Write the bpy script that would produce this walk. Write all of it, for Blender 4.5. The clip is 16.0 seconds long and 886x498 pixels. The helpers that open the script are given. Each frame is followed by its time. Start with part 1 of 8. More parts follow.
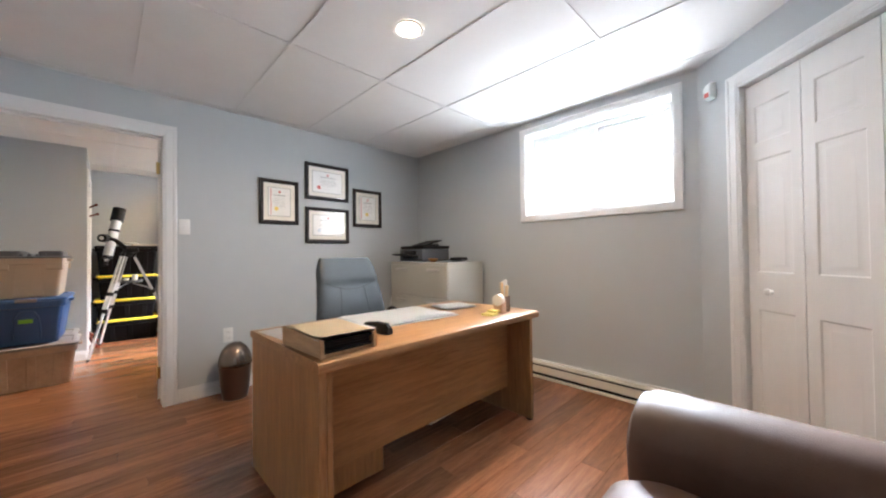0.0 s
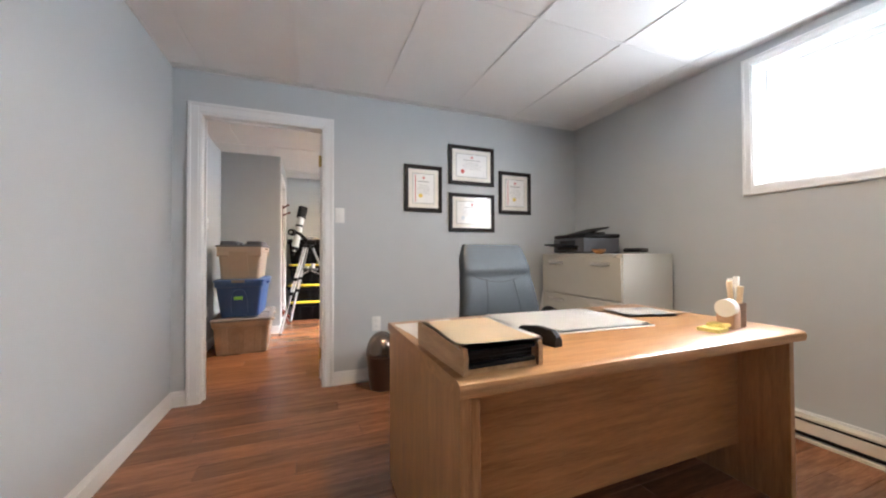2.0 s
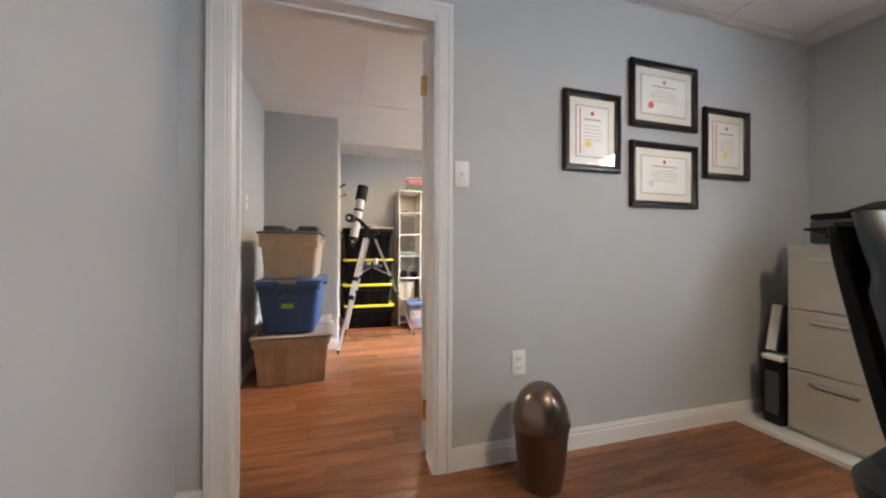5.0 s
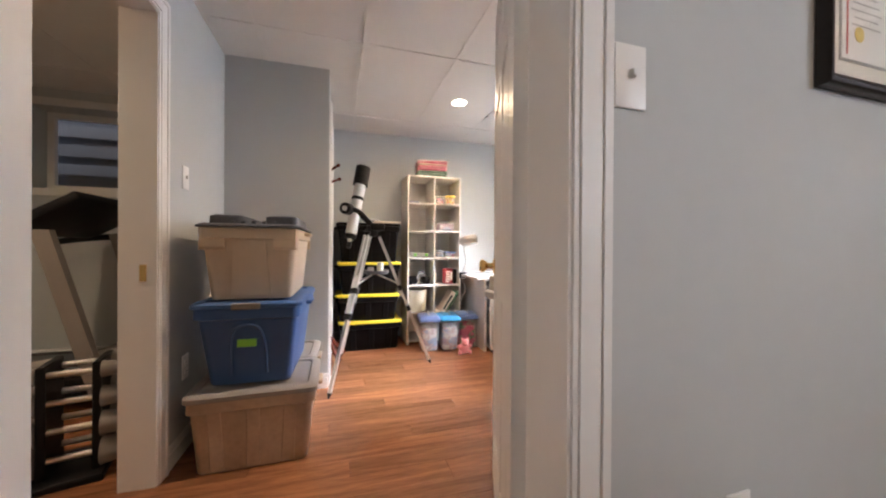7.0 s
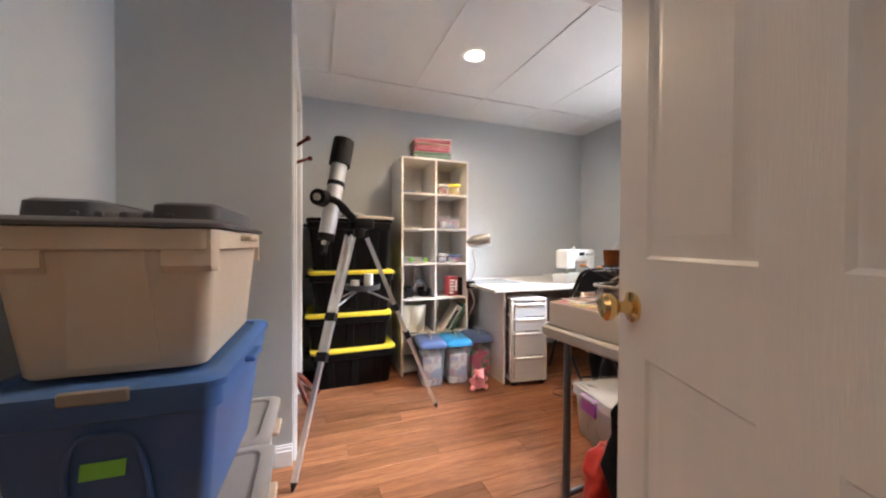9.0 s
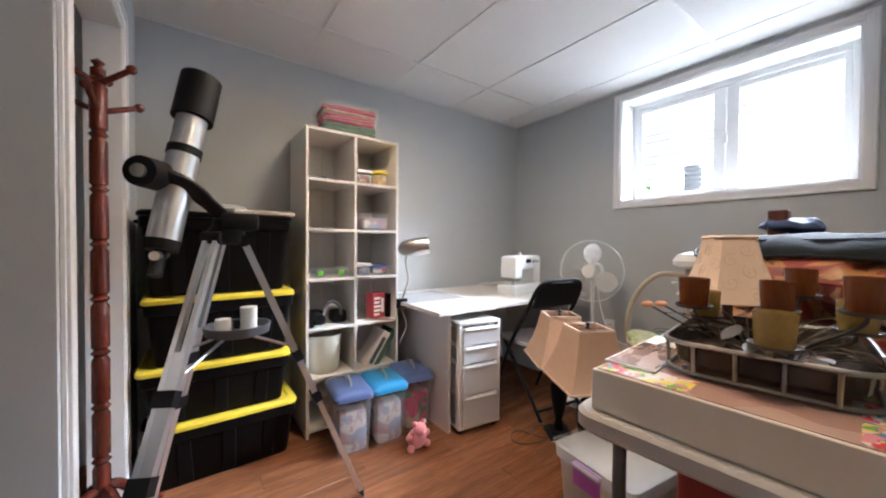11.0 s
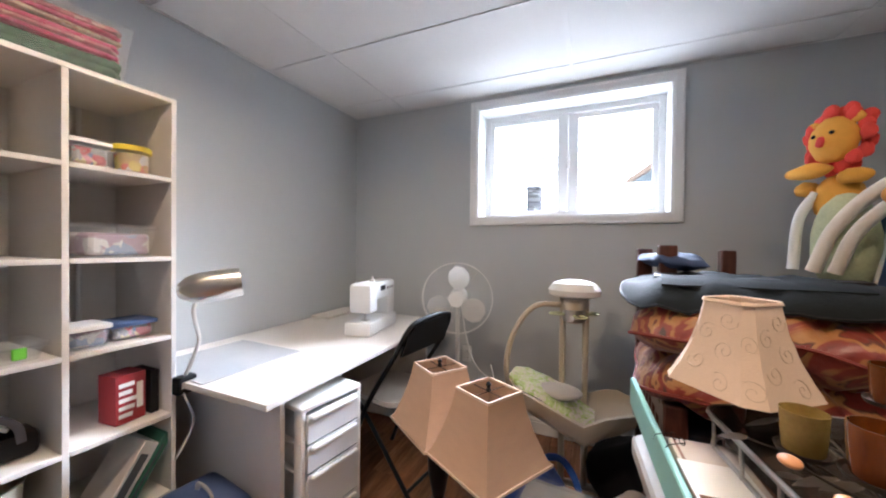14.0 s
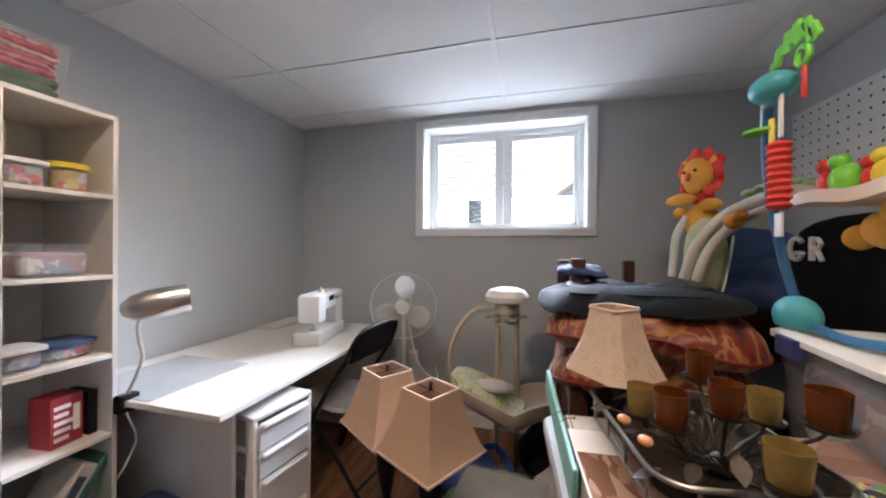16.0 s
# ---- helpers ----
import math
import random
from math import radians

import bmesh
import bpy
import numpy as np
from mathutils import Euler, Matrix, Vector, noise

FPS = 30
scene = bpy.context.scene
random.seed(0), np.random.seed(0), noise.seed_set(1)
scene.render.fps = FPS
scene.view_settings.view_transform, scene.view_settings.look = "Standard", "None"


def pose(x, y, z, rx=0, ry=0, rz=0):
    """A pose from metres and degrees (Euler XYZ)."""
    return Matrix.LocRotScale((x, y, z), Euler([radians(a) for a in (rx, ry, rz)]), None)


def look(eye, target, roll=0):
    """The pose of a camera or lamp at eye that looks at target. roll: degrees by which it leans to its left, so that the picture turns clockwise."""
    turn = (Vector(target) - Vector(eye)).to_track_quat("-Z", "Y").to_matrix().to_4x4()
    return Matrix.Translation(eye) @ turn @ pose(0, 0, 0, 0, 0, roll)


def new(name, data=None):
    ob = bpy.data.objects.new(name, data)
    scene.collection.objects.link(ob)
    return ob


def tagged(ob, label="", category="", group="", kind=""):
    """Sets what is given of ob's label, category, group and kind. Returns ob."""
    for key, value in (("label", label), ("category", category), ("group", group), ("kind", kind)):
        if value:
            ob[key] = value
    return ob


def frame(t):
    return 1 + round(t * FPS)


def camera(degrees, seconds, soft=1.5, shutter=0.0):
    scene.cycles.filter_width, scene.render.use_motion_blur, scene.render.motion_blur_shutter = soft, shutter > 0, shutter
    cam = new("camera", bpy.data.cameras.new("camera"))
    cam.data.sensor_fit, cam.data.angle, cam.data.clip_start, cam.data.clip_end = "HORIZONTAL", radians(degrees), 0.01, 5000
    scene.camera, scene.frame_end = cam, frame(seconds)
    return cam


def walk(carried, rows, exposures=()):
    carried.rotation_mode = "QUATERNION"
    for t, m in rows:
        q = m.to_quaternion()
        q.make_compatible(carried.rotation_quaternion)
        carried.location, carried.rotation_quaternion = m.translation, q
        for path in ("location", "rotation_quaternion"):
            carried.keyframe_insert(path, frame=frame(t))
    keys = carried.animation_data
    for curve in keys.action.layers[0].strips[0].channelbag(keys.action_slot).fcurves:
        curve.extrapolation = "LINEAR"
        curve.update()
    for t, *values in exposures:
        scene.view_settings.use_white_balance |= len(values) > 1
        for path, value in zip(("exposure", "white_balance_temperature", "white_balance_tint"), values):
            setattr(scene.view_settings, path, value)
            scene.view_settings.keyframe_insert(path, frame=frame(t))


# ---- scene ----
cam = camera(104.5, 16.0, 2.1)
PATH = [
    (0, (-0.076, 0.336, 1.09), (1.327, 1.761, 1.118), -0.7),
    (0.5, (0.012, 0.406, 1.069), (1.294, 1.941, 1.092), -0.7),
    (1, (0.108, 0.497, 1.042), (1.227, 2.155, 1.07), -0.7),
    (1.5, (0.148, 0.6, 1.032), (1.077, 2.371, 1.058), -0.5),
    (2, (0.129, 0.772, 1.015), (0.856, 2.635, 1.043), -0.2),
    (2.5, (0.062, 0.993, 1.009), (0.657, 2.902, 1.03), -0.1),
    (3, (0.022, 1.199, 0.972), (0.581, 3.119, 0.99), -0.0),
    (3.5, (-0.007, 1.436, 0.985), (0.538, 3.36, 0.991), -0.1),
    (4, (-0.05, 1.672, 0.983), (0.491, 3.598, 0.985), 0.1),
    (4.5, (-0.105, 1.907, 0.984), (0.436, 3.833, 0.993), 0.3),
    (5, (-0.151, 2.114, 0.979), (0.401, 4.036, 0.985), 0.2),
    (5.2, (-0.151, 2.193, 0.983), (0.388, 4.12, 0.98), 0.4),
    (7.5, (-0.146, 3.293, 1.008), (0.449, 5.202, 1.002), 0.1),
    (7.8, (-0.131, 3.412, 0.985), (0.471, 5.319, 0.993), -0.2),
    (8.2, (-0.138, 3.579, 1.033), (0.489, 5.478, 1.019), 0.1),
    (10.3, (-0.017, 4.321, 1.076), (0.914, 6.091, 1.048), 0.0),
    (10.5, (0.004, 4.387, 1.086), (0.994, 6.125, 1.054), 0.2),
    (11, (0.025, 4.565, 1.111), (1.2, 6.184, 1.077), 0.4),
    (11.5, (0.067, 4.725, 1.126), (1.367, 6.245, 1.092), 0.5),
    (12, (0.136, 4.853, 1.148), (1.551, 6.266, 1.115), 0.6),
    (12.5, (0.211, 4.968, 1.177), (1.749, 6.246, 1.15), 0.5),
    (13, (0.271, 5.043, 1.203), (1.933, 6.156, 1.18), 0.6),
    (13.5, (0.307, 5.099, 1.222), (2.075, 6.035, 1.198), 0.6),
    (14, (0.342, 5.148, 1.241), (2.175, 5.948, 1.219), 0.6),
    (14.5, (0.366, 5.169, 1.258), (2.254, 5.83, 1.243), 0.6),
    (15, (0.355, 5.177, 1.274), (2.285, 5.7, 1.262), 0.6),
    (15.5, (0.287, 5.161, 1.286), (2.22, 5.674, 1.278), 0.5),
    (16, (0.2, 5.081, 1.291), (2.132, 5.596, 1.29), 0.4),
]
walk(cam, [(t, look(eye, target, roll)) for t, eye, target, roll in PATH], [(0.0, 1.02, 5750, 8), (1.3, 1.2, 5750, 8), (2.6, 1.02, 5800, 8), (5.2, 0.9, 5900, 8), (7.4, 0.66, 6000, 12), (8.2, 0.56, 5900, 12), (10.3, 0.25, 5650, 9), (11.5, 0.04, 5450, 10), (13.0, 0.12, 5500, 11), (14.0, 0.02, 5500, 12), (15.2, -0.32, 5500, 12), (16.0, -0.38, 5500, 12)])

# ---- world and light ----
H = 2.28    # ceiling height
world = bpy.data.worlds.new("world")
scene.world = world
world.use_nodes = True
wn = world.node_tree
sky = wn.nodes.new("ShaderNodeTexSky")
sky.sky_type = "NISHITA"
sky.sun_disc = False
sky.dust_density = 4.0
sky.sun_elevation = radians(48)
sky.sun_rotation = radians(250)
wn.links.new(sky.outputs[0], wn.nodes["Background"].inputs[0])
wn.nodes["Background"].inputs[1].default_value = 0.15


def lamp(name, kind, m, energy, color, size=0.1, size_y=None):
    data = bpy.data.lights.new(name, kind)
    data.energy, data.color = energy, color
    if kind == "AREA":
        data.shape = "RECTANGLE" if size_y else "DISK"
        data.size = size
        if size_y:
            data.size_y = size_y
    elif kind == "SUN":
        data.angle = radians(size)
    else:
        data.shadow_soft_size = size
    ob = new(name, data)
    ob.matrix_world = m
    return ob


DAY, WARM = (0.98, 0.985, 1.0), (1.0, 0.70, 0.42)
lamp("sun", "SUN", look((-30, -12, 40), (0, 0, 0)), 3.5, (1.0, 0.95, 0.88), 0.6)
# daylight that comes in by the two windows
lamp("window_daylight", "AREA", look((2.93, 1.458, 1.80), (1.2, 1.458, 1.55)), 21, DAY, 1.10, 0.70)
lamp("window_daylight", "AREA", look((6.5, 4.3, 4.25), (2.7, 5.31, 1.80)), 2700, DAY, 4.0, 1.6)
# unseen lamp, added for bounce off the pale ground outside the storage room window
lamp("window_daylight", "AREA", look((3.95, 5.30, 1.34), (2.5, 5.30, 2.05)), 85, DAY, 2.0, 1.2)
# recessed ceiling lamps; the last two are unseen, added for the warm light there
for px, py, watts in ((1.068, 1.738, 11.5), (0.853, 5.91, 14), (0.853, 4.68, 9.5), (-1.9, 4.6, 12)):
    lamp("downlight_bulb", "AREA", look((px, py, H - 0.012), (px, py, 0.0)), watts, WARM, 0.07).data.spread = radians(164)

# ---- materials ----


def mat(name, col, rough=0.5, metal=0.0, var=0.08, scale=6.0, bump=0.0, bscale=150.0, stretch=(1, 1, 1), trans=0.0, ior=1.45, alpha=1.0, per=0.0, sheen=0.0, coat=0.0):
    """Principled surface with colour variation at two scales and a fine relief."""
    m = bpy.data.materials.new(name)
    m.use_nodes = True
    nt = m.node_tree
    b = nt.nodes["Principled BSDF"]
    tc = nt.nodes.new("ShaderNodeTexCoord")
    mp = nt.nodes.new("ShaderNodeMapping")
    mp.inputs["Scale"].default_value = stretch
    nt.links.new(tc.outputs["Object"], mp.inputs[0])
    n1 = nt.nodes.new("ShaderNodeTexNoise")
    n1.inputs["Scale"].default_value = scale
    n1.inputs["Detail"].default_value = 5
    nt.links.new(mp.outputs[0], n1.inputs["Vector"])
    n2 = nt.nodes.new("ShaderNodeTexNoise")
    n2.inputs["Scale"].default_value = scale * 9
    n2.inputs["Detail"].default_value = 3
    nt.links.new(mp.outputs[0], n2.inputs["Vector"])
    mx = nt.nodes.new("ShaderNodeMath")
    mx.operation = "MULTIPLY_ADD"
    nt.links.new(n2.outputs[0], mx.inputs[0])
    mx.inputs[1].default_value = 0.4
    nt.links.new(n1.outputs[0], mx.inputs[2])
    ramp = nt.nodes.new("ShaderNodeMapRange")
    ramp.inputs[1].default_value, ramp.inputs[2].default_value = 0.35, 1.05
    ramp.inputs[3].default_value, ramp.inputs[4].default_value = 1 - var, 1 + var
    nt.links.new(mx.outputs[0], ramp.inputs[0])
    val = ramp.outputs[0]
    if per:
        oi = nt.nodes.new("ShaderNodeObjectInfo")
        pr = nt.nodes.new("ShaderNodeMapRange")
        pr.inputs[3].default_value, pr.inputs[4].default_value = 1 - per, 1 + per
        nt.links.new(oi.outputs["Random"], pr.inputs[0])
        mm = nt.nodes.new("ShaderNodeMath")
        mm.operation = "MULTIPLY"
        nt.links.new(val, mm.inputs[0])
        nt.links.new(pr.outputs[0], mm.inputs[1])
        val = mm.outputs[0]
    hsv = nt.nodes.new("ShaderNodeHueSaturation")
    hsv.inputs["Color"].default_value = (*col, 1)
    nt.links.new(val, hsv.inputs["Value"])
    nt.links.new(hsv.outputs[0], b.inputs["Base Color"])
    rr = nt.nodes.new("ShaderNodeMapRange")
    rr.inputs[3].default_value, rr.inputs[4].default_value = max(0.02, rough * 0.82), min(1, rough * 1.18)
    nt.links.new(n1.outputs[0], rr.inputs[0])
    nt.links.new(rr.outputs[0], b.inputs["Roughness"])
    b.inputs["Metallic"].default_value = metal
    b.inputs["Transmission Weight"].default_value = trans
    b.inputs["IOR"].default_value = ior
    b.inputs["Alpha"].default_value = alpha
    b.inputs["Sheen Weight"].default_value = sheen
    b.inputs["Coat Weight"].default_value = coat
    if bump:
        n3 = nt.nodes.new("ShaderNodeTexNoise")
        n3.inputs["Scale"].default_value = bscale
        n3.inputs["Detail"].default_value = 2
        nt.links.new(mp.outputs[0], n3.inputs["Vector"])
        bp = nt.nodes.new("ShaderNodeBump")
        bp.inputs["Strength"].default_value = bump
        bp.inputs["Distance"].default_value = 0.002
        nt.links.new(n3.outputs[0], bp.inputs["Height"])
        nt.links.new(bp.outputs[0], b.inputs["Normal"])
    return m


def wood(name, dark, light, rough=0.35, along=(1, 14, 14), scale=3.0, per=0.0, coat=0.0, bump=0.15):
    """Wood grain stretched along one axis, with finer pores on it."""
    m = bpy.data.materials.new(name)
    m.use_nodes = True
    nt = m.node_tree
    b = nt.nodes["Principled BSDF"]
    tc = nt.nodes.new("ShaderNodeTexCoord")
    oi = nt.nodes.new("ShaderNodeObjectInfo")
    add = nt.nodes.new("ShaderNodeVectorMath")
    add.operation = "MULTIPLY_ADD"
    nt.links.new(oi.outputs["Random"], add.inputs[0])
    add.inputs[1].default_value = (37.0 if per else 0.0, 21.0 if per else 0.0, 9.0 if per else 0.0)
    nt.links.new(tc.outputs["Object"], add.inputs[2])
    mp = nt.nodes.new("ShaderNodeMapping")
    mp.inputs["Scale"].default_value = along
    nt.links.new(add.outputs[0], mp.inputs[0])
    n1 = nt.nodes.new("ShaderNodeTexNoise")
    n1.inputs["Scale"].default_value = scale
    n1.inputs["Detail"].default_value = 6
    n1.inputs["Roughness"].default_value = 0.62
    n1.inputs["Distortion"].default_value = 0.6
    nt.links.new(mp.outputs[0], n1.inputs["Vector"])
    n2 = nt.nodes.new("ShaderNodeTexNoise")
    n2.inputs["Scale"].default_value = scale * 7
    n2.inputs["Detail"].default_value = 4
    nt.links.new(mp.outputs[0], n2.inputs["Vector"])
    mx = nt.nodes.new("ShaderNodeMath")
    mx.operation = "MULTIPLY_ADD"
    nt.links.new(n2.outputs[0], mx.inputs[0])
    mx.inputs[1].default_value = 0.45
    nt.links.new(n1.outputs[0], mx.inputs[2])
    cr = nt.nodes.new("ShaderNodeValToRGB")
    cr.color_ramp.elements[0].position, cr.color_ramp.elements[1].position = 0.48, 0.98
    cr.color_ramp.elements[0].color, cr.color_ramp.elements[1].color = (*dark, 1), (*light, 1)
    nt.links.new(mx.outputs[0], cr.inputs[0])
    hsv = nt.nodes.new("ShaderNodeHueSaturation")
    nt.links.new(cr.outputs[0], hsv.inputs["Color"])
    if per:
        pr = nt.nodes.new("ShaderNodeMapRange")
        pr.inputs[3].default_value, pr.inputs[4].default_value = 1 - per, 1 + per
        nt.links.new(oi.outputs["Random"], pr.inputs[0])
        nt.links.new(pr.outputs[0], hsv.inputs["Value"])
    nt.links.new(hsv.outputs[0], b.inputs["Base Color"])
    rr = nt.nodes.new("ShaderNodeMapRange")
    rr.inputs[3].default_value, rr.inputs[4].default_value = rough * 0.8, rough * 1.25
    nt.links.new(n1.outputs[0], rr.inputs[0])
    nt.links.new(rr.outputs[0], b.inputs["Roughness"])
    b.inputs["Coat Weight"].default_value = coat
    bp = nt.nodes.new("ShaderNodeBump")
    bp.inputs["Strength"].default_value = bump
    bp.inputs["Distance"].default_value = 0.001
    nt.links.new(mx.outputs[0], bp.inputs["Height"])
    nt.links.new(bp.outputs[0], b.inputs["Normal"])
    return m


def glow(name, col, strength):
    m = bpy.data.materials.new(name)
    m.use_nodes = True
    b = m.node_tree.nodes["Principled BSDF"]
    b.inputs["Emission Color"].default_value = (*col, 1)
    b.inputs["Emission Strength"].default_value = strength
    return m


WALL = mat("wall_paint", (0.52, 0.545, 0.555), 0.75, var=0.02, scale=1.5, bump=0.12, bscale=260)
CEIL = mat("ceiling_tile_board", (0.80, 0.79, 0.77), 0.9, var=0.03, scale=4, bump=0.5, bscale=120)
TBAR = mat("painted_steel_grid", (0.80, 0.79, 0.77), 0.5, var=0.03)
TRIM = mat("white_trim_paint", (0.80, 0.80, 0.79), 0.5, var=0.025, scale=3, bump=0.06, bscale=90)
DOORW = mat("white_door_paint", (0.80, 0.79, 0.77), 0.5, var=0.03, scale=2.5, bump=0.15, bscale=60, stretch=(6, 6, 0.5))
FLOOR = wood("laminate_plank", (0.150, 0.060, 0.028), (0.36, 0.160, 0.076), 0.24, (1.0, 11, 11), 2.2, per=0.22, bump=0.03)
SUB = mat("subfloor", (0.05, 0.03, 0.02), 0.9)
OAK = wood("oak_laminate", (0.235, 0.112, 0.040), (0.47, 0.258, 0.108), 0.30, (1.2, 16, 16), 2.5)
OAKV = wood("oak_laminate_upright", (0.225, 0.107, 0.038), (0.45, 0.245, 0.102), 0.30, (16, 16, 1.2), 2.5)
BRASS = mat("brass", (0.72, 0.52, 0.22), 0.22, 1.0)
STEEL = mat("brushed_steel", (0.62, 0.60, 0.57), 0.30, 1.0, var=0.05)
ALU = mat("silver_aluminium", (0.66, 0.66, 0.66), 0.34, 0.85, var=0.05)
BLACKP = mat("black_plastic", (0.008, 0.008, 0.009), 0.5, var=0.15, bump=0.1, bscale=400, ior=1.3)
GREYP = mat("dark_grey_plastic", (0.085, 0.088, 0.10), 0.45, var=0.1, bump=0.1, bscale=300)
PLATE = mat("white_plastic", (0.80, 0.80, 0.78), 0.35, var=0.02)
PAPER = mat("white_paper", (0.84, 0.84, 0.83), 0.8, var=0.03, scale=10)
FOLDER = mat("manila_card", (0.84, 0.68, 0.46), 0.75, var=0.05, scale=8)
LEATHER = mat("blue_black_leather", (0.048, 0.061, 0.073), 0.46, var=0.14, scale=5, bump=0.35, bscale=420)
BROWNL = mat("brown_leather", (0.082, 0.047, 0.034), 0.48, var=0.2, scale=4, bump=0.4, bscale=300)
CABG = mat("putty_steel_paint", (0.50, 0.49, 0.44), 0.42, var=0.03, scale=3, bump=0.08, bscale=300)
BRONZE = mat("bronze_plastic", (0.14, 0.095, 0.072), 0.30, 0.75, var=0.1)
GLASS = mat("clear_glass", (1, 1, 1), 0.01, trans=1.0, ior=1.45, var=0.0)
FRAMEB = mat("dark_walnut_frame", (0.018, 0.013, 0.012), 0.3, var=0.2, scale=12, stretch=(1, 1, 5))
MATB = mat("cream_mat_board", (0.78, 0.76, 0.70), 0.85, var=0.02)
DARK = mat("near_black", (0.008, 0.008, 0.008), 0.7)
REDM = mat("red_ink", (0.55, 0.06, 0.05), 0.6)
GOLDI = mat("gold_seal", (0.80, 0.62, 0.12), 0.4)
INK = mat("grey_ink", (0.42, 0.42, 0.42), 0.8)
YELLOW = mat("yellow_plastic", (0.82, 0.66, 0.05), 0.42, var=0.06)

# ---- mesh helpers ----


def box(bm, x0, y0, z0, x1, y1, z1, bevel=0.0, seg=1, m=None):
    got = bmesh.ops.create_cube(bm, size=1.0)["verts"]
    mid = Matrix.Translation(((x0 + x1) / 2, (y0 + y1) / 2, (z0 + z1) / 2)) @ Matrix.Diagonal((abs(x1 - x0), abs(y1 - y0), abs(z1 - z0), 1))
    bmesh.ops.transform(bm, matrix=(m @ mid) if m else mid, verts=got)
    if bevel:
        edges = list({e for v in got for e in v.link_edges})
        bmesh.ops.bevel(bm, geom=edges, offset=bevel, segments=seg, profile=0.5, affect="EDGES")
    return bm


def boxes(*rows, bevel=0.0, seg=1):
    bm = bmesh.new()
    for r in rows:
        box(bm, *r, bevel=bevel, seg=seg)
    return bm


def cyl(bm, p0, p1, r0, r1=None, n=16):
    p0, p1 = Vector(p0), Vector(p1)
    d = p1 - p0
    m = Matrix.Translation((p0 + p1) / 2) @ d.to_track_quat("Z", "Y").to_matrix().to_4x4()
    bmesh.ops.create_cone(bm, cap_ends=True, segments=n, radius1=r0, radius2=r0 if r1 is None else r1, depth=d.length, matrix=m)
    return bm


def ball(bm, c, r, sx=1.0, sy=1.0, sz=1.0, n=14):
    bmesh.ops.create_uvsphere(bm, u_segments=n, v_segments=max(6, n * 2 // 3), radius=r, matrix=Matrix.Translation(c) @ Matrix.Diagonal((sx, sy, sz, 1)))
    return bm


def loft(bm, rings, cap=True, closed=False):
    rows = [[bm.verts.new(p) for p in ring] for ring in rings]
    n = len(rows[0])
    pairs = list(zip(rows, rows[1:])) + ([(rows[-1], rows[0])] if closed else [])
    for a, b in pairs:
        for i in range(n):
            bm.faces.new((a[i], a[(i + 1) % n], b[(i + 1) % n], b[i]))
    if cap and not closed:
        bm.faces.new(rows[0][::-1])
        bm.faces.new(rows[-1])
    return bm


def lathe(bm, profile, n=24, c=(0, 0, 0)):
    return loft(bm, [[(c[0] + r * math.cos(2 * math.pi * i / n), c[1] + r * math.sin(2 * math.pi * i / n), c[2] + z) for i in range(n)] for r, z in profile])


def ring(w, d, r, z, cx=0.0, cy=0.0, n=5):
    """A rounded rectangle in a level plane."""
    out = []
    for k, (sx, sy) in enumerate(((1, 1), (-1, 1), (-1, -1), (1, -1))):
        for i in range(n + 1):
            a = math.pi / 2 * (k + i / n)
            out.append((cx + sx * (w / 2 - r) + r * math.cos(a), cy + sy * (d / 2 - r) + r * math.sin(a), z))
    return out


def smooth(pts, steps=6):
    """A curve through the points (Catmull-Rom)."""
    pts = [Vector(p) for p in pts]
    full = [2 * pts[0] - pts[1]] + pts + [2 * pts[-1] - pts[-2]]
    out = []
    for a, b, c, d in zip(full, full[1:], full[2:], full[3:]):
        for i in range(steps):
            t = i / steps
            out.append(0.5 * (2 * b + (c - a) * t + (2 * a - 5 * b + 4 * c - d) * t * t + (3 * b - a - 3 * c + d) * t ** 3))
    return out + [pts[-1]]


def tube(bm, pts, r, n=8, flat=1.0):
    pts = [Vector(p) for p in pts]
    rings, up = [], Vector((0.13, 0.27, 0.95))
    for i, p in enumerate(pts):
        d = (pts[min(i + 1, len(pts) - 1)] - pts[max(i - 1, 0)]).normalized()
        side = d.cross(up).normalized()
        up = side.cross(d).normalized()
        rad = r[i] if isinstance(r, (list, tuple)) else r
        rings.append([p + side * rad * math.cos(2 * math.pi * k / n) + up * rad * flat * math.sin(2 * math.pi * k / n) for k in range(n)])
    return loft(bm, rings)


def part(name, bm, material, parent=None, label="", angle=38.0):
    """One mesh object, under its thing where a parent is given."""
    bmesh.ops.recalc_face_normals(bm, faces=bm.faces)
    me = bpy.data.meshes.new(name)
    bm.to_mesh(me)
    bm.free()
    me.materials.append(material)
    me.shade_smooth()
    me.set_sharp_from_angle(angle=radians(angle))
    ob = new(name, me)
    if parent:
        ob.parent = parent
    if label:
        ob["label"] = label
    return ob


def thing(name, label, category, m=None, group=""):
    ob = tagged(new(name), label, category, group)
    ob.empty_display_size = 0.05
    if m:
        ob.matrix_basis = m
    return ob


def setting(name, bm, material, label="", category=""):
    return tagged(part(name, bm, material), label, category, kind="structure")


# ---- structure ----
WT = H + 0.06
WEST, EAST, SOUTH = -0.73, 2.68, -1.36
DY0, DY1 = 3.568, 3.688          # wall between the rooms
NORTH, HALLW = 6.96, -0.88
OX0, OX1, OZ = -0.565, 0.228, 1.985   # door opening between the rooms
W1 = (0.888, 2.033, 1.425, 2.165)   # office window opening: y, y, z, z
W2 = (4.736, 5.90, 1.44, 2.198)     # storage room window opening
EOUT = 2.98
GW, GN = -3.30, 6.65                          # far wall of the exercise room
GY0, GY1 = 4.03, 4.79               # doorway to it

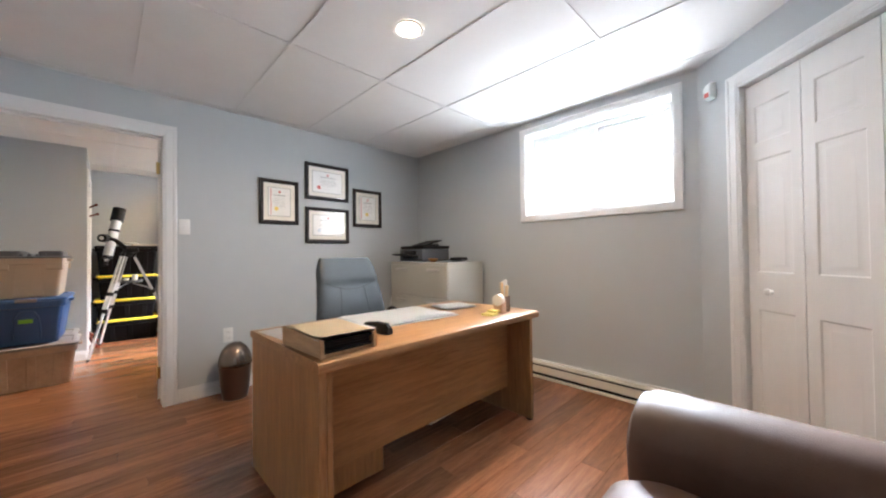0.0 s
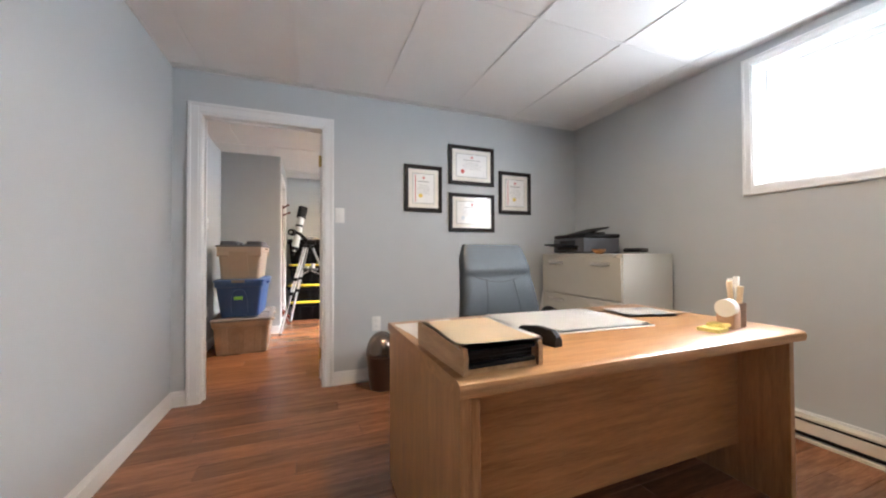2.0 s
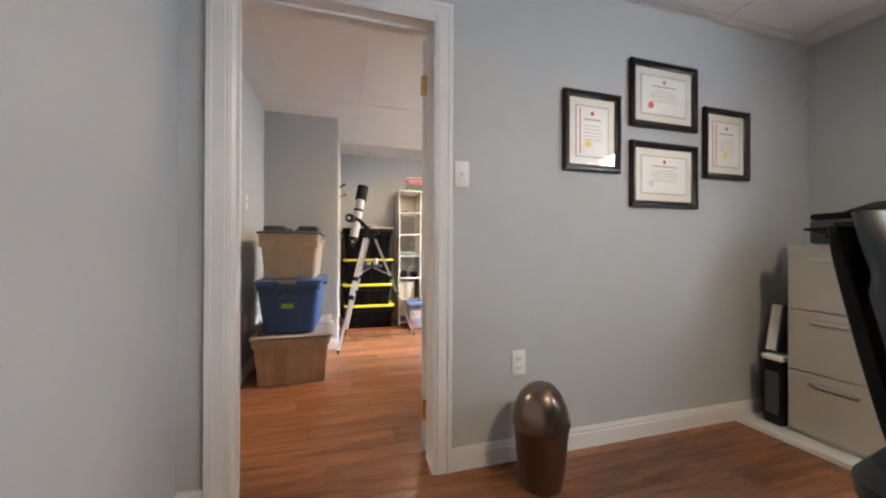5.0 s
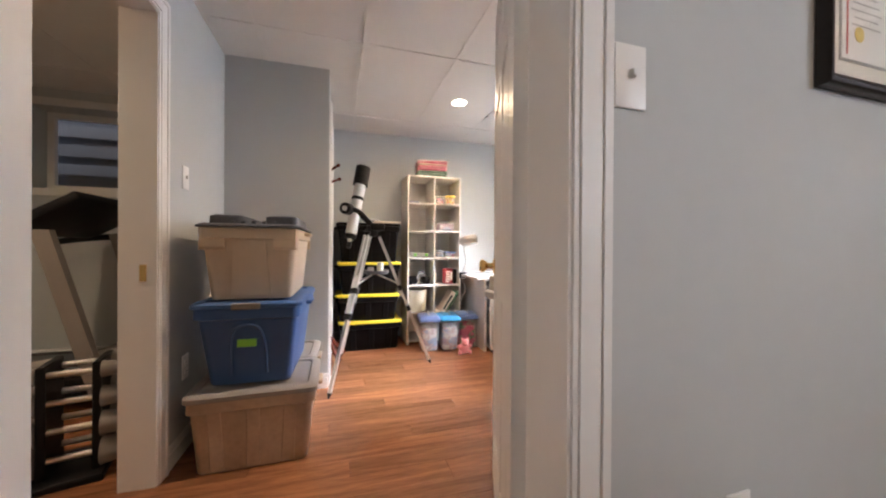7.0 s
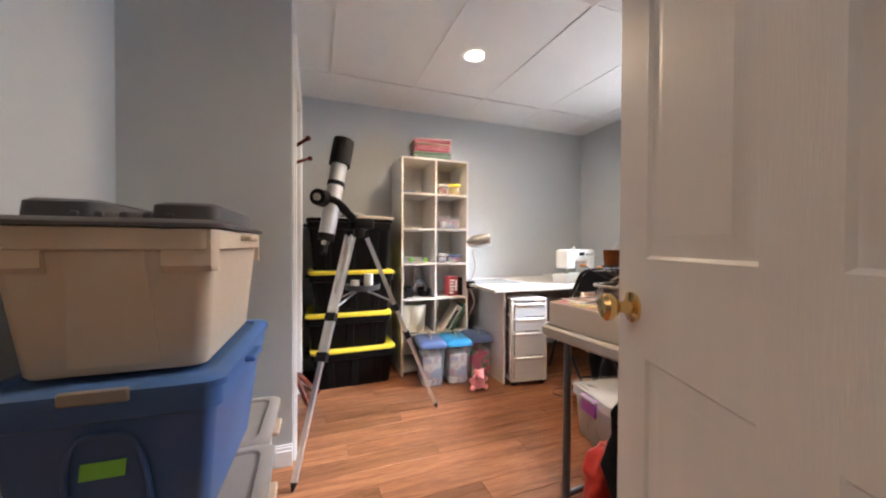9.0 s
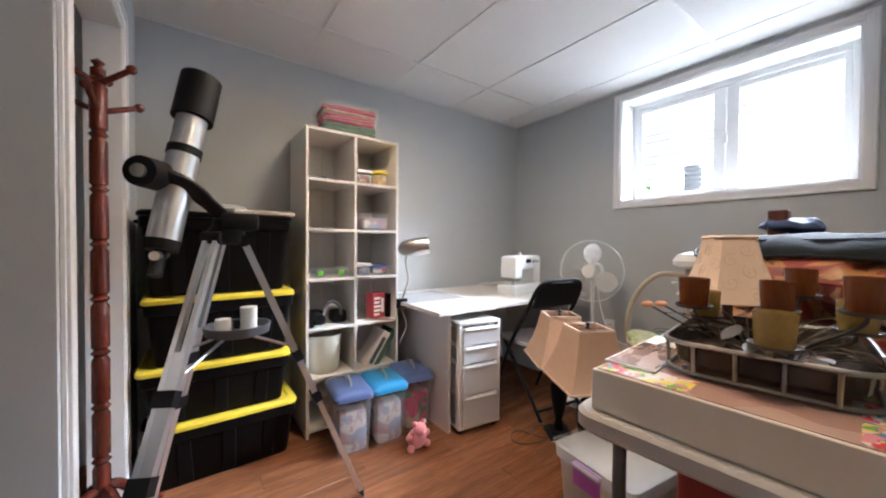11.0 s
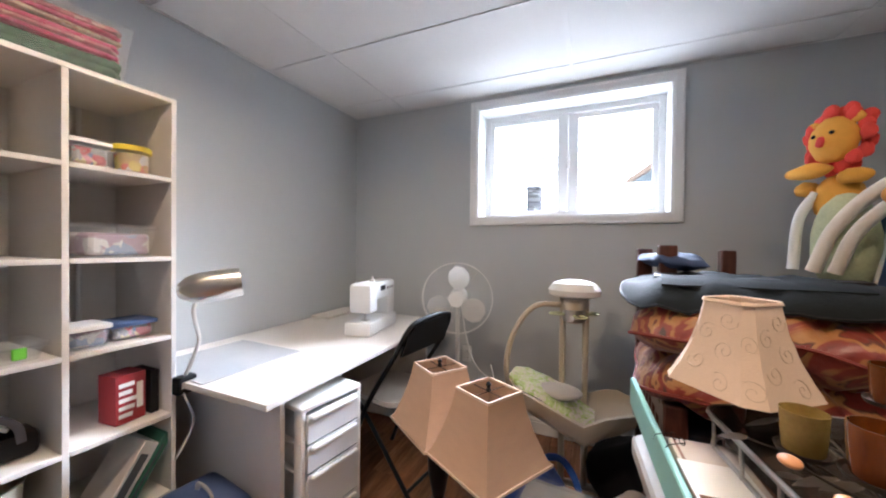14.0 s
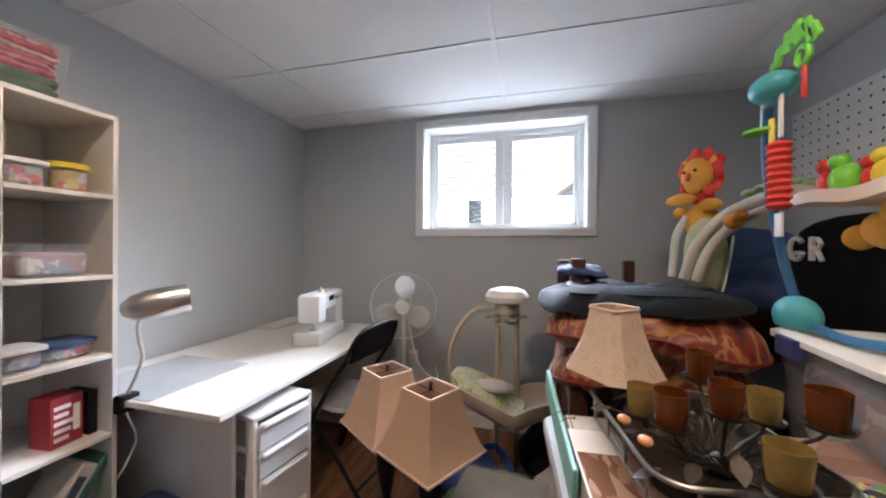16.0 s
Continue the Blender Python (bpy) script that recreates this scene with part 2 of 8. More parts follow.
wall = boxes((EAST, SOUTH - 0.2, 0, EOUT, W1[0], WT), (EAST, W1[0], 0, EOUT, W1[1], W1[2]), (EAST, W1[0], W1[3], EOUT, W1[1], WT),
             (EAST, W1[1], 0, EOUT, W2[0], WT), (EAST, W2[0], 0, EOUT, W2[1], W2[2]), (EAST, W2[0], W2[3], EOUT, W2[1], WT), (EAST, W2[1], 0, EOUT, NORTH + 0.2, WT))
setting("wall_east", wall, WALL, "pale grey painted basement wall with two high windows", "wall")
setting("wall_north", boxes((HALLW - 0.12, NORTH, 0, EAST, NORTH + 0.2, WT)), WALL, "pale grey painted wall behind the shelves", "wall")
setting("wall_partition", boxes((WEST - 0.35, DY0, 0, OX0, DY1, WT), (OX0, DY0, OZ, OX1, DY1, WT), (OX1, DY0, 0, EAST, DY1, WT)), WALL, "pale grey painted partition wall with a doorway", "wall")
setting("wall_west_office", boxes((WEST - 0.15, SOUTH - 0.2, 0, WEST, DY0, WT)), WALL, "pale grey painted wall", "wall")
setting("wall_south", boxes((WEST, SOUTH - 0.15, 0, EAST, SOUTH, WT)), WALL, "pale grey painted wall", "wall")
setting("wall_west_hall", boxes((HALLW - 0.12, DY1, 0, HALLW, GY0, WT), (HALLW - 0.12, GY0, OZ, HALLW, GY1, WT), (HALLW - 0.12, GY1, 0, HALLW, NORTH, WT)), WALL, "pale grey painted wall with a doorway", "wall")
# closet block in the corner of the storage room, open on its east side
BX, BY = -0.22, 5.67
setting("wall_closet", boxes((HALLW, BY, 0, BX, BY + 0.09, WT), (BX - 0.10, BY + 0.09, OZ, BX, 6.52, WT), (BX - 0.10, 6.52, 0, BX, NORTH, WT)), WALL, "pale grey painted closet wall", "wall")
# corner closet of the office, across the corner at 45 degrees
DIAG = pose(2.68, 0.748, 0, 0, 0, 225)    # local x runs along the wall, local y into the closet
CW0, CW1, CH = 0.315, 1.535, 2.005
dw = boxes((-0.05, 0, 0, CW0, 0.12, WT), (CW0, 0, CH, CW1, 0.12, WT), (CW1, 0, 0, 2.99, 0.12, WT))
ob = setting("wall_diagonal", dw, WALL, "pale grey painted wall across the corner", "wall")
ob.matrix_basis = DIAG
# exercise room beyond the hall
setting("wall_exercise_room", boxes((GW - 0.12, 3.0, 0, GW, GN + 0.3, WT), (GW, GN, 0, -2.52, GN + 0.3, WT), (-2.52, GN, 0, -1.45, GN + 0.3, 1.47), (-2.52, GN, 2.14, -1.45, GN + 0.3, WT), (-1.45, GN, 0, HALLW - 0.12, GN + 0.3, WT),
                                    (GW, 2.9, 0, HALLW - 0.12, 3.0, WT), (HALLW - 0.12, 3.0, 0, HALLW, DY0, WT)), WALL, "cream lit wall of the exercise room", "wall")


def ceiling(name, x0, x1, y0, y1, gx, gy, label, nx=0.612, ny=1.22):
    """A suspended ceiling: boards between slim steel bars, one mesh with two materials."""
    bm = bmesh.new()
    xs = [x0] + sorted(gx + nx * k for k in range(-9, 10) if x0 + 0.02 < gx + nx * k < x1 - 0.02) + [x1]
    ys = [y0] + sorted(gy + ny * k for k in range(-9, 10) if y0 + 0.02 < gy + ny * k < y1 - 0.02) + [y1]
    for a, b in zip(xs, xs[1:]):
        for c, d in zip(ys, ys[1:]):
            lift = 0.001 * random.random()
            box(bm, a + 0.010, c + 0.010, H + 0.0022 + lift, b - 0.010, d - 0.010, H + 0.02, 0.002)
    n = len(bm.faces)
    for x in xs:
        box(bm, x - 0.011, y0, H - 0.001, x + 0.011, y1, H + 0.0015)
    for y in ys:
        box(bm, x0, y - 0.011, H - 0.0015, x1, y + 0.011, H + 0.001)
    box(bm, x0 - 0.1, y0 - 0.1, H + 0.022, x1 + 0.1, y1 + 0.1, H + 0.1)
    bm.faces.ensure_lookup_table()
    for f in list(bm.faces)[n:]:
        f.material_index = 1
    ob = setting(name, bm, CEIL, label, "ceiling")
    ob.data.materials.append(TBAR)
    return ob


ceiling("ceiling_office", WEST, EAST, SOUTH, DY0, 0.676, 2.295, "white suspended ceiling of large fibre tiles")
ceiling("ceiling_storage", HALLW, EAST, DY1, NORTH, 0.612, 5.276, "white suspended ceiling of large fibre tiles")
ceiling("ceiling_exercise_room", GW, HALLW - 0.12, 3.0, GN, -1.85, 5.0, "white suspended ceiling, warmly lit")


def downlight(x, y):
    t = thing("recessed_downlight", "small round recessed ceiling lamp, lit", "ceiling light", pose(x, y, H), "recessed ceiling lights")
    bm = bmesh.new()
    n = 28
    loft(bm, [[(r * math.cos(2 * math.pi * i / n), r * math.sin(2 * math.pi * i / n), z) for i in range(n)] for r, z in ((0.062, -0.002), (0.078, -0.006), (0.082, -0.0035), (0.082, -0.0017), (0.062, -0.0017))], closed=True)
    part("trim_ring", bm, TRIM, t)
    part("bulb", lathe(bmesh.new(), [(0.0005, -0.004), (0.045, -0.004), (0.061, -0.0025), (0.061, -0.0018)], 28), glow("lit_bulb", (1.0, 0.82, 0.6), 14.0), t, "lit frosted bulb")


# the last two fixtures are unseen and added, over the table and exercise room
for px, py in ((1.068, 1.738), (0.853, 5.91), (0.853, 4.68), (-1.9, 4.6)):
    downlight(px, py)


def casing(name, x0, x1, top, m, w=0.08, wall=0.12, both=True):
    """Door casing with a stepped profile and a jamb, local x along the wall, y through it."""
    t = tagged(new(name), "white painted moulded door casing", "door frame", kind="structure")
    t.matrix_basis = m
    for side in (-1, 1) if both else (-1,):
        y0, s = (0.0, -1) if side < 0 else (wall, 1)
        for d0, d1, dep in ((0.0, w, 0.011), (0.012, w - 0.012, 0.015), (w - 0.024, w - 0.004, 0.019)):
            bm = bmesh.new()
            box(bm, x0 - d1, y0, 0.0, x0 - d0, y0 + s * dep, top + d1, 0.002)
            box(bm, x1 + d0, y0, 0.0, x1 + d1, y0 + s * dep, top + d1, 0.002)
            box(bm, x0 - d0 if d0 else x0, y0, top + d0, x1 + d0, y0 + s * dep, top + d1, 0.002)
            part("moulding", bm, TRIM, t)
    jb = boxes((x0 - 0.012, -0.006, 0, x0 + 0.006, wall + 0.006, top), (x1 - 0.006, -0.006, 0, x1 + 0.012, wall + 0.006, top), (x0 - 0.012, -0.006, top - 0.006, x1 + 0.012, wall + 0.006, top + 0.012))
    part("jamb", jb, TRIM, t)
    return t


frame1 = casing("door_frame_1", OX0, OX1, OZ, pose(0, DY0, 0), wall=DY1 - DY0)
part("door_stop", boxes((OX0 + 0.006, 0.055, 0, OX0 + 0.018, 0.075, OZ - 0.006), (OX0 + 0.006, 0.055, OZ - 0.018, OX1 - 0.006, 0.075, OZ - 0.006)), TRIM, frame1)
frame2 = casing("door_frame_2", GY0, GY1, OZ, pose(HALLW, 0, 0, 0, 0, 90), wall=0.12)
part("strike_plate", boxes((GY1 - 0.0085, 0.03, 0.86, GY1 - 0.0055, 0.055, 0.93), bevel=0.001), BRASS, frame2, "brass strike plate")
frame3 = casing("door_frame_3", BY + 0.10, 6.50, OZ, pose(BX, 0, 0, 0, 0, 90), wall=0.10, both=False)
frame4 = casing("door_frame_4", CW0, CW1, CH, DIAG, wall=0.12, both=False)


def baseboard(name, runs):
    for i, (x0, y0, x1, y1, nx, ny) in enumerate(runs):
        bm = bmesh.new()
        for dep, top in ((0.014, 0.075), (0.010, 0.092), (0.0065, 0.102)):
            box(bm, min(x0, x1) - (dep if nx < 0 else 0), min(y0, y1) - (dep if ny < 0 else 0), 0, max(x0, x1) + (dep if nx > 0 else 0), max(y0, y1) + (dep if ny > 0 else 0), top, 0.0015)
        setting(name, bm, TRIM, "white painted moulded baseboard", "baseboard")


baseboard("baseboard", [
    (WEST, SOUTH, WEST, DY0, 1, 0), (WEST, DY0, OX0 - 0.07, DY0, 0, -1), (OX1 + 0.07, DY0, EAST, DY0, 0, -1),
    (HALLW, GY1 + 0.07, HALLW, BY, 1, 0), (HALLW, BY, BX, BY, 0, -1), (BX, NORTH, EAST, NORTH, 0, -1), (EAST, DY1, EAST, NORTH, -1, 0), (OX1 + 0.07, DY1, EAST, DY1, 0, 1)])


def window(name, y0, y1, z0, z1, x, depth, label):
    """A two-light slider set deep in the wall, with casing round the opening. Faces -x."""
    t = tagged(new(name), label, "window", kind="structure")
    w = 0.058
    for d0, d1, dep in ((0.0, w, 0.012), (0.010, w - 0.010, 0.017), (w - 0.018, w - 0.004, 0.021)):
        part("casing", boxes((x - dep, y0 - d1, z0 - d1, x, y0 - d0, z1 + d1), (x - dep, y1 + d0, z0 - d1, x, y1 + d1, z1 + d1),
                             (x - dep, y0 - d0, z0 - d1, x, y1 + d0, z0 - d0), (x - dep, y0 - d0, z1 + d0, x, y1 + d0, z1 + d1), bevel=0.0015), TRIM, t)
    part("reveal", boxes((x - 0.004, y0 - 0.01, z0 - 0.01, x + depth + 0.06, y0 + 0.005, z1 + 0.01), (x - 0.004, y1 - 0.005, z0 - 0.01, x + depth + 0.06, y1 + 0.01, z1 + 0.01),
                         (x - 0.004, y0, z0 - 0.01, x + depth + 0.06, y1, z0 + 0.005), (x - 0.004, y0, z1 - 0.005, x + depth + 0.06, y1, z1 + 0.01)), TRIM, t)
    xf, f = x + depth, 0.042
    part("window_frame", boxes((xf, y0 + 0.005, z0 + 0.005, xf + 0.06, y0 + f, z1 - 0.005), (xf, y1 - f, z0 + 0.005, xf + 0.06, y1 - 0.005, z1 - 0.005),
                               (xf, y0 + f, z0 + 0.005, xf + 0.06, y1 - f, z0 + f), (xf, y0 + f, z1 - f, xf + 0.06, y1 - f, z1 - 0.005), bevel=0.003), TRIM, t)
    ym = (y0 + y1) / 2 - 0.005
    for a, b, sa, sb, off in ((y0 + f, ym, 0.030, 0.066, 0.026), (ym, y1 - f, 0.066, 0.030, 0.006)):
        s = 0.034
        sash = part("sash", boxes((xf + off, a, z0 + f, xf + off + 0.024, a + sa, z1 - f), (xf + off, b - sb, z0 + f, xf + off + 0.024, b, z1 - f),
                                  (xf + off, a + sa, z0 + f, xf + off + 0.024, b - sb, z0 + f + 0.012), (xf + off, a + sa, z1 - f - s, xf + off + 0.024, b - sb, z1 - f), bevel=0.003), TRIM, t)
        pane = part("pane", boxes((xf + off + 0.010, a + sa - 0.004, z0 + f + 0.008, xf + off + 0.014, b - sb + 0.004, z1 - f - s + 0.004)), GLASS, sash)
        pane.visible_shadow = False
    part("latch", boxes((xf - 0.006, ym - 0.012, (z0 + z1) / 2 - 0.04, xf + 0.006, ym + 0.012, (z0 + z1) / 2 + 0.04), bevel=0.003, seg=2), PLATE, t)
    return t


window("window_1", *W1, EAST, 0.13, "white two-pane basement window full of daylight")
window("window_2", *W2, EAST, 0.17, "white two-pane slider window in a deep white reveal")

# ---- doors ----


def panel_leaf(bm, w, h, th, cells, y=0.0):
    """A moulded leaf: stiles and rails with bevelled raised panels in the cells (x0, z0, x1, z1)."""
    box(bm, 0, y + 0.006, 0, w, y + th - 0.006, h)
    xs = sorted({0.0, w} | {c[0] for c in cells} | {c[2] for c in cells})
    zs = sorted({0.0, h} | {c[1] for c in cells} | {c[3] for c in cells})
    for a, b in zip(xs, xs[1:]):
        for c, d in zip(zs, zs[1:]):
            inside = any(k[0] - 1e-6 <= a and b <= k[2] + 1e-6 and k[1] - 1e-6 <= c and d <= k[3] + 1e-6 for k in cells)
            if not inside:
                box(bm, a, y, c, b, y + 0.0065, d)
                box(bm, a, y + th - 0.0065, c, b, y + th, d)
    for x0, z0, x1, z1 in cells:
        for yy, s in ((y, 1), (y + th, -1)):
            e, g = 0.016, 0.040
            r = [[(x0 + k, yy + s * dd, z0 + k), (x1 - k, yy + s * dd, z0 + k), (x1 - k, yy + s * dd, z1 - k), (x0 + k, yy + s * dd, z1 - k)] for k, dd in ((0.0, 0.0), (0.006, 0.0055), (e, 0.0062), (g, 0.0015), (g + 0.002, 0.001))]
            loft(bm, r, cap=False)
            v = [bm.verts.new(p) for p in r[-1]]
            bm.faces.new(v)


def knob(parent, x, z, y, s, material=None):
    bm = bmesh.new()
    prof = [(0.030, 0.0), (0.031, 0.006), (0.014, 0.010), (0.011, 0.030), (0.018, 0.036), (0.027, 0.046), (0.028, 0.056), (0.020, 0.064), (0.002, 0.066)]
    lathe(bm, prof, 20)
    bmesh.ops.transform(bm, matrix=pose(x, y, z, 90 if s < 0 else -90), verts=bm.verts)
    return part("knob", bm, material or BRASS, parent, "polished brass knob")


DWID = 0.78
door = tagged(new("door_1"), "white six-panel door standing open with a brass knob", "door", kind="structure")
door.matrix_basis = pose(0.242, 3.722, 0.012, 0, 0, 67.5)
cells = [(0.105, 0.22, 0.345, 0.83), (0.435, 0.22, 0.675, 0.83), (0.105, 1.02, 0.345, 1.56), (0.435, 1.02, 0.675, 1.56), (0.105, 1.66, 0.345, 1.87), (0.435, 1.66, 0.675, 1.87)]
bm = bmesh.new()
panel_leaf(bm, DWID, 1.985, 0.035, cells)
part("leaf", bm, DOORW, door)
for s, y in ((-1, 0.0), (1, 0.035)):
    knob(door, DWID - 0.06, 0.92, y, s)
for z in (0.20, 1.76):
    hb = boxes((-0.010, 0.001, z - 0.045, 0.0, 0.034, z + 0.045))
    cyl(hb, (-0.006, 0.037, z - 0.046), (-0.006, 0.037, z + 0.046), 0.0065, n=10)
    part("hinge", hb, BRASS, door, "brass butt hinge")

bif = tagged(new("door_2"), "white moulded bifold closet doors, closed", "closet door", kind="structure")
bif.matrix_basis = DIAG
pw = (CW1 - CW0 - 0.02) / 4
for k in range(4):
    bm = bmesh.new()
    c0, c1 = 0.055, pw - 0.055
    panel_leaf(bm, pw - 0.004, 1.975, 0.032, [(c0, 0.14, c1, 0.76), (c0, 0.96, c1, 1.56), (c0, 1.65, c1, 1.85)])
    leaf = part("leaf", bm, DOORW, bif)
    leaf.location = (CW0 + 0.010 + k * pw, 0.022, 0.012)
    if k in (0, 3):
        bmk = bmesh.new()
        lathe(bmk, [(0.010, 0.0), (0.009, 0.012), (0.017, 0.020), (0.018, 0.028), (0.010, 0.034), (0.001, 0.035)], 16)
        bmesh.ops.transform(bmk, matrix=pose(0.13 if k == 0 else pw - 0.13, 0.0, 0.86, 90), verts=bmk.verts)
        part("knob", bmk, PLATE, leaf, "small white round knob")

# ---- wall fittings ----


def wall_plate(name, label, x, z, m, toggles):
    t = thing(name, label, "wall switch" if toggles else "power outlet", m)
    part("plate", boxes((x - 0.035, -0.006, z - 0.058, x + 0.035, 0, z + 0.058), bevel=0.003, seg=2), PLATE, t)
    if toggles:
        part("toggle", boxes((x - 0.005, -0.016, z - 0.004, x + 0.005, -0.005, z + 0.012), bevel=0.002), PLATE, t)
    else:
        for dz in (-0.022, 0.022):
            o = part("socket", boxes((x - 0.016, -0.0085, z + dz - 0.014, x + 0.016, -0.0055, z + dz + 0.014), bevel=0.004, seg=2), PLATE, t)
            part("slot", boxes((x - 0.008, -0.0092, z + dz - 0.005, x - 0.006, -0.0083, z + dz + 0.006), (x + 0.006, -0.0092, z + dz - 0.005, x + 0.008, -0.0083, z + dz + 0.006)), DARK, o)
    return t


wall_plate("light_switch", "white toggle light switch beside the doorway", 0.352, 1.318, pose(0, DY0, 0), True)
wall_plate("power_outlet", "white double power outlet above the baseboard", 0.637, 0.452, pose(0, DY0, 0), False)
wall_plate("light_switch", "white toggle light switch above the storage tubs", 5.065, 1.345, pose(HALLW, 0, 0, 0, 0, 90), True)
wall_plate("power_outlet", "white double power outlet behind the storage tubs", 5.07, 0.41, pose(HALLW, 0, 0, 0, 0, 90), False)
wall_plate("power_outlet", "white double power outlet behind the fan", -5.97, 0.46, pose(EAST, 0, 0, 0, 0, -90), False)

sensor = thing("motion_sensor", "small white motion sensor with a red light", "sensor", DIAG)
bm = bmesh.new()
loft(bm, [ring(0.058, 0.02, 0.008, 2.02, 0.13, -0.010), ring(0.062, 0.042, 0.012, 2.035, 0.13, -0.021), ring(0.062, 0.046, 0.012, 2.09, 0.13, -0.023), ring(0.056, 0.03, 0.010, 2.115, 0.13, -0.015)])
part("case", bm, PLATE, sensor)
part("lens", boxes((0.112, -0.046, 2.03, 0.148, -0.040, 2.058), bevel=0.002), mat("red_lens", (0.65, 0.12, 0.10), 0.3), sensor, "red plastic lens")

# baseboard heater under the office window
heat = thing("baseboard_heater", "cream enamelled electric baseboard heater", "heater", pose(EAST, 0, 0))
for y0, y1 in ((0.87, 2.43),):
    part("back_plate", boxes((-0.012, y0, 0.02, 0, y1, 0.145)), TRIM, heat)
    part("cover", boxes((-0.062, y0, 0.045, -0.056, y1, 0.105), (-0.058, y0, 0.125, -0.012, y1, 0.131), (-0.064, y0, 0.118, -0.056, y1, 0.131), (-0.066, y0, 0.0, -0.010, y1, 0.018), bevel=0.002), mat("cream_enamel", (0.70, 0.66, 0.56), 0.35, var=0.03), heat)
    # one near-black box paints the shade inside the slots
    part("slot_shade", boxes((-0.05, y0 + 0.004, 0.022, -0.014, y1 - 0.004, 0.116)), DARK, heat, "near-black box for the shaded slots round the heating element")
    part("end_cap", boxes((-0.066, y0 - 0.05, 0.0, 0, y0, 0.135), bevel=0.003), TRIM, heat)
    part("end_cap", boxes((-0.066, y1, 0.0, 0, y1 + 0.05, 0.135), bevel=0.003), TRIM, heat)

# ---- pictures ----


def certificate(x0, z0, x1, z1, label, seal, sx, sz, stripe=False):
    t = thing("framed_certificate", label, "picture frame", pose((x0 + x1) / 2, DY0 - 0.002, (z0 + z1) / 2), "certificates on the wall")
    w, h, f = (x1 - x0) / 2, (z1 - z0) / 2, 0.034
    bm = bmesh.new()
    prof = [(0.0, 0.0), (0.0, -0.018), (0.006, -0.026), (0.014, -0.026), (0.024, -0.014), (f, -0.010), (f, 0.0)]
    loft(bm, [[(sx_ * (w - d), y, sz_ * (h - d)) for sx_, sz_ in ((1, 1), (-1, 1), (-1, -1), (1, -1))] for d, y in prof], closed=True)
    part("frame", bm, FRAMEB, t)
    part("mat_board", boxes((-w + f, -0.006, -h + f, w - f, -0.003, h - f)), MATB, t)
    a, b = w - f - 0.042, h - f - 0.042
    part("inner_line", boxes((-a - 0.006, -0.0072, -b - 0.006, a + 0.006, -0.006, b + 0.006)), INK, t)
    part("sheet", boxes((-a, -0.0084, -b, a, -0.0072, b)), PAPER, t)
    bars = [(-a * 0.55, -0.0090, b * 0.45, a * 0.55, -0.0084, b * 0.52)]
    for k in range(5):
        ww = a * (0.45 + 0.25 * ((k * 37) % 5) / 5)
        bars.append((-ww, -0.0090, b * (0.22 - 0.14 * k), ww, -0.0084, b * (0.22 - 0.14 * k) + 0.003))
    part("writing", boxes(*bars), INK, t)
    part("crest", lathe_y(0.010, b * 0.74), REDM, t)
    part("seal", lathe_y(0.018, sz * b, sx * a), seal, t)
    if stripe:
        part("stripe", boxes((-a + 0.016, -0.0090, -b + 0.01, -a + 0.022, -0.0084, b - 0.01)), REDM, t)
    g = part("glazing", boxes((-w + f - 0.002, -0.0125, -h + f - 0.002, w - f + 0.002, -0.0110, h - f + 0.002)), GLASS, t)
    g.visible_shadow = False


def lathe_y(r, z, x=0.0):
    bm = bmesh.new()
    cyl(bm, (x, -0.0084, z), (x, -0.0094, z), r, n=18)
    return bm


certificate(0.872, 1.374, 1.208, 1.772, "tall black-framed certificate with a gold seal", GOLDI, -0.3, -0.5, True)
certificate(1.272, 1.632, 1.724, 1.984, "wide black-framed certificate with a red seal", REDM, -0.6, -0.55)
certificate(1.274, 1.211, 1.726, 1.556, "wide black-framed certificate with a pale seal", mat("pale_seal", (0.6, 0.66, 0.72), 0.4), -0.6, -0.5)
certificate(1.780, 1.388, 2.128, 1.788, "tall black-framed certificate with a gold seal and stripe", GOLDI, -0.1, -0.5, True)

# ---- office furniture ----
desk = thing("office_desk", "oak laminate pedestal desk with a rounded front edge", "desk", pose(0.468, 1.528, 0))
DW, DD, DT = 1.525, 0.815, 0.702
bm = bmesh.new()
prof = [(0.0, DT - 0.020), (0.006, DT - 0.007), (0.020, DT), (DD - 0.02, DT), (DD - 0.004, DT - 0.006), (DD, DT - 0.02), (DD, DT - 0.036), (0.004, DT - 0.040)]
loft(bm, [[(x, y, z) for y, z in prof] for x in (0, DW)])
part("desktop", bm, OAK, desk)
part("side_panel", boxes((0.004, 0.012, 0, 0.034, DD - 0.02, DT - 0.040), bevel=0.002), OAKV, desk)
part("side_panel", boxes((DW - 0.10, 0.012, 0.012, DW - 0.070, DD - 0.02, DT - 0.040), bevel=0.002), OAKV, desk)
part("front_stile", boxes((0.034, 0.012, 0, 0.060, 0.040, DT - 0.040), bevel=0.002), OAKV, desk)
part("modesty_panel", boxes((0.060, 0.190, 0.178, DW - 0.1005, 0.208, DT - 0.040), bevel=0.001), OAK, desk)
ped = part("pedestal", boxes((0.036, 0.215, 0.05, 0.42, DD - 0.06, DT - 0.042), bevel=0.002), OAKV, desk)
for k in range(3):
    part("drawer", boxes((0.042, DD - 0.058, 0.06 + k * 0.195, 0.414, DD - 0.042, 0.245 + k * 0.195), bevel=0.003), OAK, ped)
part("foot", boxes((DW - 0.097, 0.02, 0, DW - 0.073, 0.05, 0.0125)), BLACKP, desk)
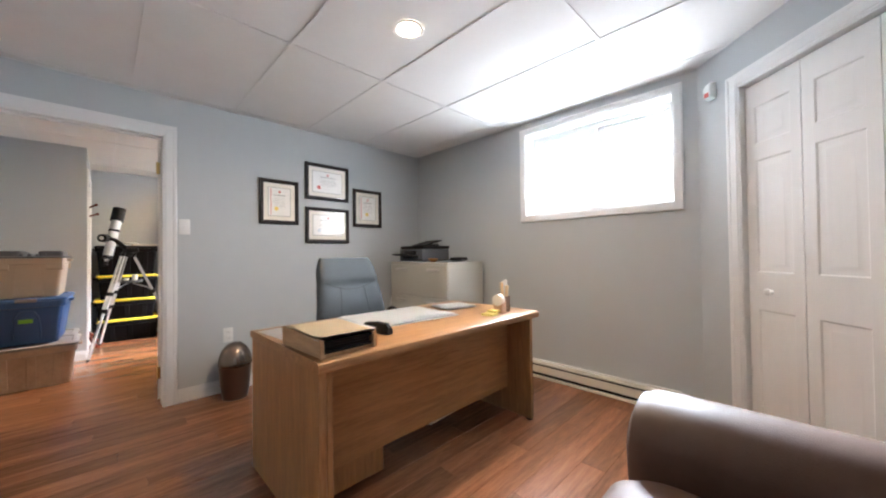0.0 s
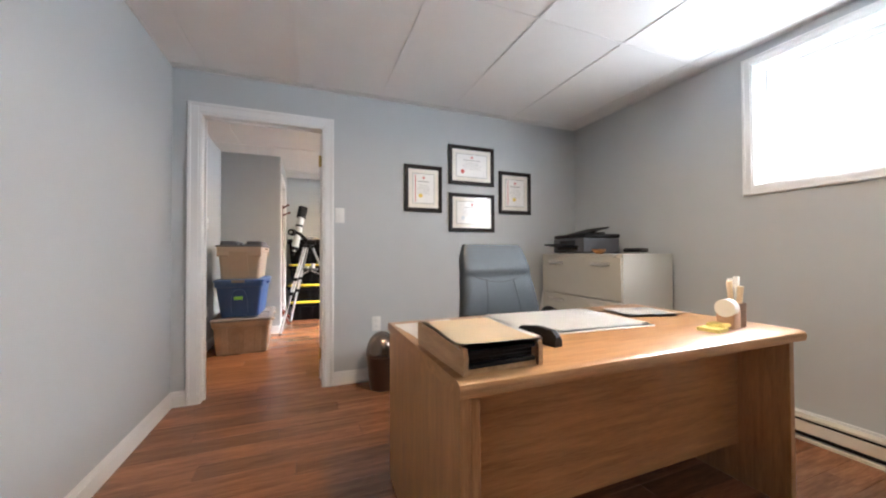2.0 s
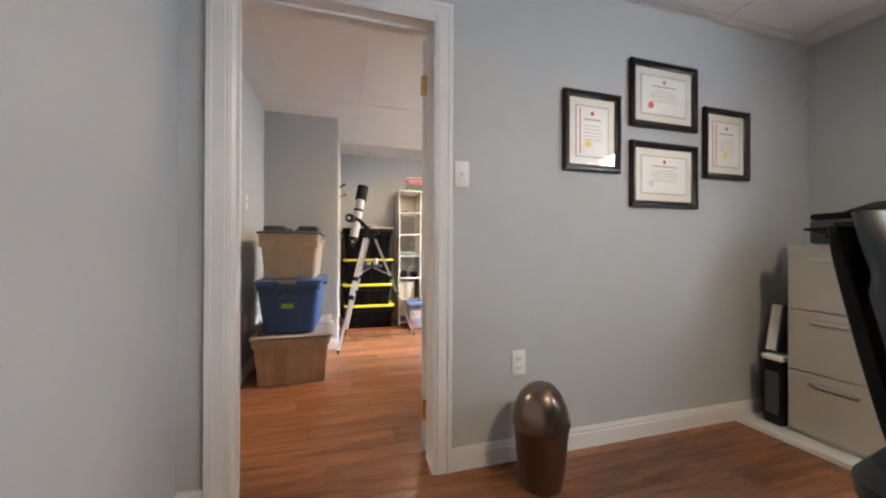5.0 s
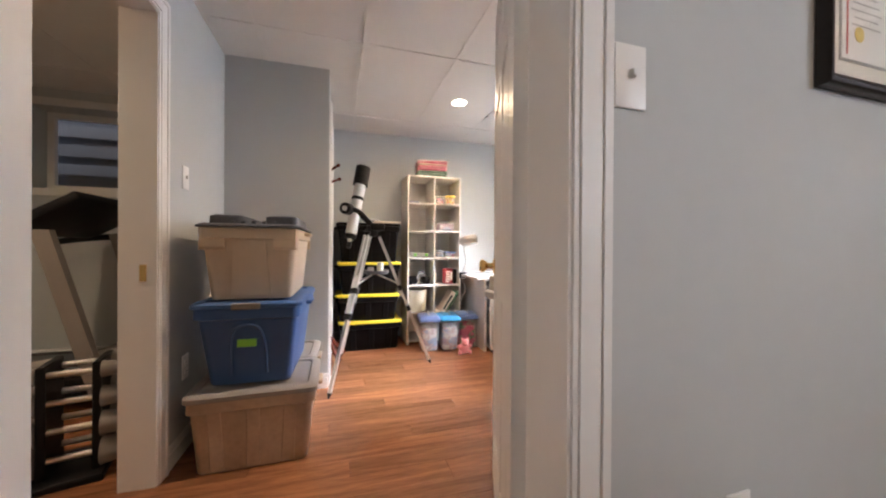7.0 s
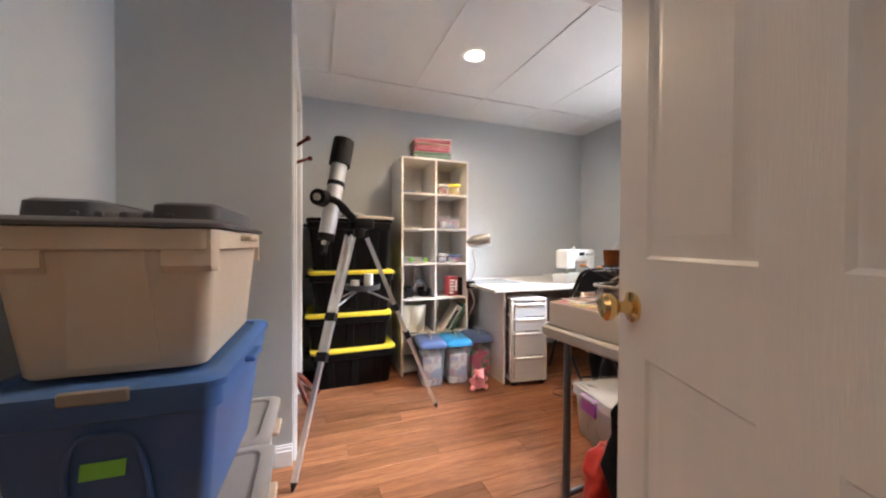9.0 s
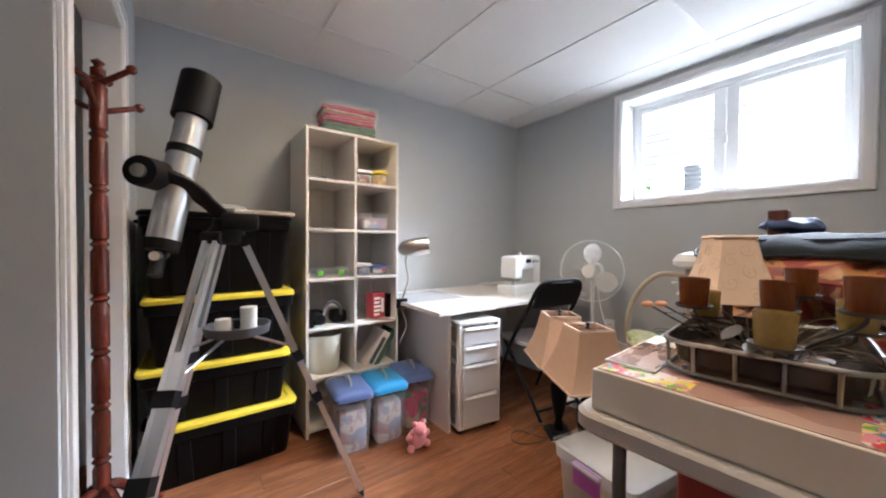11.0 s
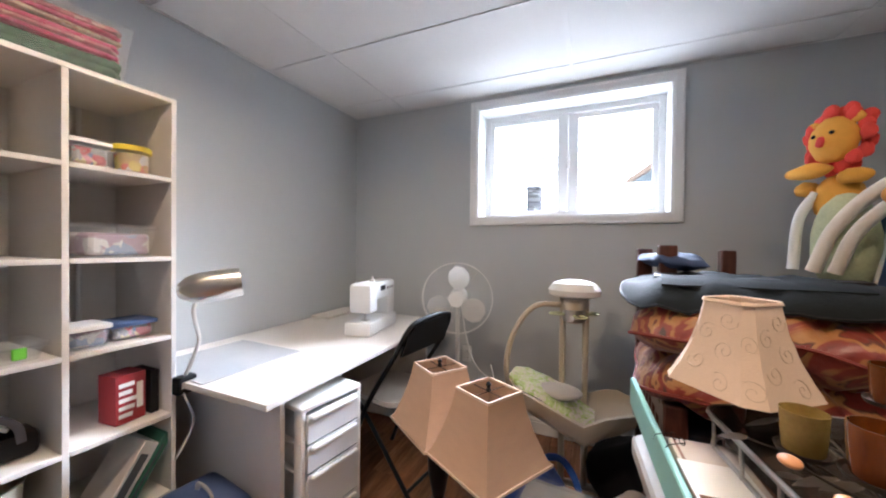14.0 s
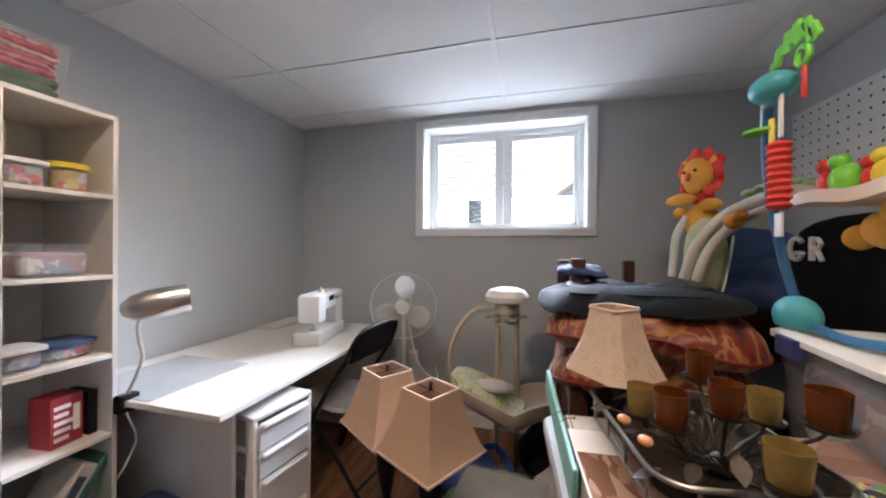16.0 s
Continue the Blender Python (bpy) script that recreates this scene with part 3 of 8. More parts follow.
part("foot", boxes((DW - 0.097, DD - 0.06, 0, DW - 0.073, DD - 0.03, 0.0125)), BLACKP, desk)

box2 = thing("file_box", "pale grey cardboard box under the desk", "box", pose(1.56, 2.108, 0, 0, 0, 4))
part("carton", boxes((-0.17, -0.13, 0, 0.17, 0.13, 0.21), bevel=0.003), mat("grey_card", (0.50, 0.47, 0.43), 0.8), box2)
part("carton_lid", boxes((-0.176, -0.136, 0.195, 0.176, 0.136, 0.25), bevel=0.003), mat("grey_card_lid", (0.53, 0.50, 0.46), 0.8), box2)

# chair
chair = thing("office_chair", "dark grey-blue leather executive swivel chair", "chair", pose(1.195, 2.408, 0, 0, 0, 8))
base = part("base", cyl(bmesh.new(), (0, 0, 0.10), (0, 0, 0.40), 0.028), BLACKP, chair)
for k in range(5):
    a = 2 * math.pi * k / 5 + 0.3
    arm = tube(bmesh.new(), [(0.02 * math.cos(a), 0.02 * math.sin(a), 0.13), (0.16 * math.cos(a), 0.16 * math.sin(a), 0.11), (0.30 * math.cos(a), 0.30 * math.sin(a), 0.075)], [0.028, 0.022, 0.016], 8)
    part("leg", arm, BLACKP, base)
    part("caster", cyl(bmesh.new(), (0.29 * math.cos(a) - 0.02 * math.sin(a), 0.29 * math.sin(a) + 0.02 * math.cos(a), 0.03), (0.29 * math.cos(a) + 0.02 * math.sin(a), 0.29 * math.sin(a) - 0.02 * math.cos(a), 0.03), 0.03, n=14), BLACKP, base)


def cushion(w0, w1, z0, z1, thick, curve, dish, n=14, k=12, y=0.0, lean=0.0):
    """A padded slab, bulging to -y, wider at z0 (w0) than at z1 (w1)."""
    rings = []
    for i in range(n + 1):
        t = i / n
        z = z0 + (z1 - z0) * t
        w = (w0 + (w1 - w0) * t) / 2 * (1 - 0.10 * max(0, (t - 0.86) / 0.14) ** 2 - 0.06 * max(0, (0.1 - t) / 0.1))
        th = thick * (0.35 + 0.65 * math.sin(math.pi * min(max(t, 0.04), 0.96)) ** 0.35)
        r = []
        for j in range(2 * k):
            a = 2 * math.pi * j / (2 * k)
            cx, sy = math.cos(a), math.sin(a)
            px = w * math.copysign(abs(cx) ** 0.45, cx)
            py = th / 2 * math.copysign(abs(sy) ** 0.6, sy)
            r.append((px, y + lean * (z - z0) + py + curve(t) - dish * (1 - (px / w) ** 2) * (-1), z))
        rings.append(r)
    return loft(bmesh.new(), rings)


BK = dict(w0=0.62, w1=0.455, z0=0.50, z1=1.07, thick=0.095, dish=0.02, y=0.10, lean=0.22)


def back_curve(t):
    head = min(1, max(0, (t - 0.66) / 0.10))
    return -0.028 * math.sin(math.pi * t) - 0.016 * head * head * (3 - 2 * head)


def back_face(x, z):
    """The front of the backrest at x, z."""
    t = (z - BK["z0"]) / (BK["z1"] - BK["z0"])
    w = (BK["w0"] + (BK["w1"] - BK["w0"]) * t) / 2
    c = min(0.999, abs(x) / w) ** (1 / 0.45)
    th = BK["thick"] * (0.35 + 0.65 * math.sin(math.pi * min(max(t, 0.04), 0.96)) ** 0.35)
    return (x, BK["y"] + BK["lean"] * (z - BK["z0"]) - th / 2 * (1 - c * c) ** 0.3 + back_curve(t) + BK["dish"] * (1 - (x / w) ** 2), z)


back = part("backrest", cushion(BK["w0"], BK["w1"], BK["z0"], BK["z1"], BK["thick"], back_curve, BK["dish"], n=34, k=16, lean=BK["lean"], y=BK["y"]), LEATHER, chair)
seam = [back_face(x, 0.905 - 0.055 * (1 - (x / 0.215) ** 2)) for x in [-0.215 + 0.43 * k / 20 for k in range(21)]]
# seams in a darker leather colour that paints the shade of soft creases
CREASE_SHADE = mat("leather_crease_shade", (0.022, 0.028, 0.034), 0.55)
part("seam", tube(bmesh.new(), seam, 0.0024, 6), CREASE_SHADE, back)
for s in (-1, 1):
    line = [back_face(s * (0.10 + 0.055 * ((0.87 - z) / 0.33) ** 1.6), z) for z in [0.868 - 0.33 * k / 14 for k in range(15)]]
    part("seam", tube(bmesh.new(), line, 0.0018, 6), CREASE_SHADE, back)
part("back_shell", cushion(0.47, 0.40, 0.52, 1.04, 0.05, lambda t: 0.0, 0.0, y=0.155, lean=0.22), BLACKP, back, "black plastic back shell")
seat = bmesh.new()
loft(seat, [ring(0.44, 0.42, 0.08, 0.40), ring(0.50, 0.48, 0.10, 0.43), ring(0.51, 0.49, 0.11, 0.47), ring(0.46, 0.44, 0.11, 0.505), ring(0.3, 0.28, 0.1, 0.515)])
part("seat", seat, LEATHER, chair)
for s in (-1, 1):
    pts = smooth([(s * 0.24, 0.10, 0.43), (s * 0.31, 0.10, 0.47), (s * 0.32, 0.12, 0.60), (s * 0.31, 0.08, 0.66), (s * 0.30, 0.03, 0.675), (s * 0.285, -0.04, 0.665)])
    part("armrest", tube(bmesh.new(), pts, 0.021, 10, 0.8), BLACKP, chair)

# waste bin
wb = thing("waste_bin", "bronze swing-lid waste bin", "waste bin", pose(0.645, 3.388, 0))
part("body", lathe(bmesh.new(), [(0.080, 0.0), (0.086, 0.004), (0.100, 0.10), (0.112, 0.245), (0.114, 0.255), (0.106, 0.256)], 36), BRONZE, wb)
dome = [(0.116, 0.250), (0.117, 0.262)] + [(0.116 * math.cos(a), 0.262 + 0.165 * math.sin(a)) for a in [k * math.pi / 2 / 10 for k in range(1, 10)]] + [(0.002, 0.427)]
part("dome", lathe(bmesh.new(), dome, 36), mat("bronze_metal", (0.20, 0.155, 0.125), 0.24, 0.85, var=0.08), wb)
fl = bmesh.new()
arc = [(0.1185 * math.cos(a) * 0.93, 0.268 + 0.1675 * math.sin(a)) for a in [0.1 + k * 1.2 / 8 for k in range(9)]]
tube(fl, [(r * 0.80, -r * 0.60, z) for r, z in arc], 0.002, 6)
tube(fl, [(0.118 * math.cos(b), 0.118 * math.sin(b), 0.272) for b in [-2.1 + k * 0.15 for k in range(13)]], 0.002, 6)
part("flap_seam", fl, DARK, wb)

# lateral file
cab = thing("filing_cabinet", "putty steel three-drawer lateral filing cabinet", "filing cabinet", pose(2.12, 2.508, 0.03))
part("body", boxes((0.006, 0, 0, 0.50, 0.86, 0.965), (0.0, 0, 0.955, 0.50, 0.86, 0.98), bevel=0.003), CABG, cab)
for k in range(3):
    d = part("drawer", boxes((-0.006, 0.008, 0.025 + k * 0.312, 0.010, 0.852, 0.330 + k * 0.312), bevel=0.003), CABG, cab)
    for y0 in (0.10, 0.58):
        part("handle", boxes((-0.016, y0, 0.27 + k * 0.312, -0.004, y0 + 0.18, 0.295 + k * 0.312), bevel=0.004), STEEL, d, "bright steel pull")
part("lock", cyl(bmesh.new(), (-0.012, 0.06, 0.968), (0.002, 0.06, 0.968), 0.009), STEEL, cab)
plinth = thing("floor_board", "white board lying under the filing cabinet", "board", pose(2.09, 2.448, 0))
part("board", boxes((-0.07, -0.02, 0, 0.52, 1.10, 0.03), bevel=0.003), TRIM, plinth)
case = thing("black_carry_case", "black upright case beside the filing cabinet", "case", pose(2.20, 3.428, 0.03))
part("body", boxes((-0.09, -0.045, 0, 0.09, 0.045, 0.36), bevel=0.012, seg=2), BLACKP, case)
part("top_flap", boxes((-0.095, -0.05, 0.35, 0.095, 0.05, 0.375), bevel=0.005), PAPER, case)
part("picture", boxes((-0.094, -0.03, 0.06, -0.0895, 0.03, 0.29)), GREYP, case)
bnd = thing("binder", "grey binder standing on the black case", "binder", pose(2.22, 3.463, 0.405, 0, 12, 0))
part("cover", boxes((-0.06, -0.03, 0, 0.06, 0.03, 0.27), bevel=0.004), GREYP, bnd)
part("pages", boxes((-0.064, -0.022, 0.006, 0.03, 0.022, 0.264)), PAPER, bnd)

# printer and papers on the cabinet
pr = thing("printer", "black all-in-one inkjet printer with an open tray", "printer", pose(2.38, 3.108, 1.01, 0, 0, -4))
part("body", boxes((-0.19, -0.20, 0.01, 0.17, 0.20, 0.13), bevel=0.012, seg=2), GREYP, pr)
part("scanner_lid", boxes((-0.18, -0.205, 0.132, 0.175, 0.205, 0.165), bevel=0.010, seg=2), BLACKP, pr)
tray = bmesh.new()
box(tray, -0.17, -0.14, 0.0, 0.0, 0.14, 0.012, 0.003, 1, pose(-0.16, 0, 0.05, 0, 8, 0))
part("paper_tray", tray, BLACKP, pr)
feed = bmesh.new()
box(feed, -0.10, -0.13, 0, 0.12, 0.13, 0.010, 0.003, 1, pose(0.0, -0.02, 0.19, 0, -14, 0))
box(feed, -0.02, -0.12, 0.165, 0.10, 0.10, 0.185, 0.004)
part("document_feeder", feed, BLACKP, pr)
part("panel", boxes((-0.195, -0.10, 0.075, -0.188, 0.10, 0.115), bevel=0.002), mat("glossy_black", (0.02, 0.02, 0.025), 0.12), pr)
part("front_slot", boxes((-0.194, -0.13, 0.035, -0.188, 0.13, 0.06)), DARK, pr)


def sheets(name, label, x, y, z, w, d, rz, n=3, material=None, jitter=4.0, category="papers"):
    t = thing(name, label, category, pose(x, y, z, 0, 0, rz))
    for k in range(n):
        bm = bmesh.new()
        m = pose(random.uniform(-0.012, 0.012), random.uniform(-0.012, 0.012), 0.0012 * k, 0, 0, random.uniform(-jitter, jitter))
        nx, ny = 6, 5
        g = [[bm.verts.new(m @ Vector((w * (i / nx - 0.5), d * (j / ny - 0.5), 0.0006 + 0.0008 * (k == n - 1) * (i / nx) ** 4))) for j in range(ny + 1)] for i in range(nx + 1)]
        for i in range(nx):
            for j in range(ny):
                bm.faces.new((g[i][j], g[i + 1][j], g[i + 1][j + 1], g[i][j + 1]))
        ext = bmesh.ops.solidify(bm, geom=bm.faces[:], thickness=0.0006)
        part("sheet", bm, material or PAPER, t)
    return t


stk = sheets("paper_stack", "stack of white papers on the filing cabinet", 2.38, 2.688, 1.011, 0.30, 0.24, 8, 8)
ph = thing("telephone", "flat black phone on the papers", "telephone", pose(2.43, 2.658, 1.023, 0, 0, 20))
part("body", boxes((-0.09, -0.06, 0, 0.09, 0.06, 0.03), bevel=0.01, seg=2), BLACKP, ph)
bowl = thing("wooden_bowl", "small round wooden dish", "dish", pose(2.22, 2.808, 1.011))
part("dish", lathe(bmesh.new(), [(0.025, 0), (0.045, 0.018), (0.052, 0.035), (0.047, 0.035), (0.02, 0.008)], 20), mat("orange_wood", (0.42, 0.19, 0.06), 0.4), bowl)

# on the desk
TOP = DT + 0.001
PALEOAK = wood("pale_oak", (0.34, 0.19, 0.085), (0.58, 0.37, 0.19), 0.4, (16, 1.5, 16), 2.5)
org = thing("desk_tray", "oak letter tray holding manila folders and dark files", "letter tray", pose(0.612, 1.745, TOP, 0, 0, 2))
for sx in (-1, 1):
    sd = bmesh.new()
    loft(sd, [[(sx * 0.118 + dx, y, z) for y, z in ((-0.176, 0.0), (0.176, 0.0), (0.176, 0.072), (0.165, 0.078), (-0.150, 0.078), (-0.168, 0.070), (-0.176, 0.052))] for dx in (-0.007, 0.007)])
    part("tray_side", sd, PALEOAK, org)
part("tray_base", boxes((-0.111, -0.165, 0, 0.111, 0.17, 0.012)), PALEOAK, org)
part("tray_back", boxes((-0.111, 0.162, 0.0125, 0.111, 0.174, 0.072), bevel=0.002), PALEOAK, org)
for k in range(4):
    z0 = 0.0125 + 0.0125 * k
    part("dark_file", boxes((-0.108 + 0.003 * (k % 2), -0.168 + 0.006 * ((k * 2) % 3), z0, 0.107 - 0.004 * (k % 3), 0.155, z0 + 0.0115), bevel=0.002), BLACKP, org)
sheets("loose_papers", "loose papers under a folder", 0.612, 1.735, TOP + 0.0635, 0.225, 0.315, 2, 13, PAPER, 3)
sheets("manila_folders", "manila file folders on the desk tray", 0.598, 1.715, TOP + 0.079, 0.222, 0.31, -4, 5, FOLDER, 4, "folder")
st = thing("stapler", "black desk stapler beside the tray", "stapler", pose(0.885, 1.788, TOP, 0, 0, 102))
bm = bmesh.new()
loft(bm, [[(x, y, z) for y, z in ((-0.018, 0), (0.018, 0), (0.018, h * 0.6), (0.011, h), (-0.011, h), (-0.018, h * 0.6))] for x, h in ((-0.09, 0.032), (-0.07, 0.052), (0.0, 0.055), (0.07, 0.046), (0.09, 0.03))])
part("body", bm, BLACKP, st)
sheets("paper_sheet", "white sheet of paper on the desk corner", 0.63, 2.108, TOP, 0.27, 0.33, 4, 2, PAPER, 2)
pad = thing("desk_blotter", "large white desk pad covered with papers", "desk pad", pose(1.225, 2.055, TOP, 0, 0, -3))
part("pad", boxes((-0.30, -0.225, 0, 0.30, 0.225, 0.004), bevel=0.001), mat("pale_desk_pad", (0.55, 0.55, 0.56), 0.6), pad)
sheets("drawing_sheets", "wide white plan sheets spread on the desk", 1.235, 2.07, TOP + 0.005, 0.58, 0.42, -2, 4, PAPER, 4)
sheets("paper_stack", "small stack of white papers on the desk", 1.74, 2.078, TOP, 0.26, 0.21, -12, 9, PAPER, 3)
hold = thing("pen_holder", "clear cup holder with rolled papers and pens", "pen holder", pose(1.83, 1.69, TOP, 0, 0, 10))
part("cup", lathe(bmesh.new(), [(0.034, 0), (0.036, 0.004), (0.038, 0.10), (0.035, 0.10), (0.033, 0.006)], 20), mat("smoked_acrylic", (0.55, 0.42, 0.36), 0.15, trans=0.5), hold)
for k, (dx, dy, hh) in enumerate(((0.01, 0, 0.21), (-0.012, 0.008, 0.19), (0.014, 0.014, 0.20), (-0.004, -0.014, 0.17))):
    part("paper_roll", cyl(bmesh.new(), (dx * 0.6, dy * 0.6, 0.01), (dx * 1.6, dy * 1.6, hh), 0.009, 0.011, 10), PAPER if k % 2 == 0 else FOLDER, hold)
part("caddy", boxes((-0.11, -0.035, 0, -0.045, 0.03, 0.075), bevel=0.006, seg=2), mat("tan_plastic", (0.55, 0.36, 0.26), 0.4), hold)
part("tape_reel", cyl(bmesh.new(), (-0.12, -0.005, 0.085), (-0.075, -0.005, 0.085), 0.036, n=20), PLATE, hold)
nt_ = thing("sticky_notes", "yellow sticky notes pad", "notepad", pose(1.66, 1.67, TOP, 0, 0, 8))
part("pad", boxes((-0.06, -0.038, 0, 0.02, 0.038, 0.012), (0.0, -0.03, 0.012, 0.06, 0.03, 0.024)), mat("yellow_note", (0.80, 0.70, 0.25), 0.8), nt_)

# armchair
sofa = thing("leather_armchair", "brown leather armchair with rolled arms", "armchair", pose(0.80, 0.188, 0))


def roll_arm(x):
    bm = bmesh.new()
    out = []
    for y, s in ((-0.42, 0.90), (-0.30, 1.0), (0.30, 1.0), (0.47, 1.0), (0.515, 0.93), (0.53, 0.80)):
        r = []
        for k in range(20):
            a = 2 * math.pi * k / 20
            px, pz = 0.145 * math.cos(a), 0.50 + 0.125 * math.sin(a)
            if math.sin(a) < -0.2:
                px, pz = 0.125 * math.copysign(1, math.cos(a)) * min(1, abs(math.cos(a)) * 1.25), 0.50 - 0.42 * min(1, (-math.sin(a) - 0.2) / 0.5 + 0.2)
            r.append((x + px * s, y, 0.34 + (pz - 0.34) * s))
        out.append(r)
    return loft(bm, out)


part("armrest", roll_arm(0.43), BROWNL, sofa)
part("armrest", roll_arm(-0.43), BROWNL, sofa)
bm = bmesh.new()
loft(bm, [ring(0.60, 0.86, 0.05, 0.08, 0, 0.0), ring(0.60, 0.90, 0.06, 0.14, 0, 0.02), ring(0.60, 0.90, 0.06, 0.28, 0, 0.02)])
part("frame", bm, BROWNL, sofa)
bm = bmesh.new()
loft(bm, [ring(0.56, 0.66, 0.06, 0.285, 0, 0.18), ring(0.585, 0.72, 0.08, 0.33, 0, 0.18), ring(0.585, 0.72, 0.09, 0.39, 0, 0.18), ring(0.52, 0.64, 0.12, 0.43, 0, 0.18), ring(0.3, 0.4, 0.1, 0.445, 0, 0.18)])
part("seat_cushion", bm, BROWNL, sofa)
part("backrest", cushion(0.86, 0.84, 0.10, 0.90, 0.20, lambda t: 0.0, 0.0, y=-0.34, lean=-0.14), BROWNL, sofa)
for sx in (-0.4, 0.4):
    for sy in (-0.36, 0.40):
        part("foot", cyl(bmesh.new(), (sx, sy, 0), (sx, sy, 0.09), 0.02, 0.03, 12), BLACKP, sofa)

# ---- storage room materials ----
CLEAR = mat("frosted_clear_plastic", (0.85, 0.87, 0.88), 0.18, var=0.03, alpha=0.10, scale=4)
DRAWERP = mat("frosted_drawer_plastic", (0.88, 0.89, 0.90), 0.3, var=0.03, alpha=0.74)
CLEARX = mat("thin_clear_plastic", (0.85, 0.87, 0.88), 0.18, var=0.03, alpha=0.05, scale=4)
CLEARW = mat("milky_plastic", (0.86, 0.86, 0.85), 0.28, var=0.03, alpha=0.34)
BEIGE = mat("beige_plastic", (0.64, 0.55, 0.43), 0.45, var=0.08, scale=3, bump=0.1, bscale=60)
TAN = mat("tan_translucent_plastic", (0.44, 0.33, 0.24), 0.32, var=0.3, scale=5)
BLUE = mat("blue_plastic", (0.05, 0.115, 0.29), 0.42, var=0.08, scale=4, bump=0.1, bscale=80)
BLUEL = mat("slate_blue_plastic", (0.10, 0.15, 0.33), 0.4, var=0.06)
CYAN = mat("bright_blue_plastic", (0.05, 0.30, 0.62), 0.35, var=0.06)
GREYL = mat("grey_plastic_lid", (0.24, 0.215, 0.20), 0.5, var=0.08, scale=3)
BLKTUB = mat("black_tub_plastic", (0.005, 0.0045, 0.005), 0.5, var=0.2, scale=5, ior=1.2)
WHITEL = mat("white_melamine", (0.74, 0.71, 0.67), 0.42, var=0.03, scale=3)
CHERRY = wood("cherry_stained_wood", (0.07, 0.012, 0.007), (0.19, 0.038, 0.020), 0.25, (14, 14, 1.5), 3.0, coat=0.4)
CRIBW = wood("dark_crib_wood", (0.045, 0.014, 0.010), (0.13, 0.045, 0.030), 0.3, (10, 10, 1.5), 3.0, coat=0.3)
SHADE = mat("tan_linen_shade", (0.56, 0.38, 0.26), 0.85, var=0.06, scale=14, bump=0.4, bscale=500, stretch=(1, 1, 3))
SHADEW = mat("cream_fabric_shade", (0.74, 0.58, 0.45), 0.85, var=0.06, scale=10, bump=0.4, bscale=400)
AMBER = mat("amber_glass", (0.20, 0.055, 0.010), 0.08, var=0.5, scale=18, trans=0.22, stretch=(1, 1, 0.2), ior=1.5)
OLIVE = mat("olive_gold_glass", (0.40, 0.28, 0.080), 0.12, var=0.35, scale=14, trans=0.2, ior=1.5)
GREEN = mat("lime_green_plastic", (0.20, 0.62, 0.06), 0.4, var=0.05)
LIME = mat("lime_fabric", (0.50, 0.54, 0.33), 0.9, var=0.3, scale=12, bump=0.4, bscale=300)
RED = mat("red_plastic", (0.62, 0.04, 0.03), 0.4, var=0.06)
TEAL = mat("teal_plastic", (0.10, 0.42, 0.48), 0.35, var=0.06)
MINT = mat("mint_board", (0.30, 0.60, 0.56), 0.5, var=0.06)
NAVY = mat("navy_nylon", (0.045, 0.075, 0.17), 0.7, var=0.15, bump=0.4, bscale=250)
BLKN = mat("black_nylon", (0.010, 0.010, 0.012), 0.85, ior=1.2, var=0.25, bump=0.5, bscale=220)
SLATE = mat("slate_vinyl", (0.011, 0.0135, 0.015), 0.75, ior=1.18, var=0.2, scale=6, bump=0.3, bscale=120)
TAUPE = mat("taupe_plastic", (0.46, 0.40, 0.31), 0.4, var=0.04)
PINK = mat("pink_plush", (0.85, 0.32, 0.36), 0.95, var=0.1, bump=0.6, bscale=250, sheen=0.5)
ORANGE = mat("orange_plush", (0.82, 0.42, 0.06), 0.95, var=0.12, bump=0.6, bscale=250)
REDP = mat("red_plush", (0.72, 0.07, 0.05), 0.95, var=0.12, bump=0.6, bscale=250)
PEWTER = mat("pewter_leaf", (0.20, 0.20, 0.20), 0.4, 0.9, var=0.1)
WAX = mat("candle_wax", (0.70, 0.60, 0.42), 0.5, var=0.05)
BRONZEW = mat("bronze_wire", (0.075, 0.062, 0.050), 0.5, 0.7, var=0.2)
TRAYW = mat("dull_silver_wire", (0.34, 0.33, 0.32), 0.36, 0.9, var=0.15)


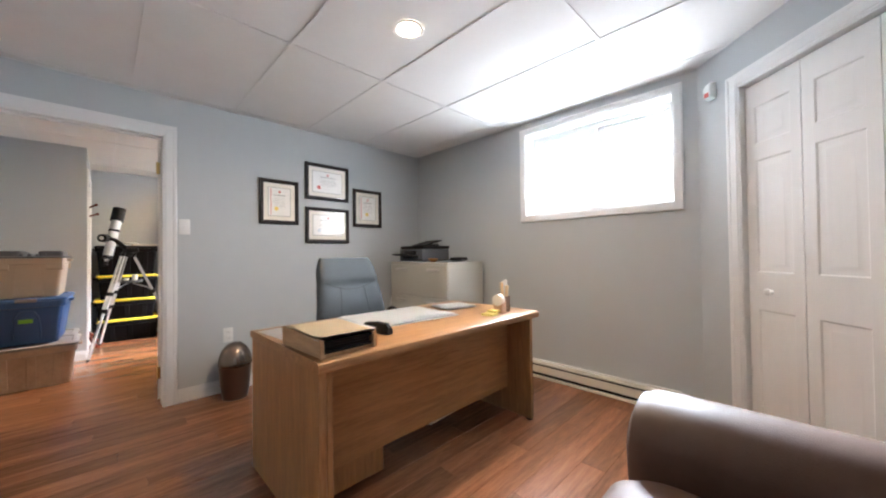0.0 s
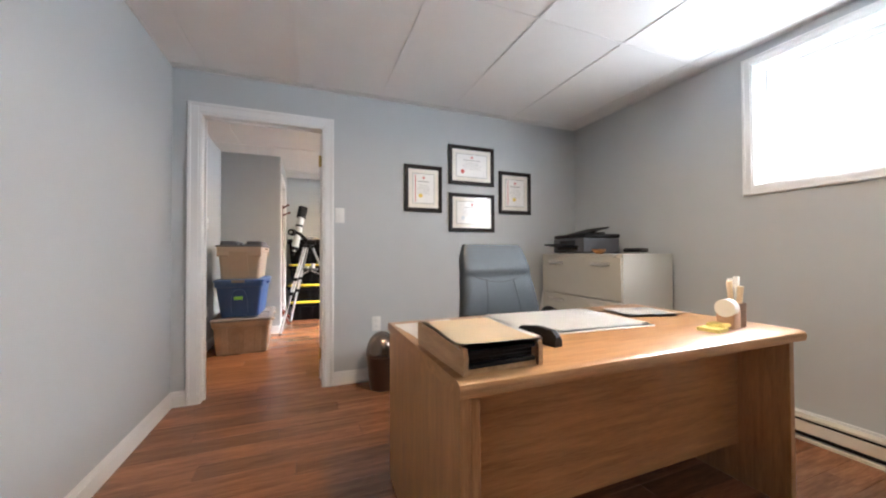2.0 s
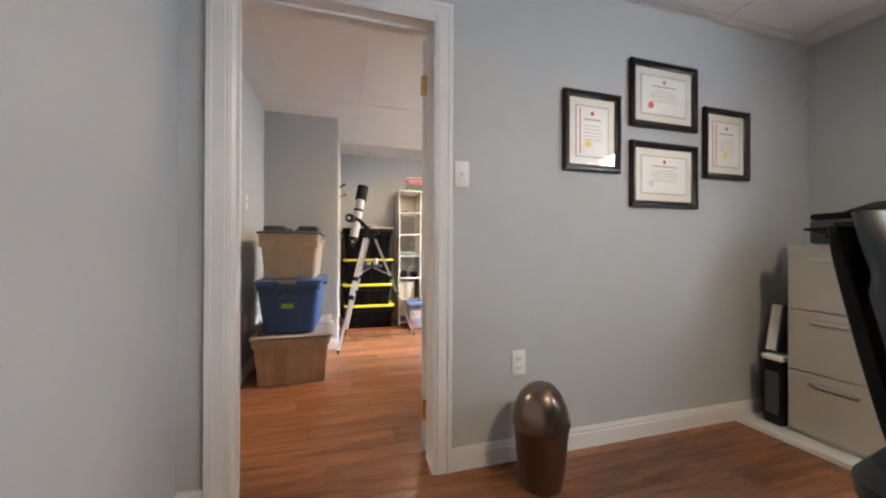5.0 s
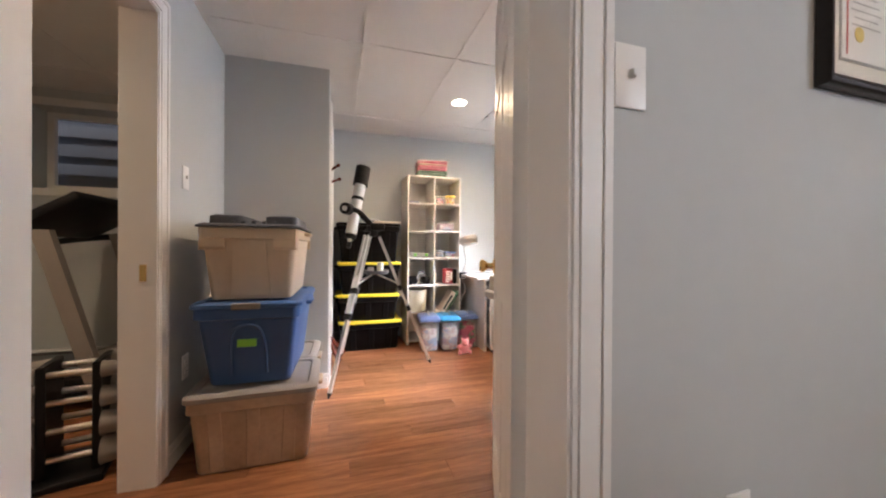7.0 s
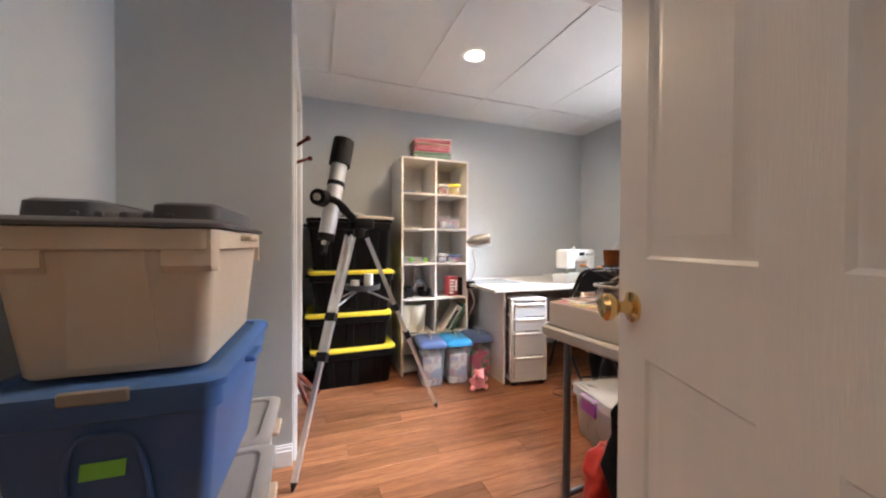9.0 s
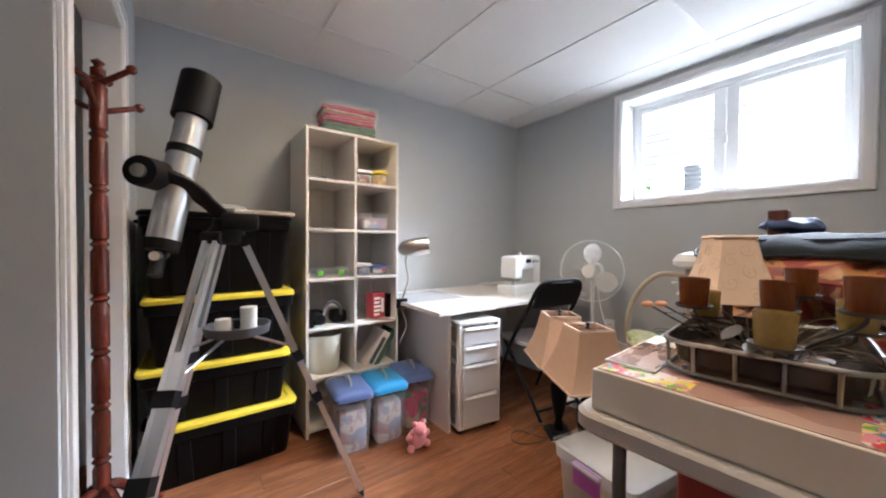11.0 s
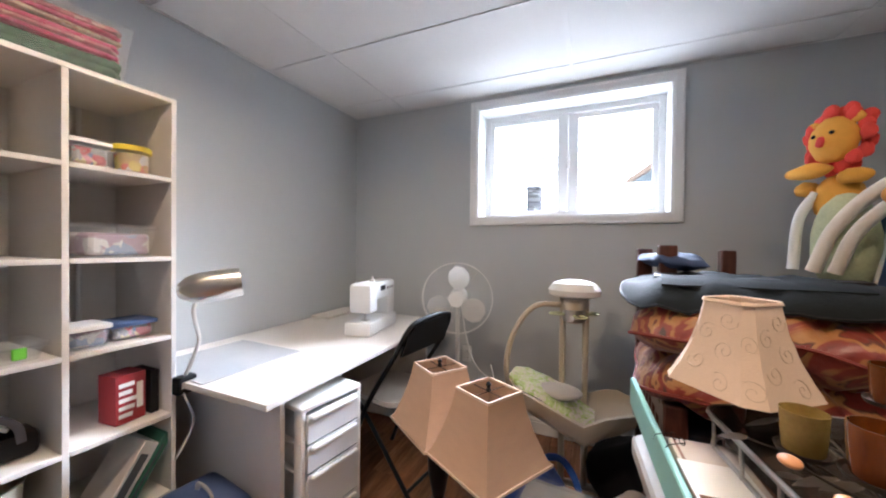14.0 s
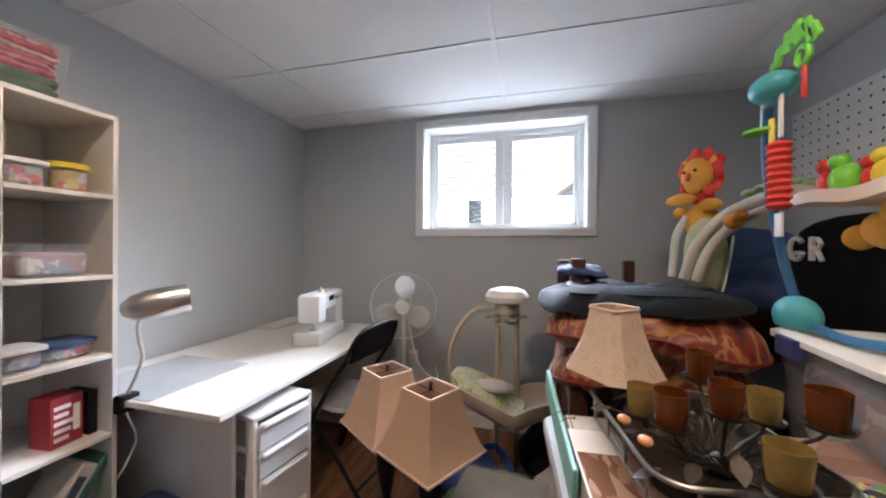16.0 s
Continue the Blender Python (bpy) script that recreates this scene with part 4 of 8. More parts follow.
def patches(name, cols, scale=9.0, rough=0.8, alpha=1.0, stretch=(1, 1, 1)):
    """Cloth or clutter in several colours: cells of a warped Voronoi pattern."""
    m = bpy.data.materials.new(name)
    m.use_nodes = True
    nt = m.node_tree
    b = nt.nodes["Principled BSDF"]
    tc = nt.nodes.new("ShaderNodeTexCoord")
    nz = nt.nodes.new("ShaderNodeTexNoise")
    nz.inputs["Scale"].default_value = scale * 0.8
    mp = nt.nodes.new("ShaderNodeMapping")
    mp.inputs["Scale"].default_value = stretch
    mp.inputs["Rotation"].default_value = (0, 0, 0.6 if stretch != (1, 1, 1) else 0)
    nt.links.new(tc.outputs["Object"], mp.inputs[0])
    nt.links.new(mp.outputs[0], nz.inputs["Vector"])
    mixv = nt.nodes.new("ShaderNodeVectorMath")
    mixv.operation = "MULTIPLY_ADD"
    nt.links.new(nz.outputs["Color"], mixv.inputs[0])
    mixv.inputs[1].default_value = (0.22, 0.22, 0.12)
    nt.links.new(mp.outputs[0], mixv.inputs[2])
    vo = nt.nodes.new("ShaderNodeTexVoronoi")
    vo.inputs["Scale"].default_value = scale
    nt.links.new(mixv.outputs[0], vo.inputs["Vector"])
    sep = nt.nodes.new("ShaderNodeSeparateColor")
    nt.links.new(vo.outputs["Color"], sep.inputs[0])
    cr = nt.nodes.new("ShaderNodeValToRGB")
    cr.color_ramp.interpolation = "CONSTANT"
    els = cr.color_ramp.elements
    els[0].color = (*cols[0], 1)
    els[1].position, els[1].color = 1 / len(cols), (*cols[1], 1)
    for k, c in enumerate(cols[2:], 2):
        els.new(k / len(cols)).color = (*c, 1)
    nt.links.new(sep.outputs[0], cr.inputs[0])
    nt.links.new(cr.outputs[0], b.inputs["Base Color"])
    b.inputs["Roughness"].default_value = rough
    b.inputs["Alpha"].default_value = alpha
    bp = nt.nodes.new("ShaderNodeBump")
    bp.inputs["Strength"].default_value = 0.4
    bp.inputs["Distance"].default_value = 0.004
    nt.links.new(nz.outputs[0], bp.inputs["Height"])
    nt.links.new(bp.outputs[0], b.inputs["Normal"])
    return m




def satin(name, stops, scale=3.2, warp=2.6):
    """Printed satin: flame-like bands of colour out of one strongly warped noise, with a fine weave."""
    m = bpy.data.materials.new(name)
    m.use_nodes = True
    nt = m.node_tree
    b = nt.nodes["Principled BSDF"]
    tc = nt.nodes.new("ShaderNodeTexCoord")
    mp = nt.nodes.new("ShaderNodeMapping")
    mp.inputs["Scale"].default_value = (1.0, 1.5, 1.2)
    nt.links.new(tc.outputs["Object"], mp.inputs[0])
    n1 = nt.nodes.new("ShaderNodeTexNoise")
    n1.inputs["Scale"].default_value = scale
    n1.inputs["Detail"].default_value = 2.5
    n1.inputs["Distortion"].default_value = warp
    nt.links.new(mp.outputs[0], n1.inputs["Vector"])
    cr = nt.nodes.new("ShaderNodeValToRGB")
    els = cr.color_ramp.elements
    els[0].position, els[0].color = stops[0][0], (*stops[0][1], 1)
    els[1].position, els[1].color = stops[1][0], (*stops[1][1], 1)
    for p, c in stops[2:]:
        els.new(p).color = (*c, 1)
    nt.links.new(n1.outputs[0], cr.inputs[0])
    nt.links.new(cr.outputs[0], b.inputs["Base Color"])
    b.inputs["Roughness"].default_value = 0.42
    b.inputs["Sheen Weight"].default_value = 0.15
    n2 = nt.nodes.new("ShaderNodeTexNoise")
    n2.inputs["Scale"].default_value = 34
    nt.links.new(mp.outputs[0], n2.inputs["Vector"])
    bp = nt.nodes.new("ShaderNodeBump")
    bp.inputs["Strength"].default_value = 0.5
    bp.inputs["Distance"].default_value = 0.006
    nt.links.new(n2.outputs[0], bp.inputs["Height"])
    nt.links.new(bp.outputs[0], b.inputs["Normal"])
    return m


COMFORT = satin("red_gold_satin", [(0.30, (0.035, 0.008, 0.006)), (0.36, (0.15, 0.014, 0.007)), (0.44, (0.19, 0.018, 0.008)), (0.46, (0.30, 0.13, 0.038)), (0.53, (0.34, 0.16, 0.048)), (0.55, (0.07, 0.020, 0.010)), (0.58, (0.18, 0.016, 0.007)), (0.64, (0.14, 0.014, 0.007)), (0.66, (0.27, 0.11, 0.030)), (0.76, (0.04, 0.010, 0.007))])
CRAFT = patches("craft_bits", [(0.6, 0.55, 0.5), (0.45, 0.08, 0.10), (0.15, 0.2, 0.35), (0.7, 0.6, 0.35), (0.3, 0.3, 0.3), (0.65, 0.3, 0.35)], 28)
FABRIC = patches("folded_fabrics", [(0.55, 0.05, 0.16), (0.62, 0.30, 0.34), (0.10, 0.16, 0.10), (0.5, 0.4, 0.33), (0.58, 0.06, 0.20)], 14)
FGREEN = patches("dark_green_print", [(0.03, 0.075, 0.045), (0.06, 0.12, 0.07), (0.02, 0.05, 0.03)], 40)
FPINK = patches("hot_pink_print", [(0.36, 0.02, 0.09), (0.44, 0.07, 0.15), (0.32, 0.015, 0.07)], 30)
FROSE = patches("rose_print", [(0.36, 0.12, 0.14), (0.42, 0.24, 0.22), (0.32, 0.06, 0.10)], 36)
FCREAM = patches("cream_print", [(0.40, 0.30, 0.20), (0.34, 0.20, 0.14), (0.44, 0.36, 0.26)], 36)
CLUTTER = patches("mixed_clutter", [(0.56, 0.52, 0.50), (0.44, 0.34, 0.34), (0.28, 0.34, 0.46), (0.64, 0.62, 0.60), (0.40, 0.28, 0.33)], 18)
TOYS = patches("bright_toys", [(0.6, 0.5, 0.12), (0.2, 0.3, 0.5), (0.6, 0.15, 0.12), (0.65, 0.62, 0.6), (0.5, 0.36, 0.15)], 20)


def hollow(bm, w0, d0, w1, d1, h, r=0.03, wall=0.004, z=0.0):
    """An open tub: outer skin, rim and inner skin."""
    loft(bm, [ring(w0 - 0.01, d0 - 0.01, r, z), ring(w0, d0, r, z + 0.008), ring(w1, d1, r, z + h), ring(w1 - 2 * wall, d1 - 2 * wall, r, z + h), ring(w0 - 2 * wall, d0 - 2 * wall, r, z + 0.012)])
    return bm


def tote(name, label, m, w, d, h, body, lid, taper=0.86, lid_h=0.035, group="", ribs=True, lip=0.02, bumps=False, latch=None, fill=None, panel=False):
    """A lidded storage tote with a rim, ribs and end handles; w along local x."""
    t = thing(name, label, "storage tote", m, group)
    bm = bmesh.new()
    hollow(bm, w * taper, d * taper, w - 0.02, d - 0.02, h - lid_h)
    loft(bm, [ring(w - 0.022, d - 0.022, 0.035, h - lid_h - 0.055), ring(w - 0.002, d - 0.002, 0.035, h - lid_h - 0.05), ring(w - 0.002, d - 0.002, 0.035, h - lid_h - 0.004), ring(w - 0.022, d - 0.022, 0.035, h - lid_h)])
    part("tub", bm, body, t)
    if ribs:
        for s in (-1, 1):
            for k in (-1, 0, 1):
                rb = bmesh.new()
                a, b = (k * w * 0.27, s * d / 2 * taper), (k * w * 0.30, s * (d / 2 - 0.011))
                box(rb, -0.028, -0.006, 0, 0.028, 0.006, h - lid_h - 0.06, 0.004, 1, Matrix.Translation((a[0], a[1], 0.01)) @ Matrix(((1, 0, (b[0] - a[0]) / h, 0), (0, 1, (b[1] - a[1]) / h, 0), (0, 0, 1, 0), (0, 0, 0, 1))))
                part("rib", rb, body, t)
    if panel:
        top, hw = h - lid_h - 0.004, d / 2 - 0.010
        for s in (-1, 1):
            for q in (-1, 1):
                cb_ = bmesh.new()
                loft(cb_, [[(q * x, s * y, z) for x, y in ((w * 0.24, hw - 0.03), (w * 0.24, hw + 0.006 * f), (w / 2 - 0.014, hw + 0.006 * f), (w / 2 - 0.004, hw - 0.01), (w / 2 - 0.004, hw - 0.03))] for z, f in ((top - 0.098, -1.0), (top - 0.084, 1.0), (top, 1.0))])
                part("corner_band", cb_, body, t)
            ep = bmesh.new()
            slope = (d / 2 - 0.01 - d / 2 * taper) / (h - lid_h)
            loft(ep, [[(x, s * (d / 2 * taper + slope * z + o), z) for x, z in ((-w * 0.20, 0.02), (w * 0.20, 0.02), (w * 0.155, top - 0.05), (-w * 0.155, top - 0.05))] for o in (-0.004, 0.005)])
            part("end_panel", ep, body, t)
    lb = bmesh.new()
    loft(lb, [ring(w + lip, d + lip, 0.04, h - lid_h), ring(w + lip, d + lip, 0.04, h - 0.014), ring(w - 0.01, d - 0.01, 0.04, h - 0.004), ring(w - 0.06, d - 0.06, 0.04, h - 0.004), ring(w - 0.075, d - 0.075, 0.035, h - 0.012)])
    lidp = part("lid", lb, lid, t)
    if bumps:
        for s in (-1, 1):
            hb = bmesh.new()
            loft(hb, [ring(0.15, d * 0.72, 0.03, h - 0.012, s * (w / 2 - 0.09)), ring(0.145, d * 0.70, 0.03, h + 0.035, s * (w / 2 - 0.09)), ring(0.12, d * 0.66, 0.025, h + 0.042, s * (w / 2 - 0.09))])
            part("lid_ridge", hb, lid, lidp)
        for k in range(5):
            part("lid_rib", boxes((-0.10 + k * 0.045, -d * 0.36, h - 0.012, -0.08 + k * 0.045, d * 0.36, h + 0.015), bevel=0.004), lid, lidp)
    for s in (-1, 1):
        part("handle", boxes((s * (w / 2 + 0.012) - 0.016, -0.06, h - lid_h - 0.03, s * (w / 2 + 0.012) + 0.016, 0.06, h - lid_h - 0.012), bevel=0.005), body, t)
    if latch:
        part("latch", boxes((-0.06, -d / 2 - lip / 2 - 0.005, h - lid_h - 0.006, 0.06, -d / 2 - lip / 2 + 0.006, h - 0.006), bevel=0.004), latch, t)
    if fill:
        part("contents", boxes((-w * taper / 2 + 0.02, -d * taper / 2 + 0.02, 0.015, w * taper / 2 - 0.02, d * taper / 2 - 0.02, h * 0.72), bevel=0.03, seg=2), fill, t)
    return t


# ---- totes in the hall ----
tote("storage_tote", "tan translucent tote with a grey lid on the floor", pose(-0.52, 5.00, 0, 0, 0, 1), 0.53, 0.43, 0.365, TAN, GREYL, 0.86, group="totes in the hall")
tote("storage_tote", "tan translucent tote with a grey lid behind another", pose(-0.545, 5.44, 0, 0, 0, -1), 0.53, 0.40, 0.362, TAN, GREYL, 0.86, group="totes in the hall")
bt = tote("storage_tote", "blue plastic tote with a green tape label", pose(-0.535, 5.12, 0.366, 0, 0, -2), 0.445, 0.63, 0.395, BLUE, BLUE, 0.78, 0.03, "totes in the hall", latch=GREYL, ribs=False)
arch = tube(bmesh.new(), smooth([(-0.075, -0.262, 0.05), (-0.072, -0.284, 0.18), (-0.05, -0.298, 0.265), (0, -0.303, 0.285), (0.05, -0.298, 0.265), (0.072, -0.284, 0.18), (0.075, -0.262, 0.05)]), 0.006, 8)
part("moulded_arch", arch, BLUE, bt)
tp = bmesh.new()
box(tp, -0.045, -0.001, -0.017, 0.035, 0.001, 0.017, 0, 1, pose(0.0, -0.2865, 0.20, -12))
part("tape_label", tp, mat("green_tape", (0.25, 0.62, 0.08), 0.6), bt, "green tape label")
tote("storage_tote", "beige plastic tote with a dark grey ridged lid", pose(-0.535, 5.12, 0.762, 0, 0, -1), 0.42, 0.61, 0.355, BEIGE, GREYP, 0.82, 0.022, "totes in the hall", bumps=True, ribs=False, panel=True)

# ---- black totes with yellow lids ----
z = 0.0
for k, hh in enumerate((0.292, 0.262, 0.312, 0.385)):
    tote("black_tote", "black heavy-duty tote with a black lid at the top" if k == 3 else "black heavy-duty tote with a bright yellow lid", pose(0.135 + (0.02, -0.005, 0.01, 0.0)[k], 6.70, z, 0, 0, (1, -1, 1, 0)[k]), 0.61, 0.44, hh, BLKTUB, BLKTUB if k == 3 else YELLOW, 0.88, 0.03, "stack of black totes", lip=0.012)
    z += hh
cloth = thing("folded_cloth", "cream folded cloth on the stacked totes", "cloth", pose(0.30, 6.66, z - 0.004))
part("fold", boxes((-0.12, -0.16, 0, 0.16, 0.16, 0.022), bevel=0.01, seg=2), mat("cream_cloth", (0.62, 0.55, 0.45), 0.9, bump=0.4), cloth)
dish = thing("plastic_lid", "clear plastic dish lid on the cloth", "lid", pose(0.16, 6.62, z + 0.018))
part("dome", lathe(bmesh.new(), [(0.09, 0), (0.095, 0.004), (0.08, 0.022), (0.07, 0.026), (0.001, 0.027)], 24), CLEARW, dish)

# ---- shelf unit ----
SX, SY, SW, SD, SH = 0.528, 6.555, 0.580, 0.385, 1.762
sh = thing("cube_shelf", "white melamine shelf unit, two columns of cubes, half full", "shelf", pose(SX, SY, 0))
T = 0.016
part("side_panel", boxes((0, 0, 0, T, SD, SH), bevel=0.0012), WHITEL, sh)
part("side_panel", boxes((SW - T, 0, 0, SW, SD, SH), bevel=0.0012), WHITEL, sh)
part("divider", boxes((SW / 2 - T / 2, 0.002, 0.03, SW / 2 + T / 2, SD - 0.006, SH - T), bevel=0.0012), WHITEL, sh)
LEV = [0.03 + (SH - T - 0.03) * k / 6 for k in range(7)]
for k, zz in enumerate(LEV):
    if k == 6:
        part("top_panel", boxes((T, 0, zz, SW - T, SD, zz + T), bevel=0.0012), WHITEL, sh)
    else:
        for a, b in ((T, SW / 2 - T / 2), (SW / 2 + T / 2, SW - T)):
            part("shelf_board", boxes((a, 0.001, zz, b, SD - 0.006, zz + T), bevel=0.0012), WHITEL, sh)
part("back_panel", boxes((T, SD - 0.006, 0.03, SW / 2 - 0.09, SD, SH), (SW / 2 - 0.088, SD - 0.005, 0.03, SW - T, SD, SH)), WHITEL, sh)
L = [v + T + 0.001 for v in LEV]
CX0, CX1 = SX + 0.145, SX + 0.435


def small_tub(name, label, x, y, zz, w, d, h, body, lid, fill=None, rz=0, round_=False, category="container"):
    t = thing(name, label, category, pose(x, y, zz, 0, 0, rz))
    if round_:
        part("jar", lathe(bmesh.new(), [(w * 0.46, 0), (w * 0.5, 0.006), (w * 0.5, h * 0.82), (w * 0.46, h * 0.84), (w * 0.44, h * 0.8), (w * 0.44, 0.008)], 24), body, t)
        part("lid", lathe(bmesh.new(), [(w * 0.52, h * 0.80), (w * 0.52, h * 0.97), (w * 0.48, h), (0.001, h)], 24), lid, t)
        if fill:
            part("contents", lathe(bmesh.new(), [(w * 0.42, 0.01), (w * 0.42, h * 0.72), (0.001, h * 0.74)], 20), fill, t)
    else:
        part("tub", hollow(bmesh.new(), w * 0.9, d * 0.9, w, d, h - 0.012, 0.015, 0.003), body, t)
        lb = bmesh.new()
        loft(lb, [ring(w + 0.008, d + 0.008, 0.016, h - 0.016), ring(w + 0.008, d + 0.008, 0.016, h - 0.004), ring(w - 0.012, d - 0.012, 0.012, h)])
        part("lid", lb, lid, t)
        if fill:
            part("contents", boxes((-w * 0.42, -d * 0.42, 0.006, w * 0.42, d * 0.42, h * 0.72), bevel=0.01), fill, t)
    return t


fb = small_tub("fabric_box", "clear box of folded green and pink fabrics on the shelf unit", SX + 0.29, SY + 0.17, SH + 0.001, 0.37, 0.28, 0.19, CLEARX, CLEARX, None, -6, category="storage box")
random.seed(41)
zf = 0.006
for k, m_ in enumerate((FGREEN, FGREEN, FPINK, FROSE, FPINK, FCREAM, FPINK, FROSE)):
    hf = 0.036 if k < 2 else random.uniform(0.014, 0.022)
    fw, fd = 0.33 - random.uniform(0, 0.02), 0.245 - random.uniform(0, 0.02)
    fl = bmesh.new()
    loft(fl, [[(x * s_ + 0.004 * math.sin(9 * a_ + k), y * s_ + 0.004 * math.cos(7 * a_ + k), zz + 0.004 * math.sin(5 * a_ + 2 * k)) for a_, (x, y, _) in enumerate(ring(fw, fd, 0.03, 0))] for s_, zz in ((0.93, zf), (1.0, zf + hf * 0.3), (1.0, zf + hf * 0.7), (0.93, zf + hf))])
    part("folded_fabric", fl, m_, fb)
    zf += hf * 0.93
gadget = thing("blue_case", "small dark blue case on a shelf", "case", pose(CX0 - 0.06, SY + 0.10, L[5]))
part("case", boxes((-0.05, -0.03, 0, 0.05, 0.03, 0.022), bevel=0.005), NAVY, gadget)
small_tub("bead_tub", "white-lidded tub of small beads", CX1 - 0.075, SY + 0.09, L[5], 0.10, 0.12, 0.085, CLEAR, PLATE, CRAFT)
small_tub("craft_jar", "clear jar of bits with a yellow lid", CX1 + 0.055, SY + 0.10, L[5], 0.11, 0.11, 0.10, CLEAR, YELLOW, TOYS, round_=True)
small_tub("clear_tub", "clear lidded plastic tub of supplies", CX1, SY + 0.13, L[4], 0.20, 0.20, 0.11, CLEAR, CLEAR, CLUTTER, 4)
small_tub("clear_case", "flat clear case with lime green clips", CX0, SY + 0.10, L[3], 0.24, 0.16, 0.055, CLEAR, CLEAR, None)
for dx in (-0.06, 0.06):
    clip = thing("case_clip", "lime green plastic clip of a clear case", "clip", pose(CX0 + dx, SY + 0.016, L[3]))
    part("clip", boxes((-0.014, -0.006, 0.012, 0.014, 0.003, 0.044), bevel=0.003), GREEN, clip)
small_tub("white_lid_tub", "small tub with a white lid", CX1 - 0.08, SY + 0.08, L[3], 0.10, 0.12, 0.075, CLEAR, PLATE, CLUTTER)
small_tub("button_tub", "low tub with a navy lid", CX1 + 0.04, SY + 0.10, L[3], 0.13, 0.13, 0.065, CLEAR, NAVY, CRAFT)
# white rods stand in for light seen through gaps in the shelf back
for lv_ in (3, 5):
    pole = thing("back_gap_light", "bright gap in the shelf back, built as a thin white rod", "rod", pose(CX1 + 0.01, SY + SD - 0.03, L[lv_]))
    part("rod", cyl(bmesh.new(), (0, 0, 0), (0, 0, 0.26), 0.008), PLATE, pole)
cams = thing("camera_kit", "black camera parts and straps on a shelf", "camera", pose(CX0, SY + 0.13, L[2]))
part("body", boxes((-0.10, -0.05, 0, -0.02, 0.04, 0.085), bevel=0.012, seg=2), BLACKP, cams)
part("lens", cyl(bmesh.new(), (-0.06, -0.05, 0.045), (-0.06, -0.11, 0.045), 0.034, 0.03, 20), BLACKP, cams)
part("case", boxes((0.03, -0.06, 0, 0.12, 0.05, 0.075), bevel=0.02, seg=2), BLACKP, cams)
part("strap", tube(bmesh.new(), smooth([(-0.03, -0.06, 0.05), (-0.01, -0.07, 0.12), (0.03, -0.06, 0.135), (0.07, -0.06, 0.10), (0.08, -0.06, 0.05)]), 0.010, 8, 0.4), GREYP, cams)
part("ring", tube(bmesh.new(), smooth([(-0.03, -0.065, 0.05), (-0.02, -0.075, 0.10), (0.02, -0.075, 0.12), (0.05, -0.07, 0.10)]), 0.006, 8), STEEL, cams)
cup = thing("black_cup", "small black cup on a shelf", "cup", pose(CX0 - 0.11, SY + 0.05, L[2]))
part("cup", lathe(bmesh.new(), [(0.020, 0), (0.026, 0.05), (0.024, 0.05), (0.018, 0.004)], 16), BLACKP, cup)
rb = thing("red_box", "red and white printed carton on a shelf", "box", pose(CX1 + 0.03, SY + 0.10, L[2], 0, 0, 6))
part("carton", boxes((-0.045, -0.045, 0, 0.045, 0.045, 0.165), bevel=0.001), mat("dark_red_print", (0.30, 0.03, 0.035), 0.45), rb)
for k in range(5):
    part("print", boxes((-0.036, -0.0462, 0.02 + k * 0.026, 0.004 + 0.006 * (k % 3), -0.0452, 0.034 + k * 0.026)), PAPER, rb)
part("figure", boxes((0.016, -0.0462, 0.04, 0.036, -0.0452, 0.13)), PAPER, rb)
bk = thing("black_book", "black book beside the red carton", "book", pose(CX1 + 0.105, SY + 0.11, L[2]))
part("cover", boxes((-0.014, -0.055, 0, 0.014, 0.055, 0.155), bevel=0.002), BLACKP, bk)
pail = thing("white_pail", "cream plastic pail on the lower shelf", "pail", pose(CX0 - 0.01, SY + 0.13, L[1]))
part("pail", lathe(bmesh.new(), [(0.085, 0), (0.09, 0.005), (0.108, 0.215), (0.112, 0.225), (0.104, 0.225), (0.086, 0.01)], 30), mat("cream_plastic", (0.66, 0.62, 0.50), 0.45, var=0.05), pail)
for k, (col, tilt, dx) in enumerate(((mat("white_game_case", (0.70, 0.66, 0.62), 0.4), 33, -0.075), (mat("green_game_case", (0.05, 0.15, 0.10), 0.4), 33, -0.012))):
    g = thing("game_case", ("white" if k == 0 else "dark green") + " flat case leaning in the shelf", "game case", pose(CX1 + dx, SY + 0.10, L[1] + 0.002, 0, tilt, 0))
    part("case", boxes((0, -0.08, 0, 0.05 - 0.02 * k, 0.08, 0.25), bevel=0.003), col, g)
    part("panel", boxes((0.010, -0.0815, 0.03, 0.036 - 0.02 * k, -0.080, 0.21)), GREYP, g)

